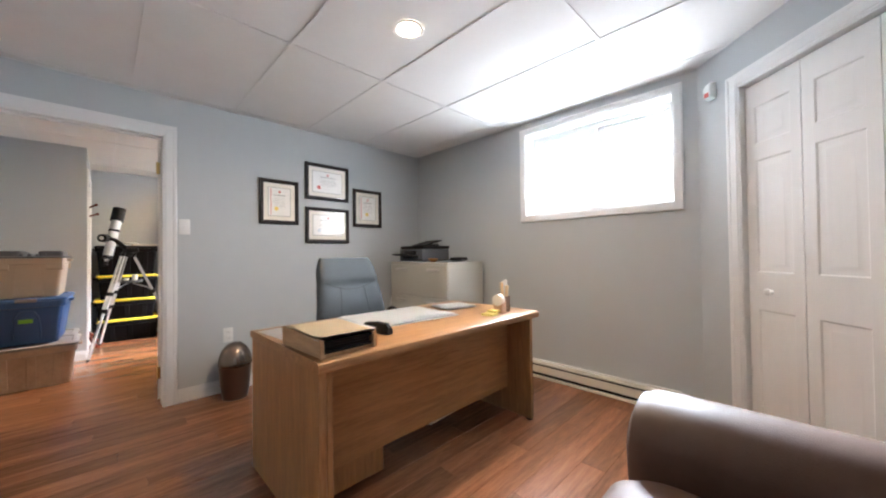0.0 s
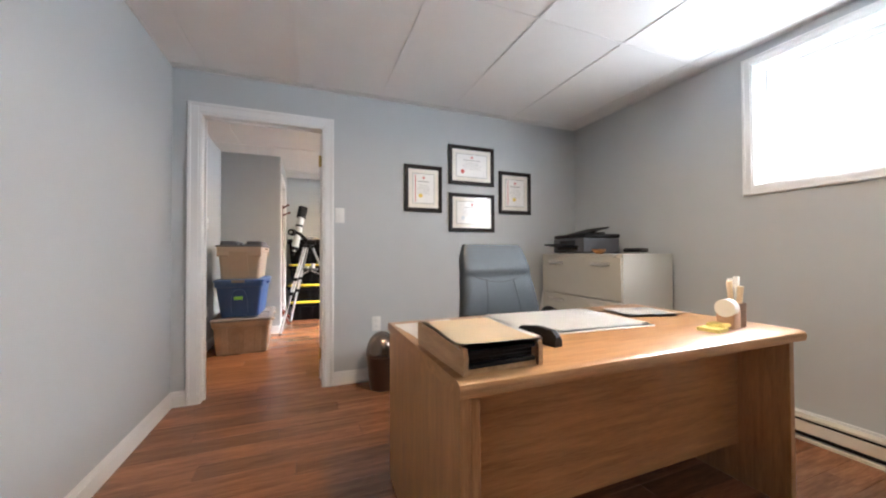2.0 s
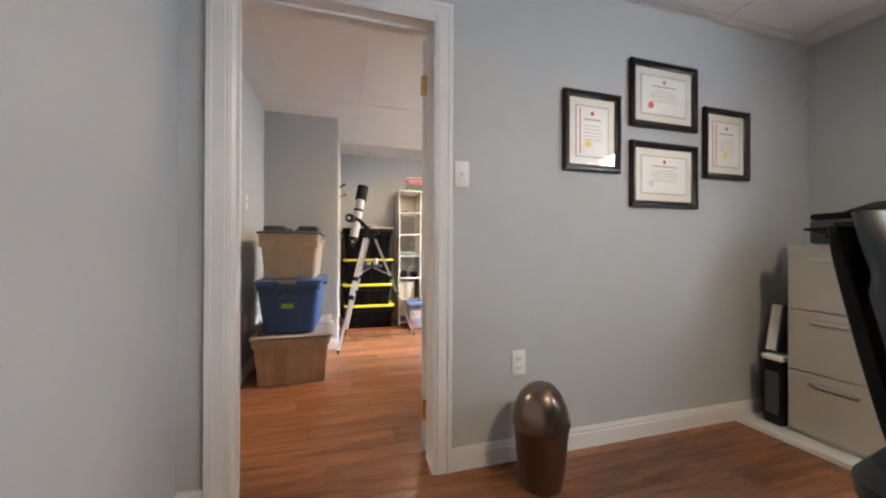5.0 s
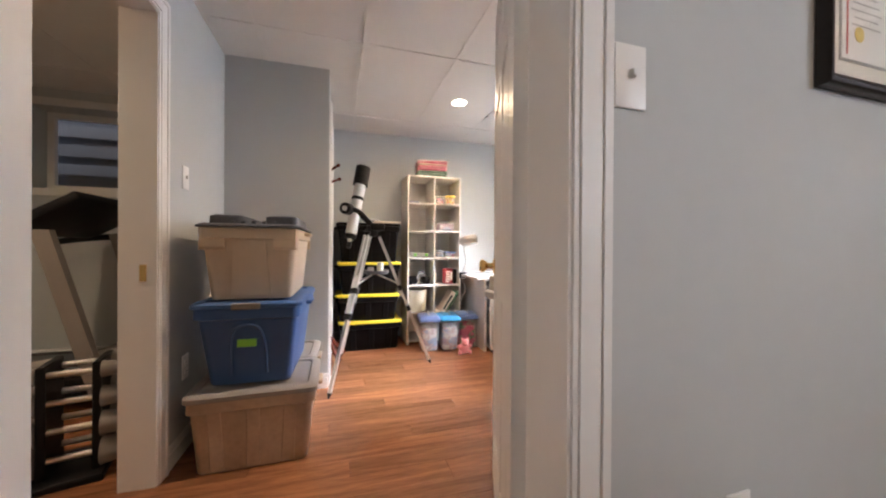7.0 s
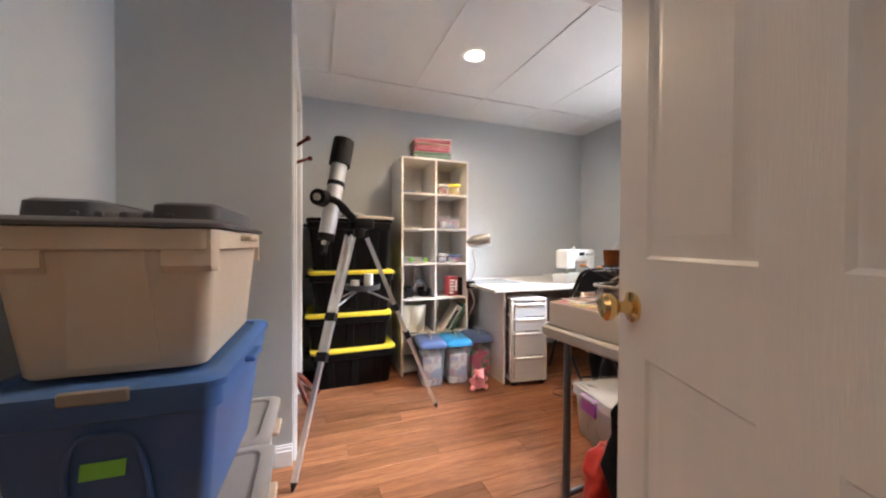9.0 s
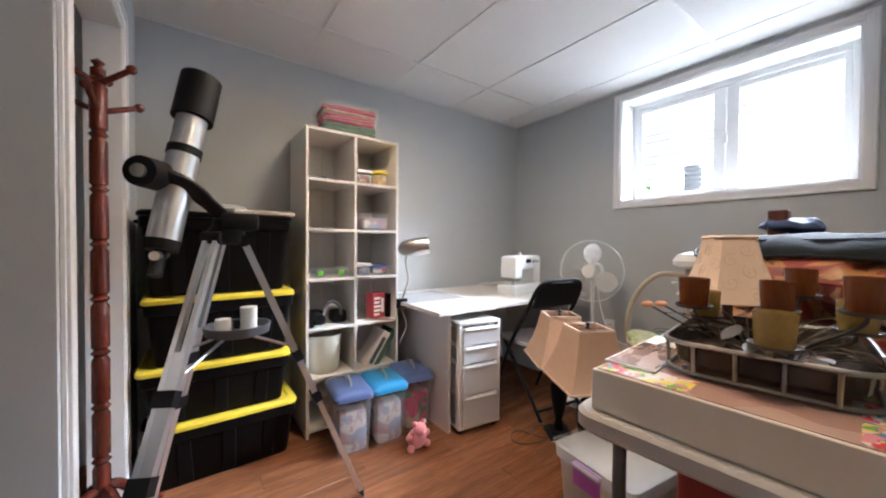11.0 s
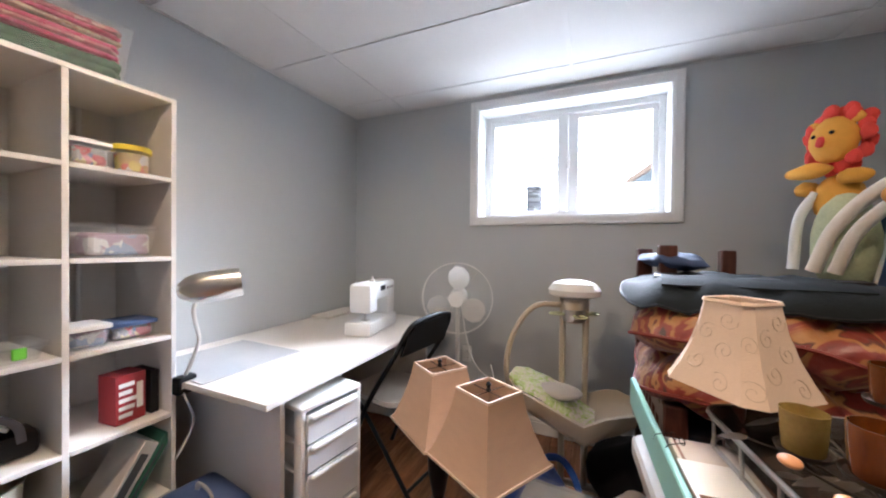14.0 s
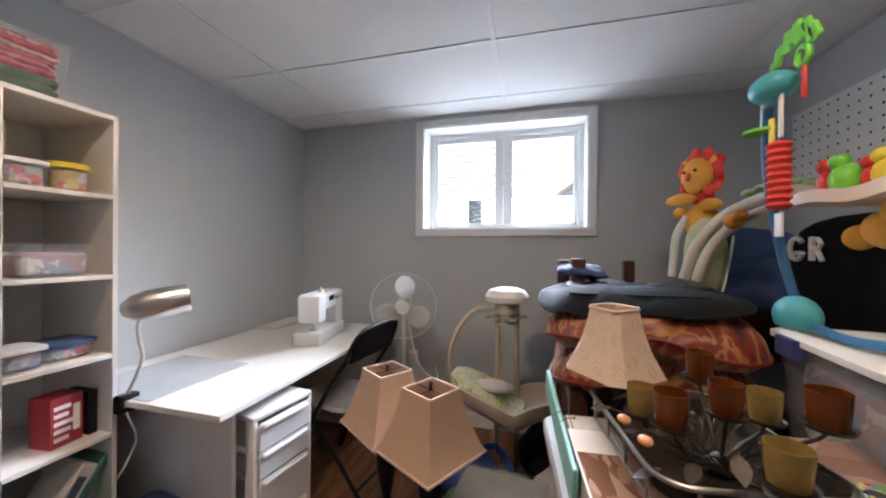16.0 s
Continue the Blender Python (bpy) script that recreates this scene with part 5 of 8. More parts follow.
# ---- three lidded bins and a toy ----
for k, (x, y, lidm, f, lab) in enumerate(((0.705, 6.375, BLUEL, CLUTTER, "clear bin of yarn with a slate blue lid"), (0.905, 6.36, CYAN, CLUTTER, "clear bin of cloth with a bright blue lid"), (1.115, 6.40, BLUEL, FABRIC, "clear bin of fabrics with a slate blue lid"))):
    t = thing("lidded_bin", lab, "storage bin", pose(x, y, 0, 0, 0, (-6, -4, -8)[k]), "bins under the shelf")
    part("bin", hollow(bmesh.new(), 0.165, 0.235, 0.185, 0.265, 0.30, 0.02, 0.003), CLEAR, t)
    part("contents", boxes((-0.075, -0.108, 0.008, 0.075, 0.108, 0.235), bevel=0.025, seg=2), f, t)
    lb = bmesh.new()
    loft(lb, [ring(0.205, 0.285, 0.03, 0.298), ring(0.207, 0.287, 0.03, 0.318), ring(0.185, 0.265, 0.03, 0.336), ring(0.15, 0.22, 0.03, 0.345)])
    lidp = part("lid", lb, lidm, t)
    hd = tube(bmesh.new(), smooth([(0, -0.055, 0.343), (0, -0.045, 0.366), (0, 0.0, 0.375), (0, 0.045, 0.366), (0, 0.055, 0.343)]), 0.011, 8, 0.5)
    part("handle", hd, mat("grey_handle", (0.45, 0.43, 0.42), 0.5), lidp, "grey carry handle")
toy = thing("plush_toy", "small pink plush animal toy on the floor", "plush toy", pose(1.00, 6.135, 0))
bm = ball(bmesh.new(), (0, 0, 0.055), 0.05, 1.1, 0.85, 1.1)
for p, r in (((0.0, -0.03, 0.115), 0.036), ((-0.028, -0.02, 0.145), 0.014), ((0.028, -0.02, 0.145), 0.014), ((-0.05, -0.02, 0.02), 0.02), ((0.05, -0.02, 0.02), 0.02), ((-0.055, -0.01, 0.075), 0.018), ((0.055, -0.01, 0.075), 0.018), ((0, -0.065, 0.11), 0.013)):
    ball(bm, p, r)
part("plush", bm, PINK, toy)

# ---- telescope ----
HUB = Vector((0.12, 6.03, 1.13))
tel = thing("telescope", "silver and black telescope on an aluminium tripod", "telescope")
for foot, top in (((-0.211, 5.465, 0.0), (0.075, 5.985, 1.12)), ((0.623, 5.972, 0.0), (0.175, 6.02, 1.11)), ((-0.13, 6.36, 0.0), (0.10, 6.07, 1.12))):
    a, b = Vector(top), Vector(foot)
    d = (b - a).normalized()
    up = bmesh.new()
    mid = a + (b - a) * 0.56
    side = d.cross(Vector((0, 0, 1))).normalized()
    out = side.cross(d)
    for s in (-1, 1):
        p, q = a + side * 0.016 * s, mid + side * 0.016 * s
        loft(up, [[c + side * 0.007 * i + out * 0.012 * j for i, j in ((-1, -1), (1, -1), (1, 1), (-1, 1))] for c in (p, q)])
    leg = part("leg", up, ALU, tel)
    lo = bmesh.new()
    loft(lo, [[c + side * 0.011 * i + out * 0.010 * j for i, j in ((-1, -1), (1, -1), (1, 1), (-1, 1))] for c in (a + (b - a) * 0.30, b - d * 0.03)])
    part("lower_leg", lo, ALU, leg)
    for f in (0.56, 0.40):
        c = a + (b - a) * f
        cl = bmesh.new()
        loft(cl, [[c + d * e + side * 0.027 * i + out * 0.018 * j for i, j in ((-1, -1), (1, -1), (1, 1), (-1, 1))] for e in (-0.022, 0.022)])
        part("clamp", cl, BLACKP, leg)
    part("foot", cyl(bmesh.new(), b - d * 0.035, b, 0.016, 0.004, 12), BLACKP, leg)
    part("hinge", cyl(bmesh.new(), a - side * 0.03 - d * 0.005, a + side * 0.03 - d * 0.005, 0.022, n=16), BLACKP, leg)
    part("spreader", cyl(bmesh.new(), a + (b - a) * 0.37, (0.14, 6.0, 0.79), 0.005, n=8), ALU, tel)
part("hub", lathe(bmesh.new(), [(0.045, -0.03), (0.058, -0.02), (0.06, 0.02), (0.045, 0.035), (0.04, 0.06), (0.02, 0.07)], 24, tuple(HUB)), BLACKP, tel)
tr = bmesh.new()
loft(tr, [[(0.15 + r * math.cos(a), 5.97 + r * math.sin(a), zz) for a in [2 * math.pi * k / 18 for k in range(18)]] for r, zz in ((0.085, 0.785), (0.10, 0.79), (0.105, 0.82), (0.098, 0.82), (0.09, 0.797))])
trp = part("tray", tr, GREYP, tel, "round accessory tray")
for dx, dy, hh, r in ((0.03, -0.03, 0.085, 0.026), (-0.045, 0.0, 0.045, 0.024), (0.01, 0.045, 0.03, 0.022)):
    part("eyepiece", cyl(bmesh.new(), (0.15 + dx, 5.97 + dy, 0.798), (0.15 + dx, 5.97 + dy, 0.798 + hh), r, n=18), PLATE if hh > 0.04 else BLACKP, trp)
A, B = Vector((-0.055, 5.975, 1.11)), Vector((0.050, 6.075, 1.688))
ax = (B - A).normalized()
part("optical_tube", cyl(bmesh.new(), A, A + (B - A) * 0.74, 0.046, n=32), ALU, tel)
part("dew_cap", cyl(bmesh.new(), A + (B - A) * 0.73, B, 0.062, n=32), BLACKP, tel, "black lens hood")
part("tube_band", cyl(bmesh.new(), A + (B - A) * 0.50, A + (B - A) * 0.545, 0.050, n=32), BLACKP, tel)
cap = part("focuser", cyl(bmesh.new(), A - ax * 0.03, A + ax * 0.004, 0.044, 0.048, 28), BLACKP, tel)
part("eyepiece_holder", cyl(bmesh.new(), A - ax * 0.03, A - ax * 0.11 + Vector((0, -0.02, 0)), 0.018, 0.02, 18), BLACKP, cap)
part("focus_knob", cyl(bmesh.new(), A - ax * 0.045 + Vector((-0.01, -0.05, 0)), A - ax * 0.045 + Vector((0.01, 0.05, 0)), 0.014, n=16), STEEL, cap)
side = Vector((0.72, -0.66, 0))
mark = bmesh.new()
for k in range(5):
    p = A + (B - A) * (0.80 + 0.036 * k) + Vector((-0.30, -0.954, 0.0)) * 0.0605
    box(mark, -0.008, -0.002, -0.007, 0.008, 0.002, 0.007, 0, 1, Matrix.Translation(p) @ pose(0, 0, 0, -10, 10, -17))
part("lettering", mark, PLATE, tel, "white lettering on the hood")
armb = tube(bmesh.new(), smooth([HUB + Vector((0.0, 0.0, 0.06)), HUB + Vector((-0.05, -0.02, 0.11)), HUB + Vector((-0.12, -0.05, 0.17)), HUB + Vector((-0.20, -0.06, 0.195))]), [0.03] * 8 + [0.034] * 8 + [0.036] * 3, 12, 0.7)
part("mount_arm", armb, BLACKP, tel)
kc = HUB + Vector((-0.205, -0.065, 0.19))
part("axis_knob", cyl(bmesh.new(), kc + Vector((0.03, 0.05, 0)), kc + Vector((-0.02, -0.045, 0)), 0.05, 0.046, 24), BLACKP, tel)
part("axis_bolt", cyl(bmesh.new(), kc + Vector((-0.02, -0.044, 0)), kc + Vector((-0.025, -0.054, 0)), 0.020, n=18), STEEL, tel)
part("head_block", boxes((HUB.x - 0.02, HUB.y - 0.06, HUB.z + 0.02, HUB.x + 0.10, HUB.y + 0.04, HUB.z + 0.085), bevel=0.018, seg=2), BLACKP, tel)

# ---- coat stand ----
cs = thing("coat_stand", "dark cherry turned-wood coat stand", "coat rack", pose(-0.256, 6.325, 0, 0, 0, 20))
prof = [(0.001, 0.10), (0.024, 0.10)]
for k in range(8):
    z0 = 0.12 + k * 0.20
    prof += [(0.026, z0), (0.026, z0 + 0.15), (0.018, z0 + 0.165), (0.028, z0 + 0.178), (0.018, z0 + 0.19)]
prof += [(0.022, 1.71), (0.022, 1.735), (0.010, 1.745), (0.020, 1.76), (0.001, 1.775)]
part("pole", lathe(bmesh.new(), prof, 18), CHERRY, cs)
for k in range(4):
    a = math.pi / 2 * k + 0.3
    c, s = math.cos(a), math.sin(a)
    part("leg", tube(bmesh.new(), smooth([(0, 0, 0.20), (0.06 * c, 0.06 * s, 0.17), (0.14 * c, 0.14 * s, 0.07), (0.20 * c, 0.20 * s, 0.02)]), 0.018, 8), CHERRY, cs)
for k in range(6):
    a = math.pi / 3 * k + 0.1
    c, s = math.cos(a), math.sin(a)
    zz = 1.70 if k % 2 else 1.60
    pg = cyl(bmesh.new(), (0, 0, zz - 0.02), (0.12 * c, 0.12 * s, zz + 0.035), 0.011, 0.010, 10)
    ball(pg, (0.12 * c, 0.12 * s, zz + 0.035), 0.017)
    part("peg", pg, CHERRY, cs)

# ---- sewing desk ----
wd = thing("sewing_desk", "white laminate desk along the wall", "desk", pose(1.11, 6.087, 0))
part("desktop", boxes((0, 0, 0.706, 1.42, 0.855, 0.728), bevel=0.002), WHITEL, wd)
part("side_panel", boxes((0.105, 0.06, 0, 0.125, 0.82, 0.706), bevel=0.001), WHITEL, wd)
part("side_panel", boxes((1.34, 0.10, 0, 1.36, 0.82, 0.706), bevel=0.001), WHITEL, wd)
part("back_rail", boxes((0.125, 0.78, 0.40, 1.34, 0.80, 0.70)), WHITEL, wd)
part("raised_ledge", boxes((1.05, 0.70, 0.729, 1.42, 0.855, 0.745), bevel=0.002), WHITEL, wd)
gm = thing("cutting_mat", "pale grey translucent cutting mat on the desk", "cutting mat", pose(1.34, 6.62, 0.7285, 0, 0, -2))
part("sheet", boxes((-0.21, -0.20, 0, 0.23, 0.22, 0.003), bevel=0.001), mat("grey_acrylic", (0.50, 0.52, 0.54), 0.15), gm)
dl = thing("desk_lamp", "brushed steel gooseneck clip lamp", "lamp", pose(1.125, 6.53, 0.728))
part("clamp", boxes((-0.035, -0.02, -0.045, 0.03, 0.02, -0.024), (-0.035, -0.02, 0.0, 0.03, 0.02, 0.02), (-0.035, -0.02, -0.045, -0.02, 0.02, 0.02), bevel=0.004), BLACKP, dl)
part("gooseneck", tube(bmesh.new(), smooth([(0, 0, 0.02), (0.018, -0.02, 0.09), (0.03, -0.03, 0.15), (0.005, -0.05, 0.22), (-0.012, -0.07, 0.28), (0.0, -0.09, 0.325)]), 0.007, 10), STEEL, dl)
hb = lathe(bmesh.new(), [(0.001, -0.085), (0.022, -0.08), (0.045, -0.05), (0.055, -0.01), (0.055, 0.06), (0.052, 0.11), (0.049, 0.11), (0.05, 0.05), (0.04, -0.04)], 28)
bmesh.ops.transform(hb, matrix=Matrix.Translation((-0.003, -0.12, 0.355)) @ pose(0, 0, 0, 82, 0, 58), verts=hb.verts)
part("shade", hb, STEEL, dl, "bullet-shaped brushed steel shade")
part("switch_knob", cyl(bmesh.new(), (-0.055, -0.06, 0.345), (-0.035, -0.06, 0.345), 0.006), STEEL, dl)
part("cord", tube(bmesh.new(), smooth([(-0.02, 0.0, 0.0), (-0.01, -0.02, -0.06), (0.03, 0.0, -0.16), (-0.005, 0.0, -0.24), (-0.03, 0.05, -0.33)]), 0.004, 6), PLATE, dl)

sm = thing("sewing_machine", "white electronic sewing machine", "sewing machine", pose(2.09, 6.37, 0.7285, 0, 0, 10))
part("bed", boxes((-0.20, -0.075, 0, 0.19, 0.085, 0.075), bevel=0.010, seg=2), PLATE, sm)
part("column", boxes((0.09, -0.06, 0.070, 0.195, 0.07, 0.285), bevel=0.014, seg=2), PLATE, sm)
part("arm", boxes((-0.17, -0.055, 0.185, 0.19, 0.065, 0.29), bevel=0.016, seg=2), PLATE, sm)
part("head", boxes((-0.185, -0.068, 0.125, -0.085, 0.065, 0.285), bevel=0.014, seg=2), PLATE, sm)
part("needle_bar", cyl(bmesh.new(), (-0.13, -0.01, 0.075), (-0.13, -0.01, 0.14), 0.006), STEEL, sm)
part("presser_foot", boxes((-0.145, -0.03, 0.076, -0.115, 0.01, 0.084)), STEEL, sm)
part("display", boxes((-0.02, -0.0565, 0.235, 0.05, -0.054, 0.265)), BLACKP, sm)
for k in range(3):
    part("dial", cyl(bmesh.new(), (0.08 + 0.035 * k, -0.056, 0.245), (0.08 + 0.035 * k, -0.062, 0.245), 0.010), GREYL, sm)
part("thread_spool", lathe(bmesh.new(), [(0.018, 0), (0.018, 0.012), (0.008, 0.014), (0.008, 0.03), (0.001, 0.031)], 14, (-0.02, 0.0, 0.289)), PLATE, sm)

dc = thing("drawer_cart", "white plastic cart with clear drawers on casters", "drawer unit", pose(1.415, 6.23, 0, 0, 0, -8))
part("frame", boxes(*[(sx, sy, 0.035, sx + 0.02, sy + 0.045, 0.64) for sx in (-0.145, 0.125) for sy in (-0.17, 0.125)], *[(sx, -0.125, zz, sx + 0.02, 0.125, zz + 0.012) for sx in (-0.145, 0.125) for zz in (0.226, 0.408, 0.514)], (-0.145, -0.17, 0.635, 0.145, 0.17, 0.655), (-0.145, -0.17, 0.03, 0.145, 0.17, 0.045), (-0.125, 0.15, 0.045, 0.125, 0.165, 0.635), bevel=0.006, seg=2), PLATE, dc)
for z0, z1 in ((0.05, 0.225), (0.232, 0.407), (0.415, 0.513), (0.521, 0.625)):
    d = part("drawer", boxes((-0.122, -0.178, z0, 0.122, -0.172, z1), (-0.122, -0.172, z0, -0.118, 0.14, z1 - 0.02), (0.118, -0.172, z0, 0.122, 0.14, z1 - 0.02), (-0.118, -0.172, z0, 0.118, 0.14, z0 + 0.004), bevel=0.001), DRAWERP, dc)
    part("lip", boxes((-0.11, -0.192, z1 - 0.022, 0.11, -0.172, z1 - 0.006), bevel=0.005), PLATE, d)
for sx in (-0.12, 0.12):
    for sy in (-0.14, 0.14):
        part("caster", cyl(bmesh.new(), (sx - 0.01, sy, 0.016), (sx + 0.01, sy, 0.016), 0.016, n=14), BLACKP, dc)
        part("caster_stem", cyl(bmesh.new(), (sx, sy, 0.016), (sx, sy, 0.036), 0.006, n=8), BLACKP, dc)

fc = thing("folding_chair", "black steel folding chair with a grey seat", "chair", pose(1.98, 6.12, 0, 0, 0, -9))
for s in (-1, 1):
    part("front_leg", tube(bmesh.new(), smooth([(s * 0.20, 0.22, 0.0), (s * 0.205, 0.05, 0.40), (s * 0.205, -0.14, 0.70), (s * 0.18, -0.21, 0.84), (s * 0.10, -0.23, 0.875), (0, -0.235, 0.88)]), 0.0125, 10), BLACKP, fc)
    part("rear_leg", tube(bmesh.new(), [(s * 0.18, -0.24, 0.0), (s * 0.18, 0.02, 0.30), (s * 0.18, 0.14, 0.43)], 0.0115, 10), BLACKP, fc)
part("crossbar", cyl(bmesh.new(), (-0.18, -0.20, 0.05), (0.18, -0.20, 0.05), 0.009), BLACKP, fc)
bk = bmesh.new()
loft(bk, [[(x * 0.19, y + 0.012 * s, z) for x, y, z, s in ((-1, -0.165, 0.70, s_), (1, -0.165, 0.70, s_), (0.98, -0.20, 0.80, s_), (0.72, -0.222, 0.86, s_), (-0.72, -0.222, 0.86, s_), (-0.98, -0.20, 0.80, s_))] for s_ in (-0.5, 0.5)])
part("backrest", bk, BLACKP, fc)
bm = bmesh.new()
loft(bm, [ring(0.36, 0.36, 0.07, 0.425, 0, 0.05), ring(0.38, 0.38, 0.08, 0.435, 0, 0.05), ring(0.37, 0.37, 0.08, 0.455, 0, 0.05), ring(0.3, 0.3, 0.08, 0.46, 0, 0.05)])
part("seat", bm, mat("grey_vinyl", (0.42, 0.40, 0.37), 0.5, var=0.05), fc)

# fan
fan = thing("pedestal_fan", "white pedestal fan with a round wire guard", "fan", pose(2.30, 5.90, 0, 0, 0, -76))
part("base", lathe(bmesh.new(), [(0.19, 0), (0.19, 0.012), (0.06, 0.035), (0.03, 0.06), (0.001, 0.062)], 32), PLATE, fan)
part("pole", cyl(bmesh.new(), (0, 0, 0.05), (0, 0, 0.86), 0.014, 0.013), PLATE, fan)
mh = lathe(bmesh.new(), [(0.001, -0.08), (0.04, -0.075), (0.052, -0.03), (0.054, 0.03), (0.045, 0.055), (0.001, 0.06)], 24)
bmesh.ops.transform(mh, matrix=pose(0, 0.06, 0.925, 90), verts=mh.verts)
part("motor", mh, PLATE, fan)
FC = Vector((0, -0.045, 0.925))
for yy in (-0.05, 0.045):
    gd = bmesh.new()
    for r in (0.05, 0.21) if yy > 0 else (0.045, 0.212):
        tube(gd, [FC + Vector((r * math.cos(a), yy * (1 if r < 0.1 else 0.2), r * math.sin(a))) for a in [2 * math.pi * k / 40 for k in range(41)]], 0.0022, 6)
    for k in range(60):
        a = 2 * math.pi * k / 60
        tube(gd, [FC + Vector((r * math.cos(a + sp), yy * f, r * math.sin(a + sp))) for r, f, sp in ((0.05, 1.0, 0), (0.14, 0.85, 0.06), (0.21, 0.2, 0.1))], 0.0004, 3)
    g = part("guard", gd, PLATE, fan, "white wire guard")
for k in range(3):
    a0 = 2 * math.pi * k / 3 + 1.5
    bl = bmesh.new()
    grid = []
    for i in range(7):
        r = 0.045 + 0.145 * i / 6
        w = (0.35, 0.55, 0.62, 0.60, 0.52, 0.40, 0.16)[i]
        grid.append([FC + Vector((r * math.cos(a0 + w * (j / 6 - 0.5) * 1.9), 0.04 * (j / 6 - 0.5), r * math.sin(a0 + w * (j / 6 - 0.5) * 1.9))) for j in range(7)])
    vs = [[bl.verts.new(p) for p in row] for row in grid]
    for i in range(6):
        for j in range(6):
            bl.faces.new((vs[i][j], vs[i + 1][j], vs[i + 1][j + 1], vs[i][j + 1]))
    bmesh.ops.solidify(bl, geom=bl.faces[:], thickness=0.003)
    part("blade", bl, PLATE, fan)
part("hub_cap", cyl(bmesh.new(), FC + Vector((0, -0.052, 0)), FC + Vector((0, -0.02, 0)), 0.042, n=24), PLATE, fan)
part("cord", tube(bmesh.new(), smooth([(0.02, 0.03, 0.88), (0.05, 0.0, 0.70), (0.10, -0.02, 0.55), (0.17, -0.03, 0.47), (0.22, 0.02, 0.44), (0.2, 0.2, 0.45)]), 0.004, 6), PLATE, fan)

# two table lamps standing on the floor


def table_lamp(x, y, rz, label):
    t = thing("table_lamp", label, "lamp", pose(x, y, 0, 0, 0, rz), "pair of table lamps")
    part("base", boxes((-0.068, -0.068, 0, 0.068, 0.068, 0.025), (-0.052, -0.052, 0.025, 0.052, 0.052, 0.04), bevel=0.004), BLACKP, t)
    part("urn", lathe(bmesh.new(), [(0.03, 0.04), (0.026, 0.07), (0.018, 0.10), (0.03, 0.14), (0.048, 0.24), (0.05, 0.30), (0.03, 0.345), (0.014, 0.36), (0.012, 0.48)], 20), BLACKP, t)
    sh_ = bmesh.new()
    rows = [(0.166, 0.445), (0.150, 0.47), (0.122, 0.55), (0.100, 0.63), (0.086, 0.708)]
    loft(sh_, [[(s * sx, s * sy, zz) for sx, sy in ((1, 1), (-1, 1), (-1, -1), (1, -1))] for s, zz in rows + [(r - 0.003, zz) for r, zz in rows[::-1]]], closed=True)
    s = part("shade", sh_, SHADE, t, "square tan linen shade")
    for r, zz in ((0.0875, 0.706), (0.167, 0.447)):
        part("edging", boxes((-r, -r, zz - 0.005, r, -r + 0.006, zz + 0.004), (-r, r - 0.006, zz - 0.005, r, r, zz + 0.004), (-r, -r, zz - 0.005, -r + 0.006, r, zz + 0.004), (r - 0.006, -r, zz - 0.005, r, r, zz + 0.004)), SHADEW, s)
    spd = tube(bmesh.new(), [(-0.085, 0, 0.70), (0.085, 0, 0.70)], 0.002, 6)
    tube(spd, [(0, -0.085, 0.70), (0, 0.085, 0.70)], 0.002, 6)
    part("spider", spd, BRONZEW, t)
    part("finial", lathe(bmesh.new(), [(0.006, 0.698), (0.011, 0.705), (0.006, 0.715), (0.011, 0.728), (0.001, 0.738)], 12), BLACKP, t)


table_lamp(1.575, 5.495, 60, "black urn lamp with a square tan shade")
table_lamp(1.735, 5.765, 55, "black urn lamp with a square tan shade behind its twin")
cb = thing("extension_cord", "tangled brown cord lying on the floor", "cord")
pts = [(1.50 + 0.10 * math.cos(k * 0.9) + 0.02 * k, 5.86 + 0.07 * math.sin(k * 0.9) - 0.004 * k, 0.006 + 0.003 * (k % 3)) for k in range(16)] + [(1.72, 5.74, 0.006)]
part("cord", tube(bmesh.new(), smooth(pts, 4), 0.004, 6), mat("brown_cord", (0.10, 0.06, 0.04), 0.5), cb)

# baby swing
bs = thing("baby_swing", "taupe and lime baby swing with a white motor head", "baby swing", pose(2.13, 5.23, 0))
mhd = bmesh.new()
loft(mhd, [[(0.05 + w * math.cos(a), d * math.sin(a), zz) for a in [2 * math.pi * k / 24 for k in range(24)]] for w, d, zz in ((0.06, 0.07, 0.985), (0.10, 0.12, 1.0), (0.105, 0.125, 1.025), (0.085, 0.10, 1.06), (0.04, 0.05, 1.075))])
part("motor_head", mhd, PLATE, bs)
part("motor_neck", lathe(bmesh.new(), [(0.062, 0.93), (0.065, 0.985), (0.06, 0.99)], 24, (0.05, 0, 0)), TAUPE, bs)
part("mobile_hub", lathe(bmesh.new(), [(0.03, 0.86), (0.055, 0.87), (0.06, 0.89), (0.05, 0.93)], 24, (0.05, 0, 0)), STEEL, bs)
lf = bmesh.new()
for k in range(4):
    a = math.pi / 2 * k + 0.4
    tube(lf, [(0.05 + (0.05 + 0.035 * (1 - math.cos(b))) * math.cos(a) + 0.03 * math.sin(b) * math.sin(a), (0.05 + 0.035 * (1 - math.cos(b))) * math.sin(a) - 0.03 * math.sin(b) * math.cos(a), 0.905) for b in [2 * math.pi * q / 14 for q in range(15)]], 0.005, 6)
part("leaf_ring", lf, LIME, bs, "lime leaf-shaped loops")
part("swing_arm", tube(bmesh.new(), smooth([(0.02, 0.06, 0.95), (-0.02, 0.18, 0.94), (-0.06, 0.27, 0.82), (-0.07, 0.31, 0.66), (-0.06, 0.30, 0.52)]), 0.014, 10), TAUPE, bs)
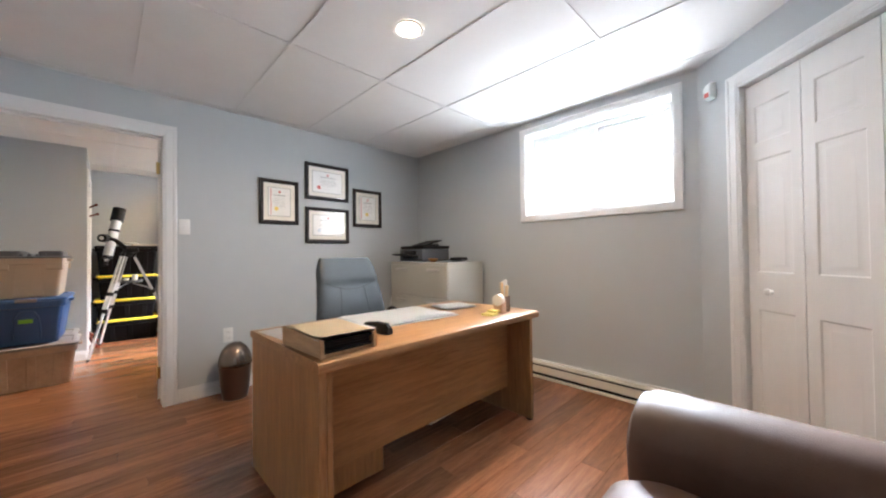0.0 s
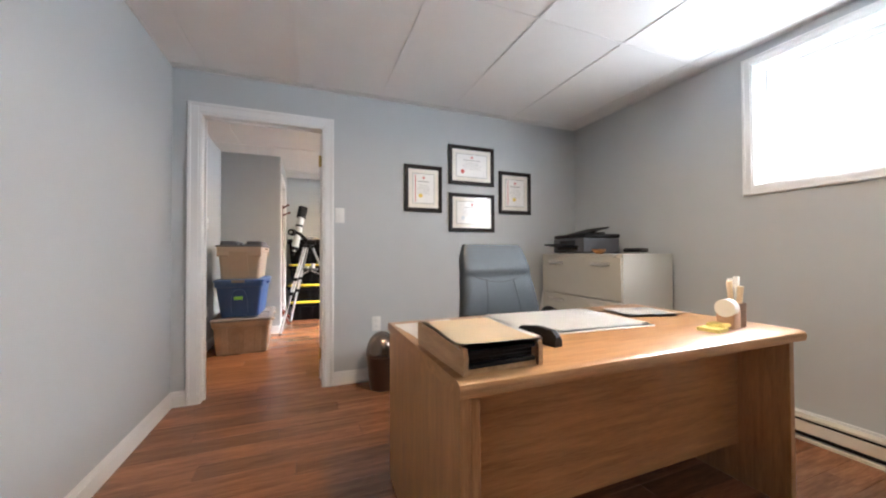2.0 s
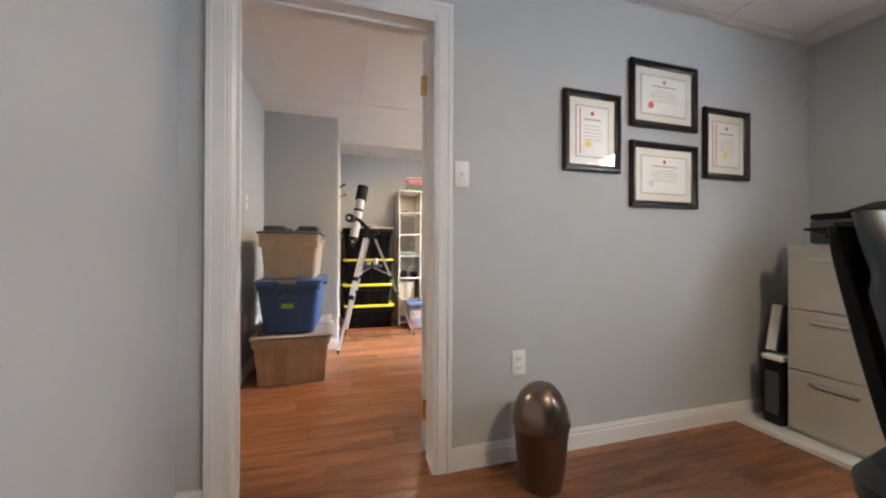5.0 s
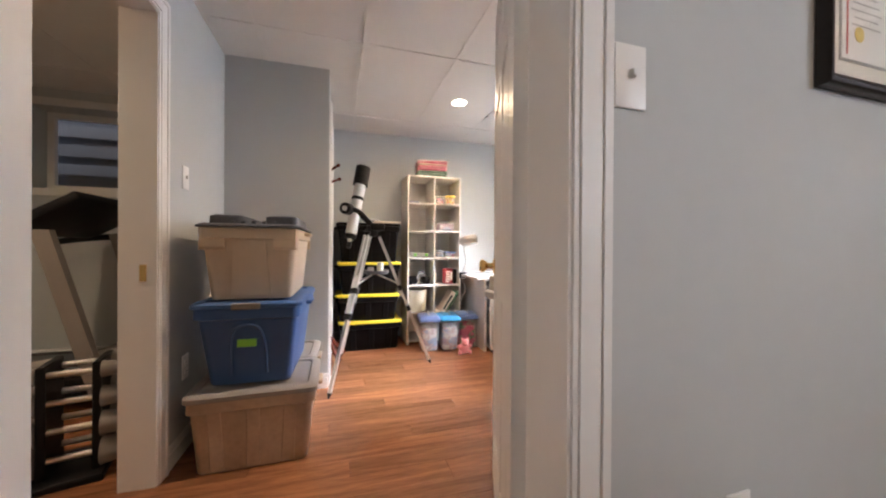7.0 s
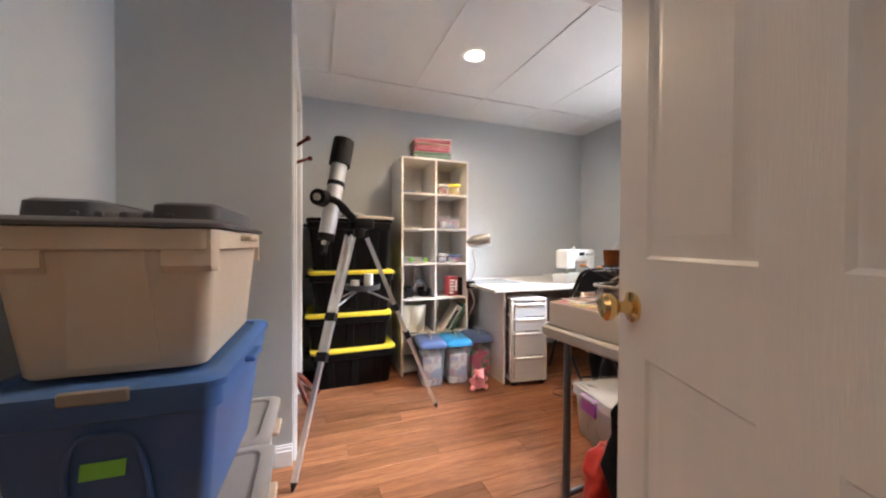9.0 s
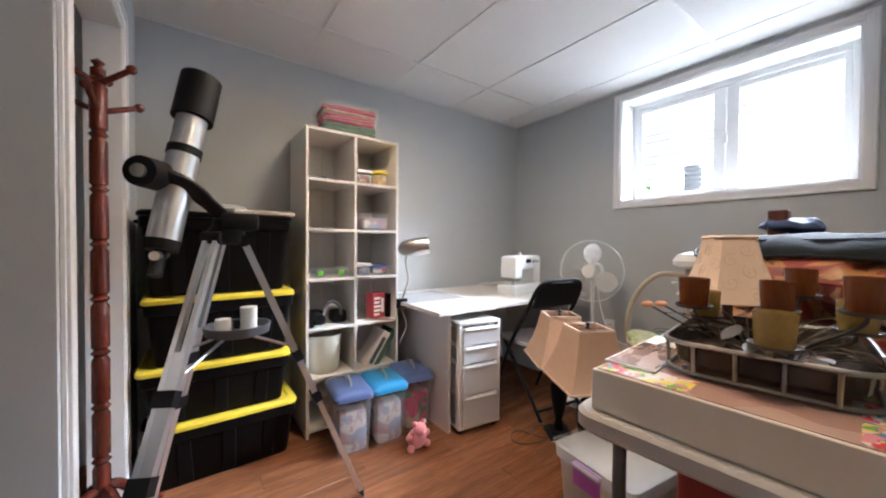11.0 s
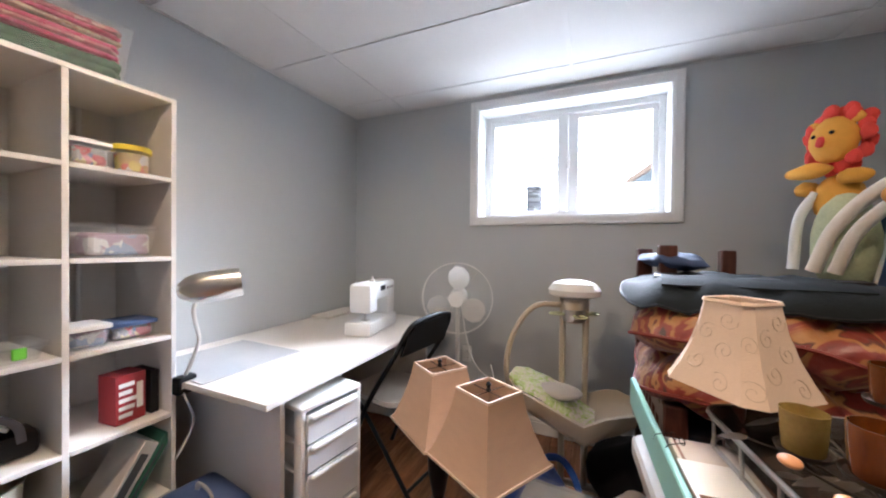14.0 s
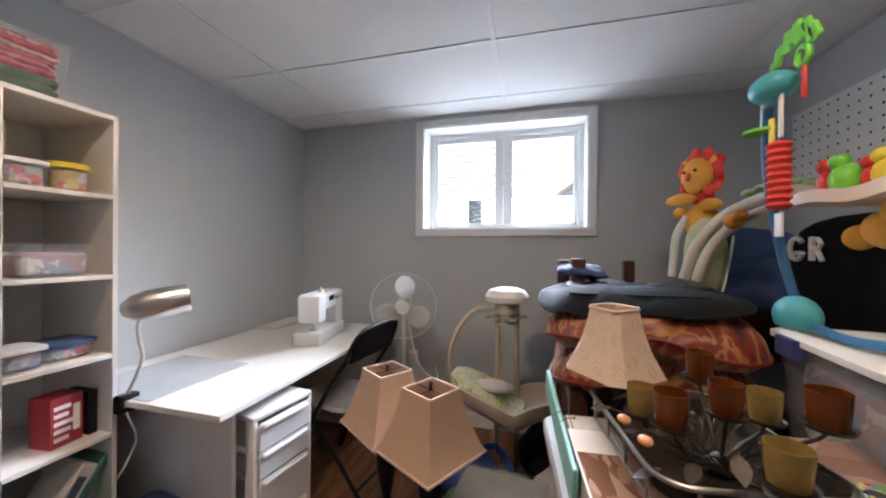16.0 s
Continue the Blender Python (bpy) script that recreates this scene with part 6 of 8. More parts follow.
for sy in (-0.055, 0.055):
    part("upright", cyl(bmesh.new(), (0.08, sy, 0.02), (0.08, sy, 0.99), 0.015), TAUPE, bs)
for sy in (-0.26, 0.28):
    part("floor_rail", tube(bmesh.new(), smooth([(0.30, sy, 0.015), (0.06, sy * 0.9, 0.02), (-0.25, sy, 0.015)]), 0.016, 10), TAUPE, bs)
part("rear_rail", cyl(bmesh.new(), (0.08, -0.25, 0.03), (0.08, 0.27, 0.03), 0.016), TAUPE, bs)
st_ = bmesh.new()
loft(st_, [[(-0.06 + w * math.sin(a) * 0.17, yy + 0.0 * w, zz - 0.13 * w * max(0, math.cos(a)) ** 0.7) for a in [math.pi * (k / 9 - 0.5) * 1.0 for k in range(10)]] + [(-0.06 + w * math.sin(a) * 0.155, yy, zz - 0.115 * w * max(0, math.cos(a)) ** 0.7 + 0.004) for a in [math.pi * (0.5 - k / 9) for k in range(10)]] for yy, zz, w in ((0.28, 0.60, 0.5), (0.24, 0.585, 0.9), (0.12, 0.545, 1.0), (0.0, 0.50, 1.05), (-0.06, 0.485, 1.1), (-0.14, 0.525, 1.0), (-0.20, 0.54, 0.9), (-0.26, 0.535, 0.6))])
part("seat_shell", st_, TAUPE, bs)
pdn = bmesh.new()
loft(pdn, [[(-0.06 + w * 0.12 * math.cos(a), yy, zz + 0.02 * math.sin(a)) for a in [2 * math.pi * k / 14 for k in range(14)]] for yy, zz, w in ((0.275, 0.605, 0.7), (0.22, 0.585, 1.25), (0.12, 0.55, 1.3), (0.02, 0.495, 1.2), (-0.05, 0.455, 1.0), (-0.10, 0.445, 0.7))])
for v in pdn.verts:
    v.co += 0.012 * noise.noise_vector(v.co * 22)
part("seat_pad", pdn, patches("swing_print", [(0.42, 0.50, 0.20), (0.60, 0.56, 0.46), (0.30, 0.40, 0.10), (0.55, 0.50, 0.42), (0.50, 0.56, 0.30)], 38, 0.9), bs, "lime patterned seat pad")
hp = ball(bmesh.new(), (-0.07, 0.06, 0.55), 0.08, 0.9, 1.4, 0.42)
part("head_cushion", hp, mat("cream_plush", (0.50, 0.47, 0.44), 0.95, bump=0.4), bs)

# ---- floor clutter by the window ----
ct = tote("clear_tote", "clear plastic tote of toys with a milky lid", pose(1.50, 5.235, 0, 0, 0, -8), 0.56, 0.36, 0.30, CLEARW, CLEAR, 0.88, 0.02, ribs=False, fill=TOYS)
part("latch", boxes((-0.30, -0.06, 0.18, -0.285, 0.06, 0.27), bevel=0.006), mat("purple_plastic", (0.30, 0.08, 0.42), 0.4), ct, "purple side latch")
bagb = thing("blue_bag", "blue and green nylon bag slumped on the floor", "bag", pose(1.93, 5.40, 0, 0, 0, 25))
bm = ball(bmesh.new(), (0, 0, 0.13), 0.17, 1.2, 0.9, 0.78, 20)
for v in bm.verts:
    v.co += 0.035 * noise.noise_vector(v.co * 9)
    v.co.z = max(v.co.z, 0.002)
part("sack", bm, mat("blue_nylon", (0.03, 0.07, 0.30), 0.6, var=0.2, bump=0.4), bagb)
gb = ball(bmesh.new(), (-0.14, 0.06, 0.10), 0.085, 0.8, 1.1, 1.0)
part("green_panel", gb, mat("green_nylon", (0.10, 0.40, 0.06), 0.6, var=0.2), bagb)
part("strap", tube(bmesh.new(), smooth([(-0.1, -0.16, 0.02), (0.02, -0.24, 0.10), (0.16, -0.20, 0.17), (0.22, -0.05, 0.12)]), 0.016, 8, 0.3), mat("blue_webbing", (0.02, 0.08, 0.35), 0.7), bagb)
blk = thing("black_bag", "dark cloth bag lying on the floor", "bag", pose(2.22, 4.95, 0))
bm = ball(bmesh.new(), (0, 0, 0.14), 0.20, 1.3, 1.1, 0.75, 20)
for v in bm.verts:
    v.co += 0.05 * noise.noise_vector(v.co * 7)
    v.co.z = max(v.co.z, 0.002)
part("sack", bm, BLKN, blk)
fur = thing("plush_bundle", "cream fleece bundle on the floor", "blanket", pose(1.79, 4.96, 0))
bm = ball(bmesh.new(), (0, 0, 0.15), 0.16, 0.9, 0.8, 1.0, 20)
for v in bm.verts:
    v.co += 0.03 * noise.noise_vector(v.co * 12)
    v.co.z = max(v.co.z, 0.002)
part("fleece", bm, mat("cream_fleece", (0.62, 0.56, 0.52), 0.95, bump=0.8, bscale=120), fur)

# ---- folding table and what stands on it ----
TX0, TX1, TY0, TY1, TZ = 0.69, 1.38, 3.85, 5.005, 0.755
ft = thing("folding_table", "grey plastic folding table with steel legs", "table", pose(0.69, 5.005, 0, 0, 0, 4) @ pose(-0.69, -5.005, 0))
bm = bmesh.new()
loft(bm, [ring(TX1 - TX0 - 0.02, TY1 - TY0 - 0.02, 0.05, TZ - 0.045, (TX0 + TX1) / 2, (TY0 + TY1) / 2), ring(TX1 - TX0, TY1 - TY0, 0.05, TZ - 0.035, (TX0 + TX1) / 2, (TY0 + TY1) / 2), ring(TX1 - TX0, TY1 - TY0, 0.05, TZ - 0.008, (TX0 + TX1) / 2, (TY0 + TY1) / 2), ring(TX1 - TX0 - 0.014, TY1 - TY0 - 0.014, 0.05, TZ, (TX0 + TX1) / 2, (TY0 + TY1) / 2)])
part("tabletop", bm, mat("grey_table_plastic", (0.42, 0.40, 0.38), 0.4, var=0.04), ft)
for lx in (TX0 + 0.09, TX1 - 0.08):
    for ly in (TY0 + 0.10, TY1 - 0.07):
        part("leg", cyl(bmesh.new(), (lx, ly, 0), (lx, ly, TZ - 0.045), 0.014), GREYP, ft)
for ly in (TY0 + 0.10, TY1 - 0.07):
    part("crossbar", cyl(bmesh.new(), (TX0 + 0.09, ly, 0.10), (TX1 - 0.08, ly, 0.10), 0.010), GREYP, ft)

BOXH = 0.086
gbx = thing("board_game_box", "large flat white box with a glossy printed top", "box", pose(0.722, 4.972, TZ + 0.001, 0, 0, 3))
part("carton", boxes((0.0, -0.66, 0, 0.47, 0.0, BOXH), bevel=0.002), mat("white_carton", (0.66, 0.60, 0.52), 0.5, var=0.04), gbx)
part("printed_top", boxes((0.006, -0.654, BOXH + 0.0005, 0.464, -0.006, BOXH + 0.002)), patches("glossy_print", [(0.42, 0.27, 0.22), (0.52, 0.38, 0.32), (0.34, 0.20, 0.16), (0.46, 0.33, 0.28), (0.38, 0.24, 0.20)], 7, 0.12), gbx)
part("white_band", boxes((0.30, -0.11, BOXH + 0.0022, 0.462, -0.010, BOXH + 0.0030)), mat("white_gloss_card", (0.70, 0.64, 0.58), 0.15, var=0.04), gbx, "white glossy corner")
BRIGHT = patches("bright_print", [(0.62, 0.08, 0.10), (0.75, 0.62, 0.12), (0.14, 0.30, 0.52), (0.72, 0.66, 0.58), (0.22, 0.42, 0.14), (0.66, 0.30, 0.34)], 30, 0.15)
part("picture", boxes((0.010, -0.17, BOXH + 0.0022, 0.085, -0.012, BOXH + 0.0030)), BRIGHT, gbx, "bright coloured picture print")
part("picture", boxes((0.010, -0.648, BOXH + 0.0022, 0.30, -0.37, BOXH + 0.0030)), BRIGHT, gbx, "bright coloured picture print")
bro = thing("photo_brochure", "glossy brown photo brochure beside the tray", "brochure", pose(0.945, 4.937, TZ + 0.001 + BOXH + 0.0032, 0, 0, 4))
part("page", boxes((-0.16, -0.052, 0, 0.16, 0.052, 0.004), bevel=0.001), PAPER, bro)
part("photo", boxes((-0.155, -0.047, 0.0042, 0.06, 0.047, 0.0048)), patches("brown_photo", [(0.20, 0.10, 0.06), (0.34, 0.20, 0.13), (0.46, 0.30, 0.22), (0.24, 0.13, 0.09)], 16, 0.12, 1.0, (0.6, 2.0, 1)), bro)
gl = thing("reading_glasses", "small black spectacles on the box", "glasses", pose(1.165, 4.985, TZ + 0.0925, 0, 0, 30) @ Matrix.Diagonal((0.42, 0.42, 0.42, 1)))
g = bmesh.new()
for s in (-1, 1):
    tube(g, [(s * 0.025 + 0.018 * math.cos(a), 0, 0.018 + 0.015 * math.sin(a)) for a in [2 * math.pi * k / 14 for k in range(15)]], 0.002, 6)
    tube(g, [(s * 0.043, 0, 0.022), (s * 0.045, 0.08, 0.02), (s * 0.04, 0.10, 0.004)], 0.002, 6)
part("spectacles", g, BLACKP, gl)

TRZ = TZ + 0.001 + BOXH + 0.0035
TR = thing("serving_tray", "dark glass tray in a silver wire frame", "tray", pose(1.045, 4.755, TRZ, 0, 0, 8))
tw, td = 0.39, 0.295
pan = bmesh.new()
loft(pan, [ring(tw - 0.05, td - 0.05, 0.05, 0.012), ring(tw - 0.022, td - 0.022, 0.055, 0.022), ring(tw - 0.012, td - 0.012, 0.055, 0.055), ring(tw + 0.006, td + 0.006, 0.055, 0.066), ring(tw + 0.006, td + 0.006, 0.055, 0.070), ring(tw - 0.018, td - 0.018, 0.055, 0.058), ring(tw - 0.03, td - 0.03, 0.05, 0.026), ring(tw - 0.06, td - 0.06, 0.05, 0.019)])
part("pan", pan, mat("smoked_glass", (0.045, 0.040, 0.036), 0.12, alpha=0.86), TR)


def wire_loop(zz, grow, r):
    pts = [Vector(p) for p in ring(tw + grow, td + grow, 0.055, zz)]
    return tube(bmesh.new(), pts + [pts[0]], r, 8)


part("frame_wire", wire_loop(0.006, 0.004, 0.0045), TRAYW, TR)
part("frame_wire", wire_loop(0.066, 0.016, 0.0050), TRAYW, TR)
for sx in (-1, 1):
    for k in (-0.5, -0.17, 0.17, 0.5):
        for x, y in ((sx * (tw / 2 + 0.006), k * (td - 0.10)), (k * (tw - 0.10), sx * (td / 2 + 0.006))):
            part("post", cyl(bmesh.new(), (x * 0.985, y * 0.985, 0.004), (x, y, 0.068), 0.0035, n=8), TRAYW, TR)
for sx in (-1, 1):
    for sy in (-1, 1):
        part("foot", cyl(bmesh.new(), (sx * (tw / 2 - 0.03), sy * (td / 2 - 0.03), 0), (sx * (tw / 2 - 0.03), sy * (td / 2 - 0.03), 0.012), 0.006, n=10), TRAYW, TR)
for sx in (-1, 1):
    hp_ = smooth([(sx * 0.06, -td / 2 - 0.006, 0.05), (sx * 0.045, -td / 2 - 0.012, 0.036), (0, -td / 2 - 0.014, 0.032)])
    part("handle_wire", tube(bmesh.new(), hp_, 0.003, 6), TRAYW, TR)

cc = thing("candle_centrepiece", "bronze wire vine centrepiece with seven glass candle cups", "candle holder")
HX, HY, Z0 = 0.985, 4.73, TRZ + 0.028
cups = ((0.896, 4.844, 0.980, 0, 0.031), (0.972, 4.726, 0.980, 0, 0.031), (0.916, 4.608, 1.000, 0, 0.032), (0.839, 4.706, 0.936, 1, 0.033), (1.042, 4.627, 0.948, 1, 0.031), (1.113, 4.713, 1.000, 0, 0.030), (1.020, 4.858, 0.942, 1, 0.030))
rnd = random.Random(4)
part("hub", lathe(bmesh.new(), [(0.001, -0.006), (0.030, -0.006), (0.034, 0.0), (0.020, 0.008), (0.012, 0.020), (0.001, 0.024)], 18, (HX, HY, Z0)), BRONZEW, cc)
for k, (cx, cy, cz, kind, r) in enumerate(cups):
    r *= 0.92
    c = part("cup", lathe(bmesh.new(), [(0.001, 0.0005), (r * 0.84, 0.0005), (r * 0.90, 0.004), (r * 0.96, 0.032), (r, 0.060), (r * 0.95, 0.060), (r * 0.91, 0.032), (r * 0.84, 0.009), (0.001, 0.008)], 28, (cx, cy, cz)), OLIVE if kind else AMBER, cc, "olive gold glass cup" if kind else "amber brown glass cup")
    part("candle", lathe(bmesh.new(), [(r * 0.76, 0.010), (r * 0.76, 0.026), (0.003, 0.027), (0.001, 0.036)], 18, (cx, cy, cz)), WAX, c, "small burnt candle")
    part("saucer", lathe(bmesh.new(), [(0.001, -0.0035), (r * 1.10, -0.003), (r * 1.22, 0.004), (r * 1.18, 0.004), (r * 1.05, 0.0), (0.001, 0.0)], 20, (cx, cy, cz)), BRONZEW, cc)
    mid = Vector((cx * 0.45 + HX * 0.55, cy * 0.45 + HY * 0.55, Z0 + 0.012 + 0.02 * (k % 3)))
    part("stem", tube(bmesh.new(), smooth([(cx, cy, cz - 0.003), (cx * 0.92 + HX * 0.08, cy * 0.92 + HY * 0.08, cz - 0.025), mid, (HX, HY, Z0)]), 0.0034, 6), BRONZEW, cc)
for k in range(24):
    a = 2 * math.pi * k / 24 + rnd.uniform(-0.1, 0.1)
    rr = rnd.uniform(0.08, 0.20)
    p = Vector((HX + 0.02 + 0.85 * rr * math.cos(a), HY + rr * math.sin(a), rnd.uniform(Z0 + 0.02, Z0 + 0.085)))
    q = Vector((HX + 0.25 * rr * math.cos(a + 0.7), HY + 0.25 * rr * math.sin(a + 0.7), Z0 + 0.004))
    part("vine", tube(bmesh.new(), smooth([q, (p + q) / 2 + Vector((0, 0, 0.022)), p]), 0.0015, 5), BRONZEW, cc)
    lf = bmesh.new()
    d = Vector((math.cos(a + rnd.uniform(-0.8, 0.8)), math.sin(a), rnd.uniform(-0.35, 0.15))).normalized()
    s = d.cross(Vector((0, 0, 1))).normalized()
    ln, wd_ = rnd.uniform(0.036, 0.056), rnd.uniform(0.010, 0.015)
    loft(lf, [[p + d * t * ln + s * w * wd_ + Vector((0, 0, 0.004 - 0.006 * t)), p + d * t * ln + Vector((0, 0, 0.0012 - 0.004 * t * t)), p + d * t * ln - s * w * wd_ + Vector((0, 0, 0.004 - 0.006 * t)), p + d * t * ln - Vector((0, 0, 0.0008 + 0.004 * t * t))] for t, w in ((0, 0.1), (0.2, 0.75), (0.45, 1.0), (0.75, 0.7), (1.0, 0.06))])
    part("leaf", lf, PEWTER if k % 3 == 0 else BRONZEW, cc)
for x, y, zz in ((0.823, 4.905, 0.982), (0.915, 4.915, 0.972)):
    pe = ball(bmesh.new(), (x, y, zz), 0.012, 1.25, 1.0, 0.55)
    part("bud", pe, mat("peach_bud", (0.70, 0.34, 0.15), 0.4), cc, "peach glass bud")
    part("bud_wire", tube(bmesh.new(), smooth([(x, y, zz), (x * 0.6 + HX * 0.4, y * 0.6 + HY * 0.4, 0.93), (HX, HY, Z0)]), 0.002, 5), BRONZEW, cc)

ws = thing("table_lamp", "small table lamp with a cream scroll-patterned shade", "lamp", pose(1.225, 4.87, TZ, 0, 0, 38))
SB = 0.205
rows = [(0.100, SB), (0.089, SB + 0.024), (0.072, SB + 0.066), (0.058, SB + 0.115), (0.048, SB + 0.175)]
sb = bmesh.new()
oct_ = [(1, 0.72), (0.72, 1), (-0.72, 1), (-1, 0.72), (-1, -0.72), (-0.72, -1), (0.72, -1), (1, -0.72)]
loft(sb, [[(r * x, r * y, zz) for x, y in oct_] for r, zz in rows + [(r - 0.003, zz) for r, zz in rows[::-1]]], closed=True)
shd = part("shade", sb, SHADEW, ws)
sc = bmesh.new()


def shade_radius(v):
    for (ra, za), (rb, zb) in zip(rows, rows[1:]):
        if v <= zb:
            return ra + (rb - ra) * (v - za) / (zb - za)
    return rows[-1][0]


rnd = random.Random(12)
for f in range(8):
    x0, y0 = oct_[f]
    x1, y1 = oct_[(f + 1) % 8]
    wide = f % 2 == 1
    for k in range(5 if wide else 2):
        u0 = (0.26 if k % 2 else 0.70) if wide else 0.5
        zz0, turn_ = SB + 0.024 + (0.029 if wide else 0.075) * k, rnd.choice((-1, 1))
        pts = []
        for q in range(20):
            a = turn_ * (q * 0.45 + k)
            rad = 0.003 + 0.00085 * q
            u = min(0.98, max(0.02, u0 + rad * math.cos(a) / (1.45 * shade_radius(zz0) if wide else 0.03)))
            v = min(SB + 0.168, max(SB + 0.004, zz0 + rad * math.sin(a)))
            r = shade_radius(v) + 0.0004
            pts.append((r * (x0 + (x1 - x0) * u), r * (y0 + (y1 - y0) * u), v))
        tube(sc, pts, 0.0007, 4)
scp = part("scroll_pattern", sc, mat("tan_stitch", (0.56, 0.42, 0.30), 0.8), shd)
scp["kind"] = "stuff"
part("trim_band", loft(bmesh.new(), [[(r * x, r * y, SB + zz) for x, y in oct_] for r, zz in ((0.0495, 0.169), (0.052, 0.172), (0.0495, 0.178), (0.046, 0.176))], closed=True), SHADEW, shd)
part("stand", lathe(bmesh.new(), [(0.05, 0), (0.05, 0.015), (0.02, 0.03), (0.025, 0.09), (0.012, 0.13), (0.012, 0.31), (0.05, 0.312), (0.05, 0.316), (0.001, 0.317)], 20), CRIBW, ws)

mb = thing("mint_box", "flat mint green box along the table edge", "box", pose(0.95, 4.990, TZ + 0.001, 0, 0, 3))
part("carton", boxes((0, 0, 0, 0.60, 0.014, BOXH - 0.003), bevel=0.003), MINT, mb)

# crib that holds the soft things
cr = thing("crib", "dark wooden crib heaped with bedding", "crib")
for x, y, hh in ((1.50, 4.93, 0.80), (2.15, 4.93, 1.235), (1.90, 4.885, 1.25), (1.50, 3.80, 0.80), (2.42, 3.80, 1.235), (2.42, 4.55, 1.23)):
    part("post", boxes((x - 0.03, y - 0.03, 0, x + 0.03, y + 0.03, hh), bevel=0.005), CRIBW, cr)
part("rail", boxes((1.50, 4.91, 0.70, 2.15, 4.95, 0.76), bevel=0.004), CRIBW, cr)
part("rail", boxes((1.50, 4.91, 0.16, 2.15, 4.95, 0.22), bevel=0.004), CRIBW, cr)
part("headboard", boxes((2.40, 3.80, 0.40, 2.44, 4.55, 1.08), bevel=0.006), CRIBW, cr)
for k in range(7):
    part("slat", boxes((1.56 + 0.08 * k, 4.92, 0.22, 1.59 + 0.08 * k, 4.94, 0.70), bevel=0.002), CRIBW, cr)
part("mattress", boxes((1.50, 3.82, 0.30, 2.39, 4.90, 0.72), bevel=0.03, seg=2), mat("dark_mattress_cover", (0.035, 0.030, 0.035), 0.9), cr)


def pillow(name, label, m, w, d, h, material, seed, wrinkle=0.02, category="comforter", sq=0.45):
    t = thing(name, label, category, m)
    bm = bmesh.new()
    bmesh.ops.create_uvsphere(bm, u_segments=64, v_segments=32, radius=1.0)
    for v in bm.verts:
        x, y, zz = v.co
        v.co = Vector((w / 2 * math.copysign(abs(x) ** sq, x), d / 2 * math.copysign(abs(y) ** sq, y), h / 2 * math.copysign(abs(zz) ** 0.8, zz) + h / 2))
        f = Vector((v.co.x * 5, v.co.y * 5, v.co.z * 16))
        v.co += wrinkle * noise.noise_vector(v.co * 6 + Vector((seed, 0, 0))) + 0.8 * wrinkle * noise.noise_vector(f + Vector((0, seed, 0))) + 0.35 * wrinkle * noise.noise_vector(v.co * 26)
    part("cover", bm, material, t)
    return t


def cushion(label, m, w, d, h, seed):
    """Stuffed satin cushion with pinched corners, piping round its rim and creases that run in from it."""
    t = thing("satin_cushion", label, "cushion", m, "cushions piled on the crib")

    def outline(a, k):
        c, s = math.cos(a), math.sin(a)
        e = 1.0 / (abs(c) ** 5 + abs(s) ** 5) ** 0.2
        pinch = 1 - 0.07 * math.cos(2 * a) ** 2
        return Vector((w / 2 * c * e * pinch * k, d / 2 * s * e * pinch * k, 0))

    def rim(a):
        return 0.018 * math.sin(3 * a + seed) + 0.010 * math.sin(7 * a + 2 * seed)

    bm = bmesh.new()
    N = 96
    loops = []
    for side in (-1, 1):
        for k in ((0.04, 0.2, 0.36, 0.5, 0.62, 0.72, 0.80, 0.87, 0.93, 0.97) if side < 0 else (1.0, 0.97, 0.93, 0.87, 0.80, 0.72, 0.62, 0.5, 0.36, 0.2, 0.04)):
            lp = []
            for i in range(N):
                a = 2 * math.pi * i / N
                p = outline(a, k)
                z = side * h / 2 * (1 - k ** 3.2) ** 0.62 + rim(a) * k
                crease = (1 - 2 * abs(noise.noise(Vector((math.cos(a) * 5 + seed, math.sin(a) * 5, side * 3 + k))))) * 0.034 * math.sin(math.pi * min(1, k)) ** 0.7
                fold = 0.030 * noise.noise(Vector((p.x * 7, p.y * 7, seed + side * 4))) + 0.012 * noise.noise(Vector((p.x * 19, p.y * 11, seed)))
                lp.append((p.x, p.y, z + h / 2 + (crease + fold) * (1 if k < 0.98 else 0)))
            loops.append(lp)
    loft(bm, loops)
    part("cover", bm, COMFORT, t)
    part("piping", tube(bmesh.new(), [outline(2 * math.pi * i / N, 1.0) + Vector((0, 0, h / 2 + rim(2 * math.pi * i / N))) for i in range(N + 1)], 0.006, 6), mat("dark_red_cord", (0.16, 0.02, 0.012), 0.6), t)


cushion("red and gold satin cushion at the bottom of a pile", pose(1.76, 4.68, 0.715, 0, 0, -6), 0.70, 0.66, 0.20, 1)
cushion("red and gold satin cushion with dark piping", pose(1.73, 4.67, 0.880, 0, 0, -12), 0.68, 0.68, 0.21, 5)
gbag = thing("garment_bag", "flat slate-black vinyl bag on the cushions", "bag", pose(1.79, 4.70, 1.084, 0, 1, -8))


def bag_point(a, k, top):
    c, q = math.cos(a), math.sin(a)
    e = 1.0 / (abs(c) ** 7 + abs(q) ** 7) ** (1 / 7)
    x, y = 0.335 * c * e * k, 0.335 * q * e * k
    droop = -0.050 * max(0.0, -x / 0.335) ** 4 - 0.018 * max(0.0, y / 0.335) ** 3
    wave = 0.012 * noise.noise(Vector((x * 8, y * 5, 2.0))) + 0.016 * (1 - 3 * abs(noise.noise(Vector((x * 3 + 3, y * 9, 7.0)))))
    z = 0.030 + (0.026 * (1 - k ** 4) + wave if top else -0.016 * (1 - k ** 4) + 0.4 * wave)
    return Vector((x, y, z + droop))


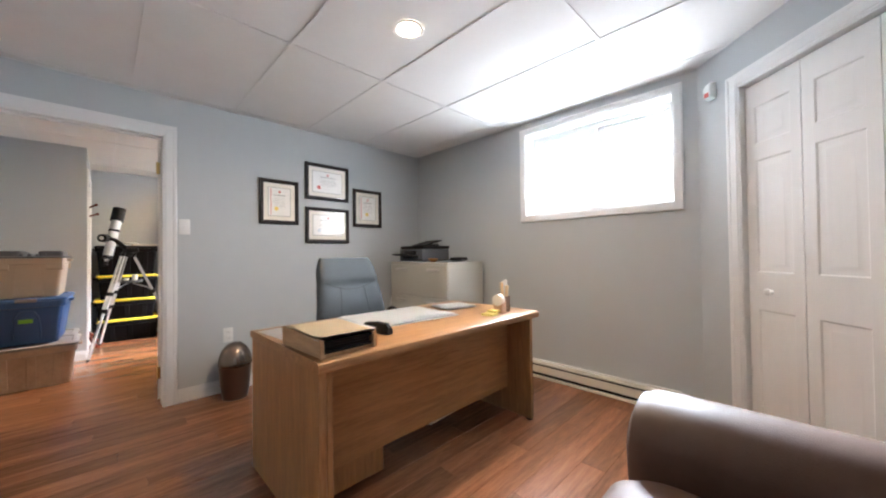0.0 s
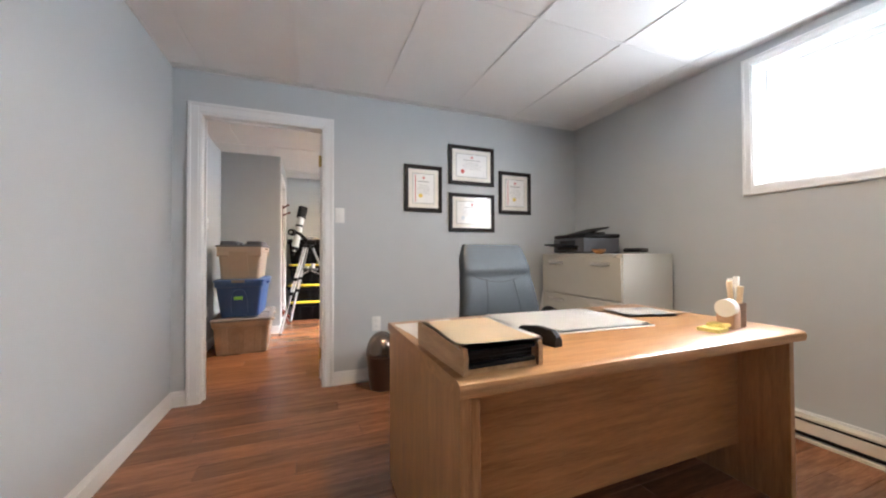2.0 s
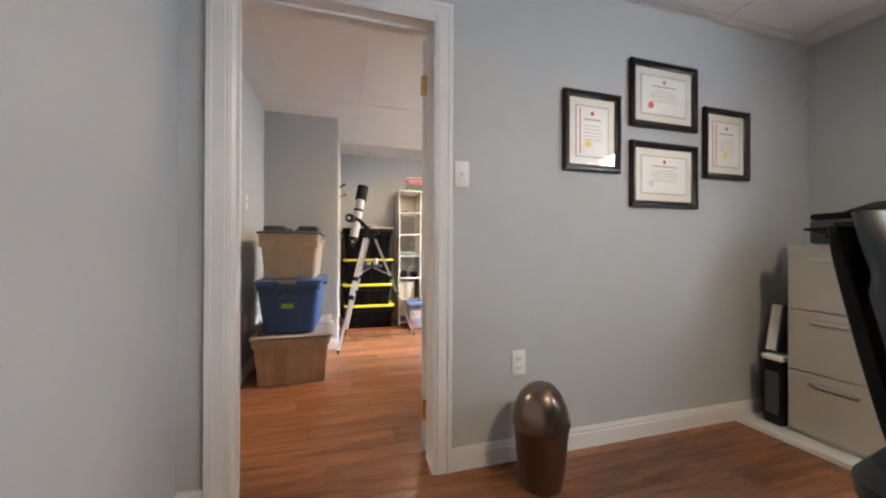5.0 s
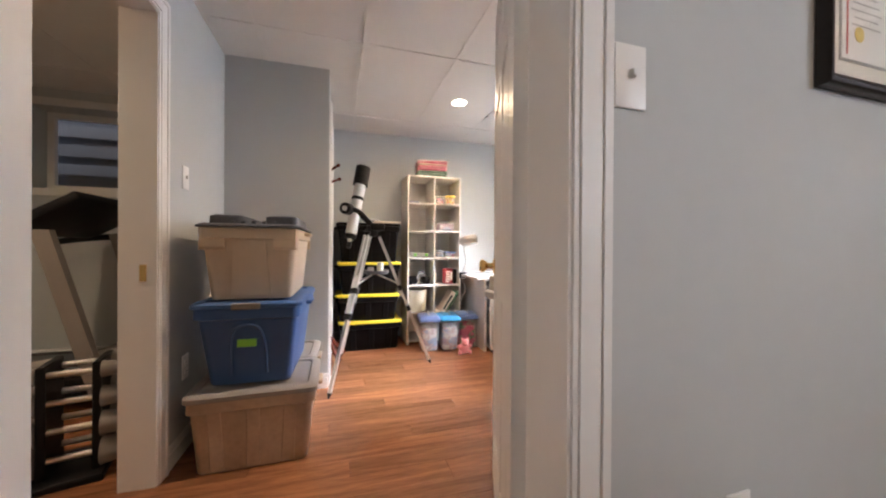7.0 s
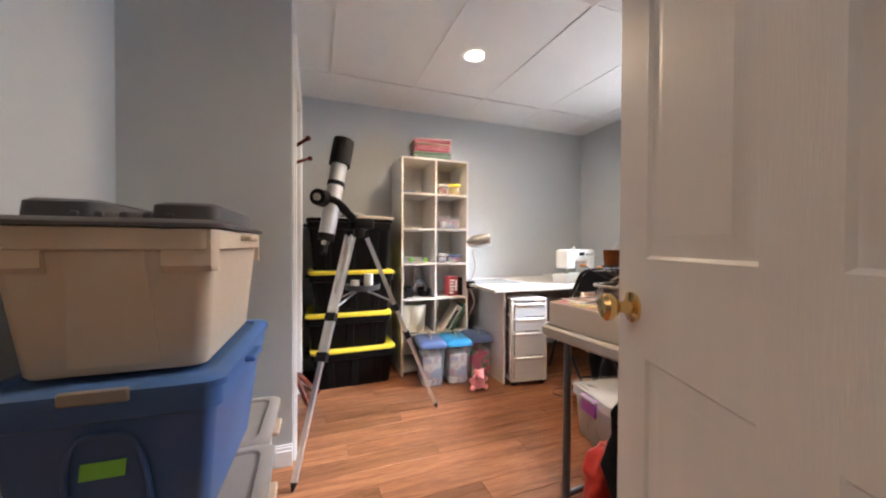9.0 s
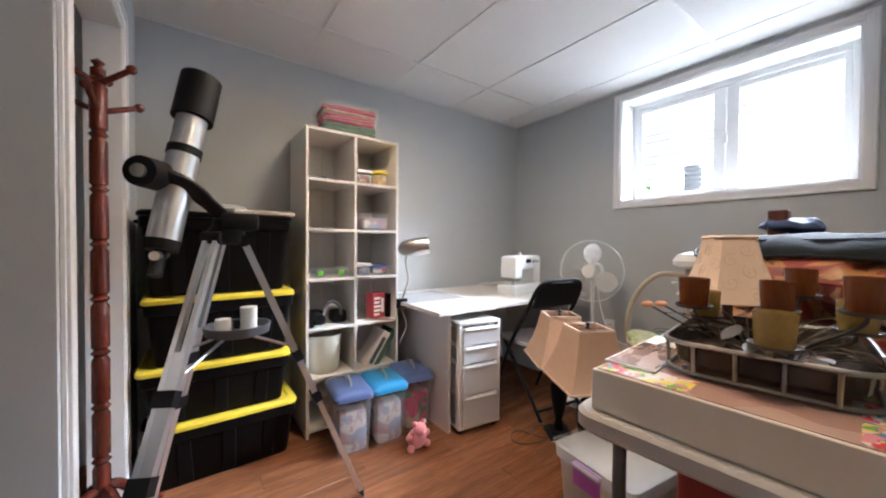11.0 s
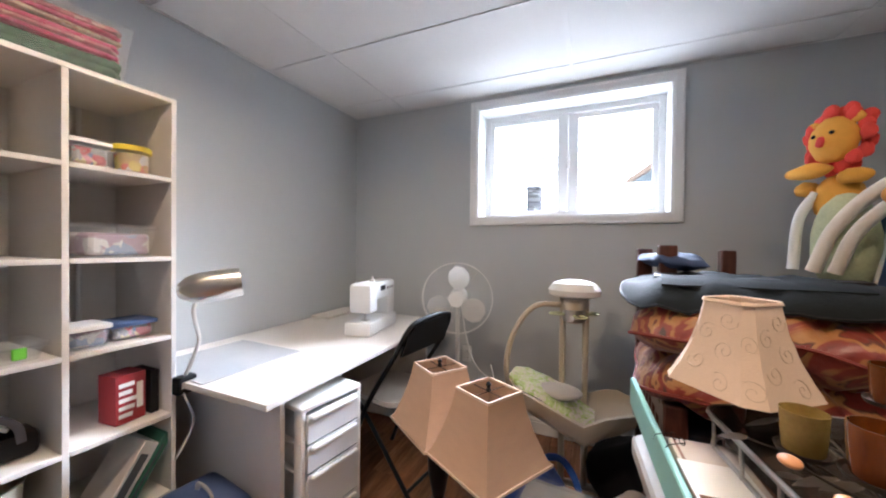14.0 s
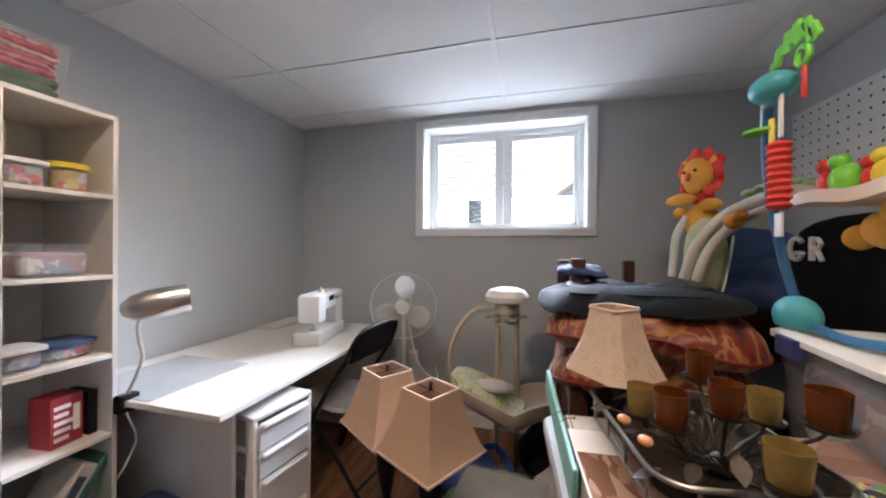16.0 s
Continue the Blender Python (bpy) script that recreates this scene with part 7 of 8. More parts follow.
bm = bmesh.new()
ks = (0.05, 0.2, 0.36, 0.5, 0.63, 0.74, 0.83, 0.90, 0.95, 0.985)
loft(bm, [[bag_point(2 * math.pi * i / 72, k, side) for i in range(72)] for side, seq in ((False, ks), (True, (1.0,) + ks[::-1])) for k in seq])
part("cover", bm, SLATE, gbag)
part("zip", tube(bmesh.new(), [bag_point(2 * math.pi * i / 72, 1.004, True) + Vector((0, 0, -0.002)) for i in range(73)], 0.004, 6), BLACKP, gbag)


def on_bag(x0, x1, y0, y1, lift, n=10):
    """A thin strip that follows the bag's top."""
    bm = bmesh.new()

    def at(x, y, dz):
        a = math.atan2(y, x)
        c, q = math.cos(a), math.sin(a)
        k = math.hypot(x, y) / 0.335 * (abs(c) ** 7 + abs(q) ** 7) ** (1 / 7)
        return bag_point(a, k, True) + Vector((0, 0, dz))

    loft(bm, [[at(x0 + (x1 - x0) * i / n, y, dz) for y, dz in ((y0, lift), (y1, lift), (y1, -0.002), (y0, -0.002))] for i in range(n + 1)])
    return bm


part("strap", on_bag(-0.10, 0.02, -0.27, 0.24, 0.007), BLACKP, gbag, "black folded strap")
part("flap", on_bag(-0.25, -0.12, -0.22, 0.22, 0.004), SLATE, gbag)
part("label_patch", on_bag(0.16, 0.27, -0.16, -0.04, 0.004), PLATE, gbag, "white label patch")
pillow("blue_garment", "dark blue garment thrown on the crib post", pose(1.99, 4.86, 1.165, 0, 0, 10), 0.34, 0.17, 0.055, NAVY, 8, 0.034, "clothing")

# duffel, bags and the large clear tub behind
duf = pillow("black_duffel", "large black duffel bag with white lettering", pose(1.70, 3.905, 0.74, 0, 0, -4), 0.62, 0.40, 0.68, BLKN, 11, 0.02, "bag", 0.38)
w = tube(bmesh.new(), [(0.12 - 0.040 * math.cos(a), 0.206, 0.56 + 0.042 * math.sin(a)) for a in [0.7 + k * 0.4 for k in range(14)]], 0.009, 6)
box(w, 0.085, 0.20, 0.535, 0.125, 0.212, 0.552)
box(w, 0.025, 0.20, 0.518, 0.042, 0.212, 0.602)
tube(w, [(0.035, 0.206, 0.598), (0.0, 0.206, 0.594), (-0.012, 0.206, 0.578), (0.0, 0.206, 0.562), (0.035, 0.206, 0.558)], 0.008, 6)
tube(w, [(0.01, 0.206, 0.56), (-0.02, 0.206, 0.518)], 0.008, 6)
part("lettering", w, PLATE, duf, "white letter shapes")
sbag = pillow("blue_bag", "navy and blue sports bag with white piping", pose(2.14, 4.09, 1.02, 0, 0, -20), 0.30, 0.34, 0.36, mat("blue_canvas", (0.07, 0.12, 0.28), 0.7, var=0.15, bump=0.4), 14, 0.02, "bag")
pb = tube(bmesh.new(), smooth([(-0.05, 0.07, 0.02), (-0.07, 0.05, 0.16), (-0.05, 0.02, 0.29), (0.02, -0.02, 0.35), (0.10, -0.06, 0.36)]), 0.006, 6)
bmesh.ops.transform(pb, matrix=pose(2.14, 4.09, 1.02, 0, 0, -20).inverted() @ pose(2.06, 4.21, 1.02), verts=pb.verts)
part("piping", pb, PLATE, sbag, "white piping")
big = tote("clear_tote", "large clear tote with a white lid and blue latches", pose(1.22, 4.16, TZ + 0.001, 0, 0, -6), 0.44, 0.50, 0.315, CLEAR, PLATE, 0.9, 0.03, ribs=False, fill=CLUTTER)
for dx in (0.10,):
    lt_ = bmesh.new()
    loft(lt_, [[(dx + x, 0.262 + y, zz) for x, y in ((-0.05, -0.012), (0.05, -0.012), (0.04, 0.012), (-0.04, 0.012))] for zz in (0.25, 0.30)])
    part("latch", lt_, mat("navy_plastic", (0.04, 0.06, 0.2), 0.4), big, "navy side latch")

# crib mobile
mo = thing("crib_mobile", "blue and teal crib mobile with hanging toys", "crib mobile", pose(1.425, 4.345, 1.073))
bm = ball(bmesh.new(), (0, 0, 0.03), 0.06, 1.15, 0.8, 1.0, 18)
for v in bm.verts:
    v.co.z = max(v.co.z, 0.0)
part("base", bm, TEAL, mo)
part("base_arm", tube(bmesh.new(), smooth([(-0.04, 0, 0.02), (-0.14, -0.01, 0.0), (-0.26, -0.02, 0.01)]), 0.012, 8), mat("blue_toy_plastic", (0.06, 0.20, 0.42), 0.35), mo)
part("arm", tube(bmesh.new(), smooth([(0.0, 0, 0.06), (0.035, 0.01, 0.18), (0.075, 0.02, 0.36), (0.085, 0.03, 0.52), (0.06, 0.04, 0.66)]), 0.013, 10), mat("blue_toy_plastic_arm", (0.05, 0.15, 0.32), 0.35), mo)
ball_ = ball(bmesh.new(), (0.03, 0.045, 0.71), 0.055, 1.25, 1.0, 0.8, 18)
part("hub", ball_, TEAL, mo)
pal = bmesh.new()
for k in range(9):
    t_ = k / 8
    p = Vector((0.015 - 0.155 * t_, 0.05, 0.755 + 0.055 * math.sin(math.pi * (0.05 + 0.80 * t_))))
    box(pal, -0.015, -0.006, -0.012 - 0.012 * (k % 2) - 0.014 * t_, 0.015, 0.006, 0.014 + 0.014 * (k % 2) + 0.010 * t_, 0.004, 1, Matrix.Translation(p) @ pose(0, 0, 0, 0, 50 * (t_ - 0.5), 0))
part("palm_leaf", pal, GREEN, mo, "green palm leaf")
part("hanging_ring", tube(bmesh.new(), [(-0.10 + 0.022 * math.cos(a), 0.05, 0.738 + 0.024 * math.sin(a)) for a in [2 * math.pi * k / 16 for k in range(17)]], 0.008, 8), GREEN, mo)
part("hanging_strip", boxes((-0.112, 0.046, 0.625, -0.096, 0.054, 0.715), bevel=0.003), RED, mo, "red dangling strip")
for dx, m_, z0, z1, w_ in ((0.075, PLATE, 0.60, 0.68, 0.010), (-0.005, PLATE, 0.55, 0.68, 0.008), (0.035, YELLOW, 0.42, 0.62, 0.010), (0.0, PLATE, 0.26, 0.33, 0.016)):
    part("ribbon", boxes((dx - w_, 0.040, z0, dx + w_, 0.048, z1), bevel=0.002), m_, mo)
part("ring", lathe(bmesh.new(), [(0.028, 0.585), (0.048, 0.588), (0.048, 0.597), (0.028, 0.6)], 20, (0.08, 0.045, 0)), GREEN, mo)
acc = lathe(bmesh.new(), [(0.022 + 0.010 * (k % 2), 0.34 + 0.011 * k) for k in range(19)], 16, (0.0, 0.045, 0))
part("accordion_toy", acc, REDP, mo, "red pleated hanging toy")

# toy tray, plush lion, bouncer
tt = thing("play_tray", "cream plastic play tray with bright toys", "toy", pose(1.36, 4.20, 1.425))
bm = bmesh.new()
loft(bm, [[(x, y * 0.12, zz + 0.008 * math.sin(x * 22)) for y, zz in ((-1, 0), (1, 0), (1, 0.035), (-1, 0.035))] for x in [-0.30 + 0.04 * k for k in range(12)]])
part("tray", bm, mat("cream_toy_plastic", (0.80, 0.66, 0.52), 0.35), tt)
for x, y, m_, r in ((0.10, 0.04, RED, 0.04), (0.04, 0.05, GREEN, 0.04), (-0.02, 0.03, RED, 0.032), (-0.08, 0.05, YELLOW, 0.034), (-0.14, 0.04, TEAL, 0.03), (-0.20, 0.05, mat("toy_blue", (0.06, 0.22, 0.62), 0.4), 0.036)):
    b_ = ball(bmesh.new(), (x, y, 0.035 + r * 0.7), r, 1.0, 0.9, 1.2)
    ball(b_, (x + r * 0.2, y + 0.01, 0.035 + r * 2.0), r * 0.6)
    part("toy", b_, m_, tt)
part("rattle_ring", tube(bmesh.new(), [(-0.15 + 0.024 * math.cos(a), 0.09, 0.065 + 0.024 * math.sin(a)) for a in [2 * math.pi * k / 16 for k in range(17)]], 0.009, 8), YELLOW, tt, "yellow toy ring")
pf = thing("plush_toy", "orange plush toy on the black duffel", "plush toy", pose(1.33, 4.20, 1.30))
bm = ball(bmesh.new(), (0, 0, 0.05), 0.06, 1.2, 0.9, 0.9)
ball(bm, (0.07, 0.02, 0.03), 0.035)
ball(bm, (-0.06, 0.03, 0.09), 0.04)
part("plush", bm, ORANGE, pf)

lion = thing("plush_lion", "orange plush lion with a red mane", "plush toy", pose(2.14, 4.295, 1.385, 0, 0, 25))
bm = bmesh.new()
ball(bm, (0, 0, 0.05), 0.085, 1.0, 0.8, 1.2)
ball(bm, (-0.085, 0.04, 0.13), 0.04, 1.5, 0.9, 0.8)
ball(bm, (0.085, 0.04, 0.10), 0.04, 1.2, 0.9, 0.8)
ball(bm, (-0.02, 0.05, 0.285), 0.084, 1.0, 0.6, 1.1)
for dx in (-0.075, 0.075):
    ball(bm, (-0.02 + dx, 0.045, 0.355), 0.024, 1.0, 0.5, 1.0, n=10)
ball(bm, (0.03, 0.10, 0.165), 0.035, 2.6, 0.9, 0.9)
n0 = len(bm.faces)
for k in range(22):
    a = 2 * math.pi * k / 22
    rr = 1 + 0.10 * (k % 2)
    ball(bm, (-0.02 + 0.098 * rr * math.cos(a), 0.02 + 0.012 * (k % 3), 0.285 + 0.108 * rr * math.sin(a)), 0.030, 1.0, 0.55, 1.0, n=8)
n1 = len(bm.faces)
ball(bm, (-0.02, 0.108, 0.275), 0.018, 1, 0.6, 1.2, n=8)
n2 = len(bm.faces)
for dx in (-0.032, 0.032):
    ball(bm, (-0.02 + dx, 0.10, 0.305), 0.008, n=8)
bm.faces.ensure_lookup_table()
for i, f in enumerate(bm.faces):
    f.material_index = 0 if i < n0 else 1 if i < n2 else 2
bmesh.ops.scale(bm, vec=(0.92, 0.90, 0.93), verts=bm.verts)
for v in bm.verts:
    v.co += 0.006 * noise.noise_vector(v.co * 40)
ob = part("plush", bm, ORANGE, lion)
ob.data.materials.append(REDP)
ob.data.materials.append(BLACKP)

bo = thing("baby_bouncer", "white-framed baby bouncer with lime fabric", "baby bouncer", pose(2.05, 4.25, 1.16, 0, 0, 0))
part("toy_arch", tube(bmesh.new(), smooth([(-0.02, 0.16, 0.0), (-0.06, 0.12, 0.16), (-0.14, 0.04, 0.29), (-0.30, -0.06, 0.35), (-0.42, -0.12, 0.33)]), 0.022, 10), mat("bouncer_white", (0.72, 0.66, 0.58), 0.35), bo)
part("toy_arch", tube(bmesh.new(), smooth([(-0.10, 0.14, 0.0), (-0.14, 0.10, 0.15), (-0.22, 0.02, 0.26), (-0.36, -0.08, 0.31), (-0.46, -0.14, 0.29)]), 0.020, 10), mat("bouncer_cream", (0.66, 0.60, 0.52), 0.35), bo)
part("side_tube", tube(bmesh.new(), smooth([(0.12, 0.16, 0.0), (0.13, 0.14, 0.20), (0.10, 0.10, 0.30)]), 0.018, 10), PLATE, bo)
ls = ball(bmesh.new(), (0.04, 0.05, 0.10), 0.16, 0.8, 0.5, 1.2)
part("fabric_seat", ls, LIME, bo, "lime patterned fabric seat")
lw = bmesh.new()
for k in range(5):
    ball(lw, (-0.16 - 0.05 * k, -0.02 - 0.02 * k, 0.37 + 0.012 * (k % 2)), 0.035, 1.3, 0.5, 0.45, 8)
part("leaf_trim", lw, mat("sage_fabric", (0.32, 0.42, 0.16), 0.9), bo, "green leaf-shaped trim")
to = ball(bmesh.new(), (-0.22, 0.06, 0.25), 0.035, 1.3, 0.9, 0.9)
ball(to, (-0.27, 0.06, 0.27), 0.024)
part("hanging_toy", to, mat("tiger_plush", (0.62, 0.25, 0.04), 0.9), bo)

# pegboard on the wall
pg = thing("pegboard", "white perforated board on the wall", "pegboard", pose(2.14, DY1, 1.62))
part("board", boxes((-0.42, 0.004, 0, 0.40, 0.012, 0.42), bevel=0.001), PLATE, pg)
# near-black discs on the solid board paint the shade inside its holes
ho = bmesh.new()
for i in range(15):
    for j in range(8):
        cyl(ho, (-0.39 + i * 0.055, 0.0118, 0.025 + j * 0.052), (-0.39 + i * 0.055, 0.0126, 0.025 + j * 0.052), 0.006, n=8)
o = part("hole_disc", ho, DARK, pg)
o["kind"] = "stuff"
m2 = thing("hanging_mobile", "small mobile with green leaf, teal ball and yellow toy", "toy", pose(1.62, 3.66, 1.70))
part("leaf", boxes((-0.012, -0.004, 0.18, 0.016, 0.004, 0.33), bevel=0.004), GREEN, m2)
part("ball", ball(bmesh.new(), (-0.05, 0.02, 0.13), 0.05, 1.1, 0.9, 0.9), TEAL, m2)
part("toy", ball(bmesh.new(), (0.01, 0.02, 0.02), 0.045, 1.0, 0.8, 1.1), YELLOW, m2)
part("string", cyl(bmesh.new(), (0, 0.01, 0.05), (0, 0, 0.2), 0.002, n=6), RED, m2)

# under the table
cs2 = thing("red_crate", "dark red crate under the table", "crate", pose(1.215, 4.70, 0))
part("crate", hollow(bmesh.new(), 0.37, 0.43, 0.38, 0.44, 0.57, 0.02, 0.008), mat("dark_red_board", (0.20, 0.018, 0.014), 0.45, var=0.15), cs2)
pillow("black_bag", "black backpack with red trim under the table", pose(0.895, 4.56, 0.0, 0, 0, 10), 0.24, 0.42, 0.60, BLKN, 21, 0.03, "bag")
pillow("red_bag", "red nylon bag under the table", pose(0.86, 4.83, 0.0, 0, 0, 0), 0.16, 0.13, 0.34, RED, 23, 0.03, "bag")
# stack behind the open door
z = 0.0
for k, (hh, lid_) in enumerate(((0.33, YELLOW), (0.33, YELLOW), (0.30, BLKTUB))):
    tote("black_tote", "black tote with a yellow lid behind the door" if k < 2 else "black tote with a black lid behind the door", pose(1.05, 3.73, z, 0, 0, 0), 0.56, 0.24, hh, BLKTUB, lid_, 0.9, 0.03, "totes behind the door", lip=0.01)
    z += hh
pillow("red_clothes", "red and white clothes piled on the totes", pose(0.98, 3.73, z, 0, 0, 0), 0.40, 0.22, 0.28, patches("red_white_clothes", [(0.5, 0.05, 0.05), (0.7, 0.65, 0.6), (0.08, 0.07, 0.08), (0.6, 0.25, 0.3)], 10), 31, 0.03, "clothing")

# ---- exercise room ----
tm = thing("treadmill", "grey and black treadmill in the next room", "treadmill", pose(-2.25, 6.06, 0))
part("deck", boxes((-0.75, -0.36, 0.06, 0.85, 0.36, 0.20), bevel=0.02, seg=2), BLACKP, tm)
part("belt", boxes((-0.70, -0.24, 0.20, 0.60, 0.24, 0.206)), GREYP, tm)
part("motor_cover", boxes((0.58, -0.35, 0.19, 0.86, 0.35, 0.33), bevel=0.04, seg=2), GREYL, tm)
for s in (-1, 1):
    up = bmesh.new()
    loft(up, [[(x0 + dx, s * 0.36 + dy, zz) for dx, dy in ((-0.045, -0.025), (0.045, -0.025), (0.045, 0.025), (-0.045, 0.025))] for x0, zz in ((0.70, 0.10), (0.42, 1.10))])
    part("upright", up, GREYL, tm)
    part("handrail", tube(bmesh.new(), smooth([(0.42, s * 0.36, 1.08), (0.20, s * 0.36, 1.06), (-0.05, s * 0.36, 1.02)]), 0.024, 10), BLACKP, tm)
con = bmesh.new()
box(con, -0.22, -0.40, -0.03, 0.22, 0.40, 0.03, 0.02, 2, pose(0.42, 0, 1.20, 0, -32, 0))
part("console", con, BLACKP, tm)
rk = thing("dumbbell_rack", "black rack of grey dumbbells", "dumbbell rack", pose(-1.27, 5.02, 0, 0, 0, 15))
part("frame", boxes((-0.10, -0.10, 0, -0.07, 0.10, 0.50), (0.07, -0.10, 0, 0.10, 0.10, 0.50), (-0.12, -0.16, 0, 0.12, 0.16, 0.03), bevel=0.005), BLACKP, rk)
for k in range(4):
    for sy in (-0.08, 0.08):
        zz, r = 0.10 + 0.12 * k, 0.062 - 0.008 * k
        db = part("dumbbell_bar", cyl(bmesh.new(), (-0.11, sy, zz), (0.11, sy, zz), 0.014, n=10), STEEL, rk)
        for s in (-1, 1):
            part("dumbbell_head", cyl(bmesh.new(), (s * 0.10, sy, zz), (s * 0.165, sy, zz), r, r * 0.8, 12), GREYL, db)
gwin = tagged(new("window_3"), "small white-framed window of the exercise room, dark outside", "window", kind="structure")
X0, X1, Z0_, Z1_ = -2.52, -1.45, 1.47, 2.14
part("casing", boxes((X0 - 0.06, GN - 0.015, Z0_ - 0.06, X0, GN, Z1_ + 0.06), (X1, GN - 0.015, Z0_ - 0.06, X1 + 0.06, GN, Z1_ + 0.06), (X0, GN - 0.015, Z0_ - 0.06, X1, GN, Z0_), (X0, GN - 0.015, Z1_, X1, GN, Z1_ + 0.06), bevel=0.002), TRIM, gwin)
part("frame", boxes((X0, GN + 0.18, Z0_, X0 + 0.05, GN + 0.22, Z1_), (X1 - 0.05, GN + 0.18, Z0_, X1, GN + 0.22, Z1_), (X0 + 0.05, GN + 0.18, Z0_, X1 - 0.05, GN + 0.22, Z0_ + 0.05), (X0 + 0.05, GN + 0.18, Z1_ - 0.05, X1 - 0.05, GN + 0.22, Z1_)), TRIM, gwin)
part("pane", boxes((X0 + 0.05, GN + 0.198, Z0_ + 0.05, X1 - 0.05, GN + 0.202, Z1_ - 0.05)), GLASS, gwin)
for k in range(16):
    part("well_rib", boxes((X0 - 0.3, GN + 0.50 + 0.02 * (k % 2), 1.30 + 0.09 * k, X1 + 0.3, GN + 0.54 + 0.02 * (k % 2), 1.388 + 0.09 * k)), GREYP, gwin, "dark corrugated window well")
ht = thing("wall_heater", "white baseboard heater in the exercise room", "heater", pose(0, GN, 0))
part("body", boxes((-3.0, -0.07, 0.02, -1.2, 0, 0.17), bevel=0.004), TRIM, ht)

# ---- outside ----
gr = setting("ground", boxes((EOUT, -60, 1.10, 90, 70, 1.28)), mat("pale_gravel", (0.22, 0.215, 0.19), 0.95, var=0.3, scale=2, bump=0.8, bscale=40), "pale gravel yard outside the windows", "ground")
SIDING = mat("pale_vinyl_siding", (0.60, 0.63, 0.65), 0.6, var=0.04)
nb = thing("neighbour_house", "pale grey clapboard house beyond the window", "house", pose(7.2, 5.4, 1.28))
part("wall", boxes((0.03, -0.2, 0, 0.2, 8, 2.9)), SIDING, nb)
for k in range(20):
    bd = bmesh.new()
    loft(bd, [[(0.03 - d, yy, 0.14 * k + zz) for d, zz in ((0.034, 0.0), (0.004, 0.14), (0.0, 0.14), (0.0, 0.0))] for yy in (-0.2, 8)])
    part("clapboard", bd, SIDING, nb)
SHEDB = mat("grey_shed_board", (0.26, 0.31, 0.34), 0.6)
shd2 = thing("garden_shed", "grey clapboard shed with a sloping roof", "shed", pose(5.6, 5.15, 0.95))
gab = bmesh.new()
loft(gab, [[(x, y, zz) for y, zz in ((-2.0, 0), (0.5, 0), (0.5, 0.45), (-0.75, 1.35), (-2.0, 0.45))] for x in (0, 1.6)])
part("wall", gab, mat("grey_shed_siding", (0.24, 0.28, 0.30), 0.6), shd2)
rf = bmesh.new()
for s, y0, y1 in ((1, -0.75, 0.72), (-1, -0.75, -2.22)):
    loft(rf, [[(x, y, zz) for y, zz in ((y0, 1.36), (y1, 0.30), (y1, 0.36), (y0, 1.43))] for x in (-0.15, 1.75)])
part("roof", rf, mat("brown_shingle", (0.30, 0.22, 0.17), 0.8), shd2)
for k in range(9):
    half = 1.25 if 0.1 * k < 0.45 else max(0.1, 1.25 * (1.35 - 0.14 * k) / 0.9)
    part("clapboard", boxes((-0.012, -0.75 - min(1.25, half), 0.14 * k, 0.0, -0.75 + min(1.25, half), 0.14 * k + 0.125)), SHEDB, shd2)
setting("backdrop", boxes((70, -80, -5, 70.5, 90, 60)), glow("white_sky", (0.95, 0.98, 1.0), 1.6), "pale overcast sky in the distance", "sky")
dp = thing("black_drain_pipe", "black corrugated pipe end standing outside", "pipe", pose(3.12, 5.575, 1.28))
# black pipe given a greyer colour to paint in the window glare
part("pipe", lathe(bmesh.new(), [(0.056 + 0.010 * (k % 2), 0.0195 * k) for k in range(23)], 18), mat("glare_grey_pipe", (0.12, 0.12, 0.12), 0.7), dp)
pl = thing("shrub", "green leafy shrub outside the window", "shrub", pose(4.4, 6.15, 1.28))
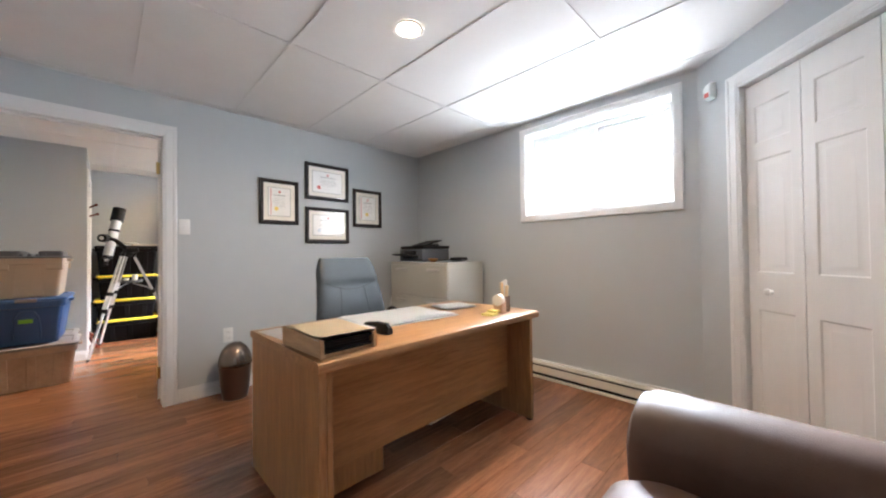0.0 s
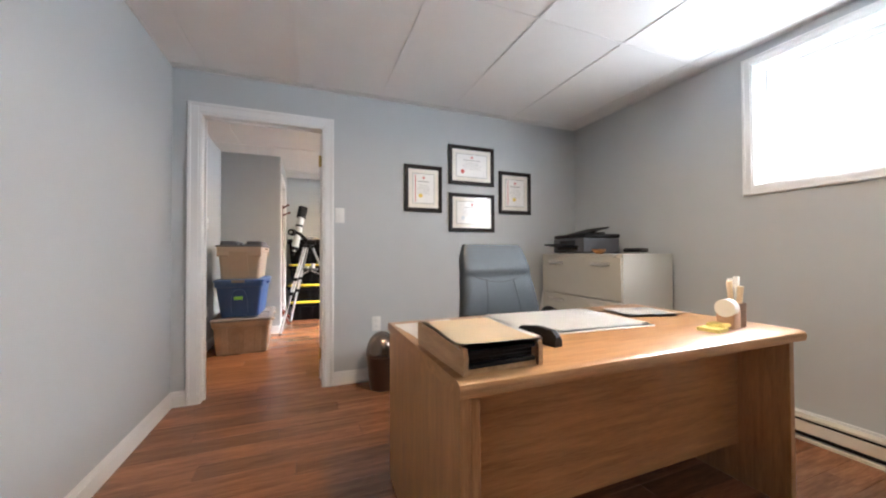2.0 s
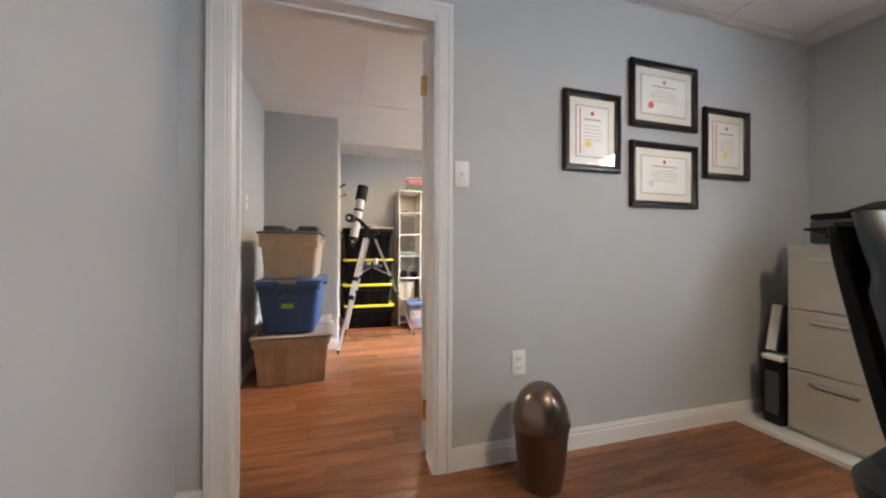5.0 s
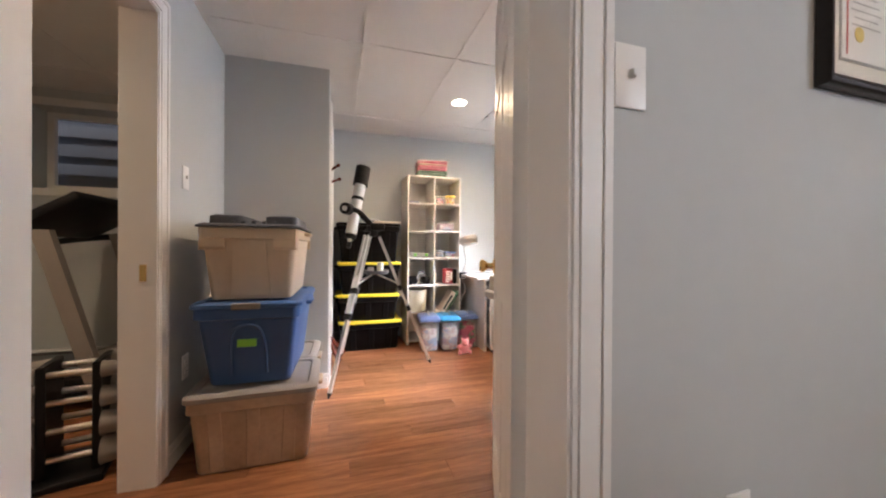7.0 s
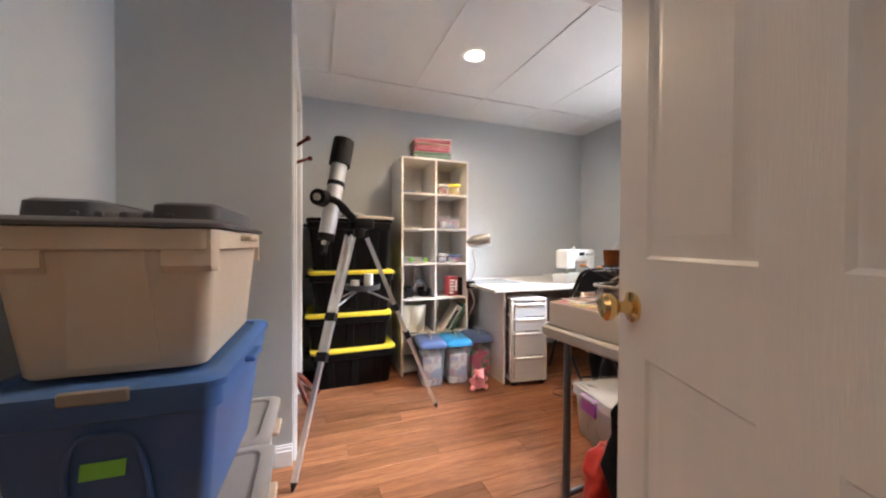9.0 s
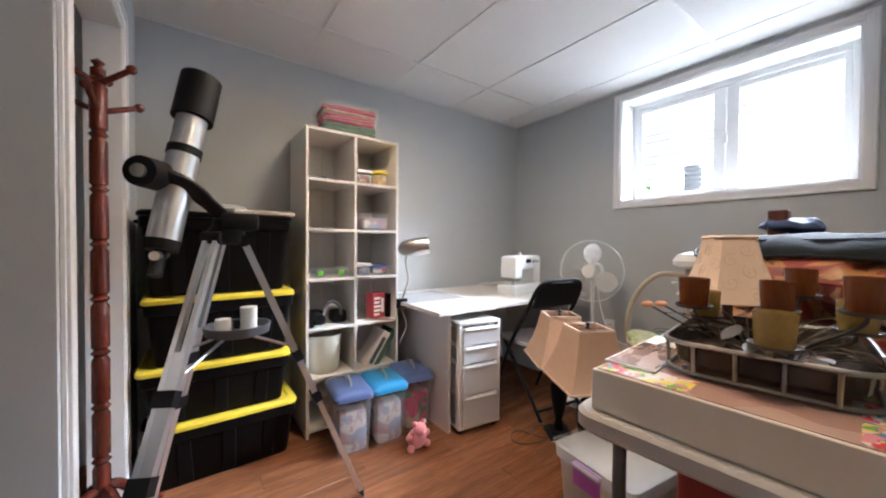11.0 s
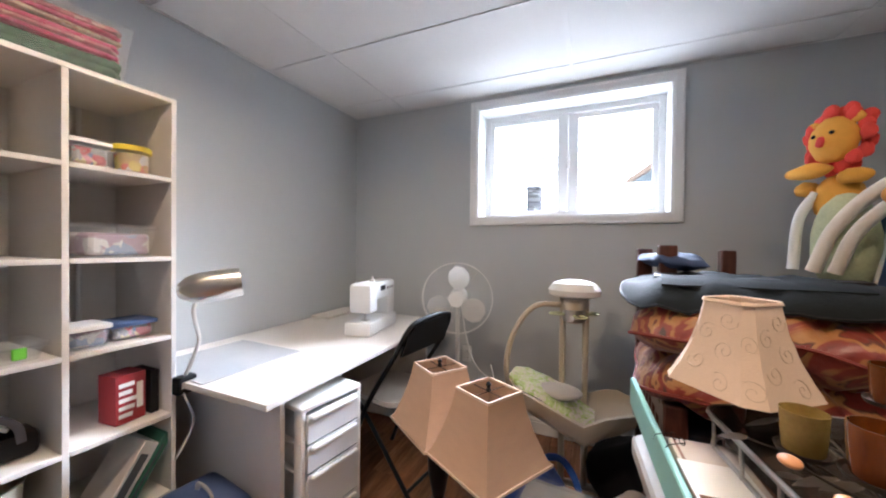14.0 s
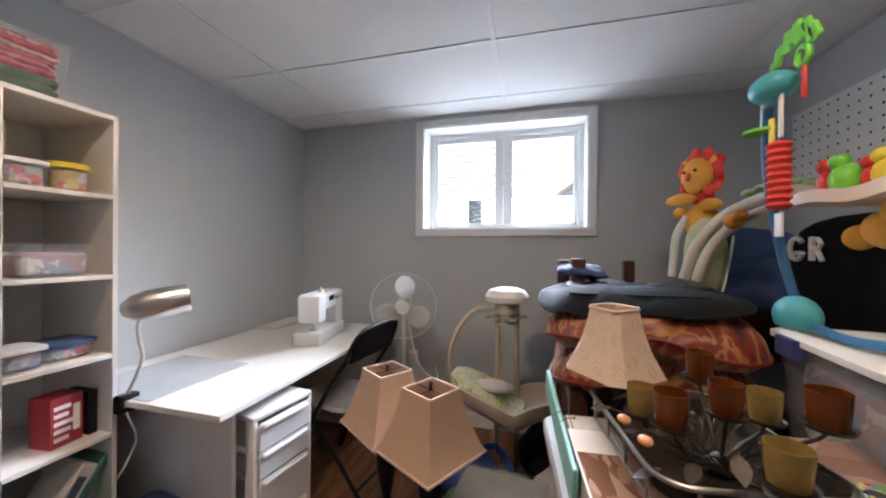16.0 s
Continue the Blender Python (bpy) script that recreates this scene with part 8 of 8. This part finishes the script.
part("stem", cyl(bmesh.new(), (0, 0, 0), (0, 0, 0.3), 0.012, 0.006, 8), CHERRY, pl)
rnd = random.Random(9)
lv = bmesh.new()
for k in range(140):
    p = Vector((rnd.gauss(0, 0.10), rnd.gauss(0, 0.16), abs(rnd.gauss(0.20, 0.12))))
    d = Vector((rnd.uniform(-1, 1), rnd.uniform(-1, 1), rnd.uniform(-0.3, 1))).normalized()
    s = d.cross(Vector((0.3, 0.2, 1))).normalized() * 0.022
    q = [lv.verts.new(c) for c in (p, p + d * 0.03 + s, p + d * 0.075, p + d * 0.03 - s)]
    lv.faces.new(q)
o = part("leaf", lv, mat("leaf_green", (0.09, 0.22, 0.04), 0.6, var=0.3), pl)
o["kind"] = "stuff"

# ---- floor planks ----
PLANK_W, PLANK_L = 0.125, 1.21
plank_mesh = None
bm = boxes((0, 0, -0.012, PLANK_L - 0.0012, PLANK_W - 0.0012, 0.0), bevel=0.0008)
plank_src = part("plank", bm, FLOOR)
plank_mesh = plank_src.data
bpy.data.objects.remove(plank_src)
floor = setting("floor", boxes((GW - 0.1, SOUTH - 0.2, -0.10, EOUT, NORTH + 0.6, -0.0125)), SUB, "reddish-brown wood laminate plank floor", "floor")
rest = bmesh.new()
row, y = 0, -1.0
while y < NORTH + 0.1:
    x = -1.0 - (row * 0.437) % PLANK_L
    while x < EAST + 0.05:
        if x < WEST - 0.1 and y < 2.8:
            box(rest, WEST - 0.1, y, -0.012, x + PLANK_L - 0.0012, y + PLANK_W - 0.0012, 0.0)
        else:
            ob = new("plank", plank_mesh)
            ob.parent = floor
            ob.location = (x, y, 0.0)
        x += PLANK_L
    x = -1.0 - (row * 0.437) % PLANK_L - PLANK_L
    while y > 2.8 and x + PLANK_L > GW + 0.01:
        box(rest, max(x, GW), y, -0.012, x + PLANK_L - 0.0012, y + PLANK_W - 0.0012, 0.0)
        x -= PLANK_L
    y += PLANK_W
    row += 1
box(rest, WEST - 0.1, SOUTH - 0.1, -0.012, EAST, -1.001, 0.0)
ob = part("plank", rest, FLOOR, floor)
ob["kind"] = "stuff"
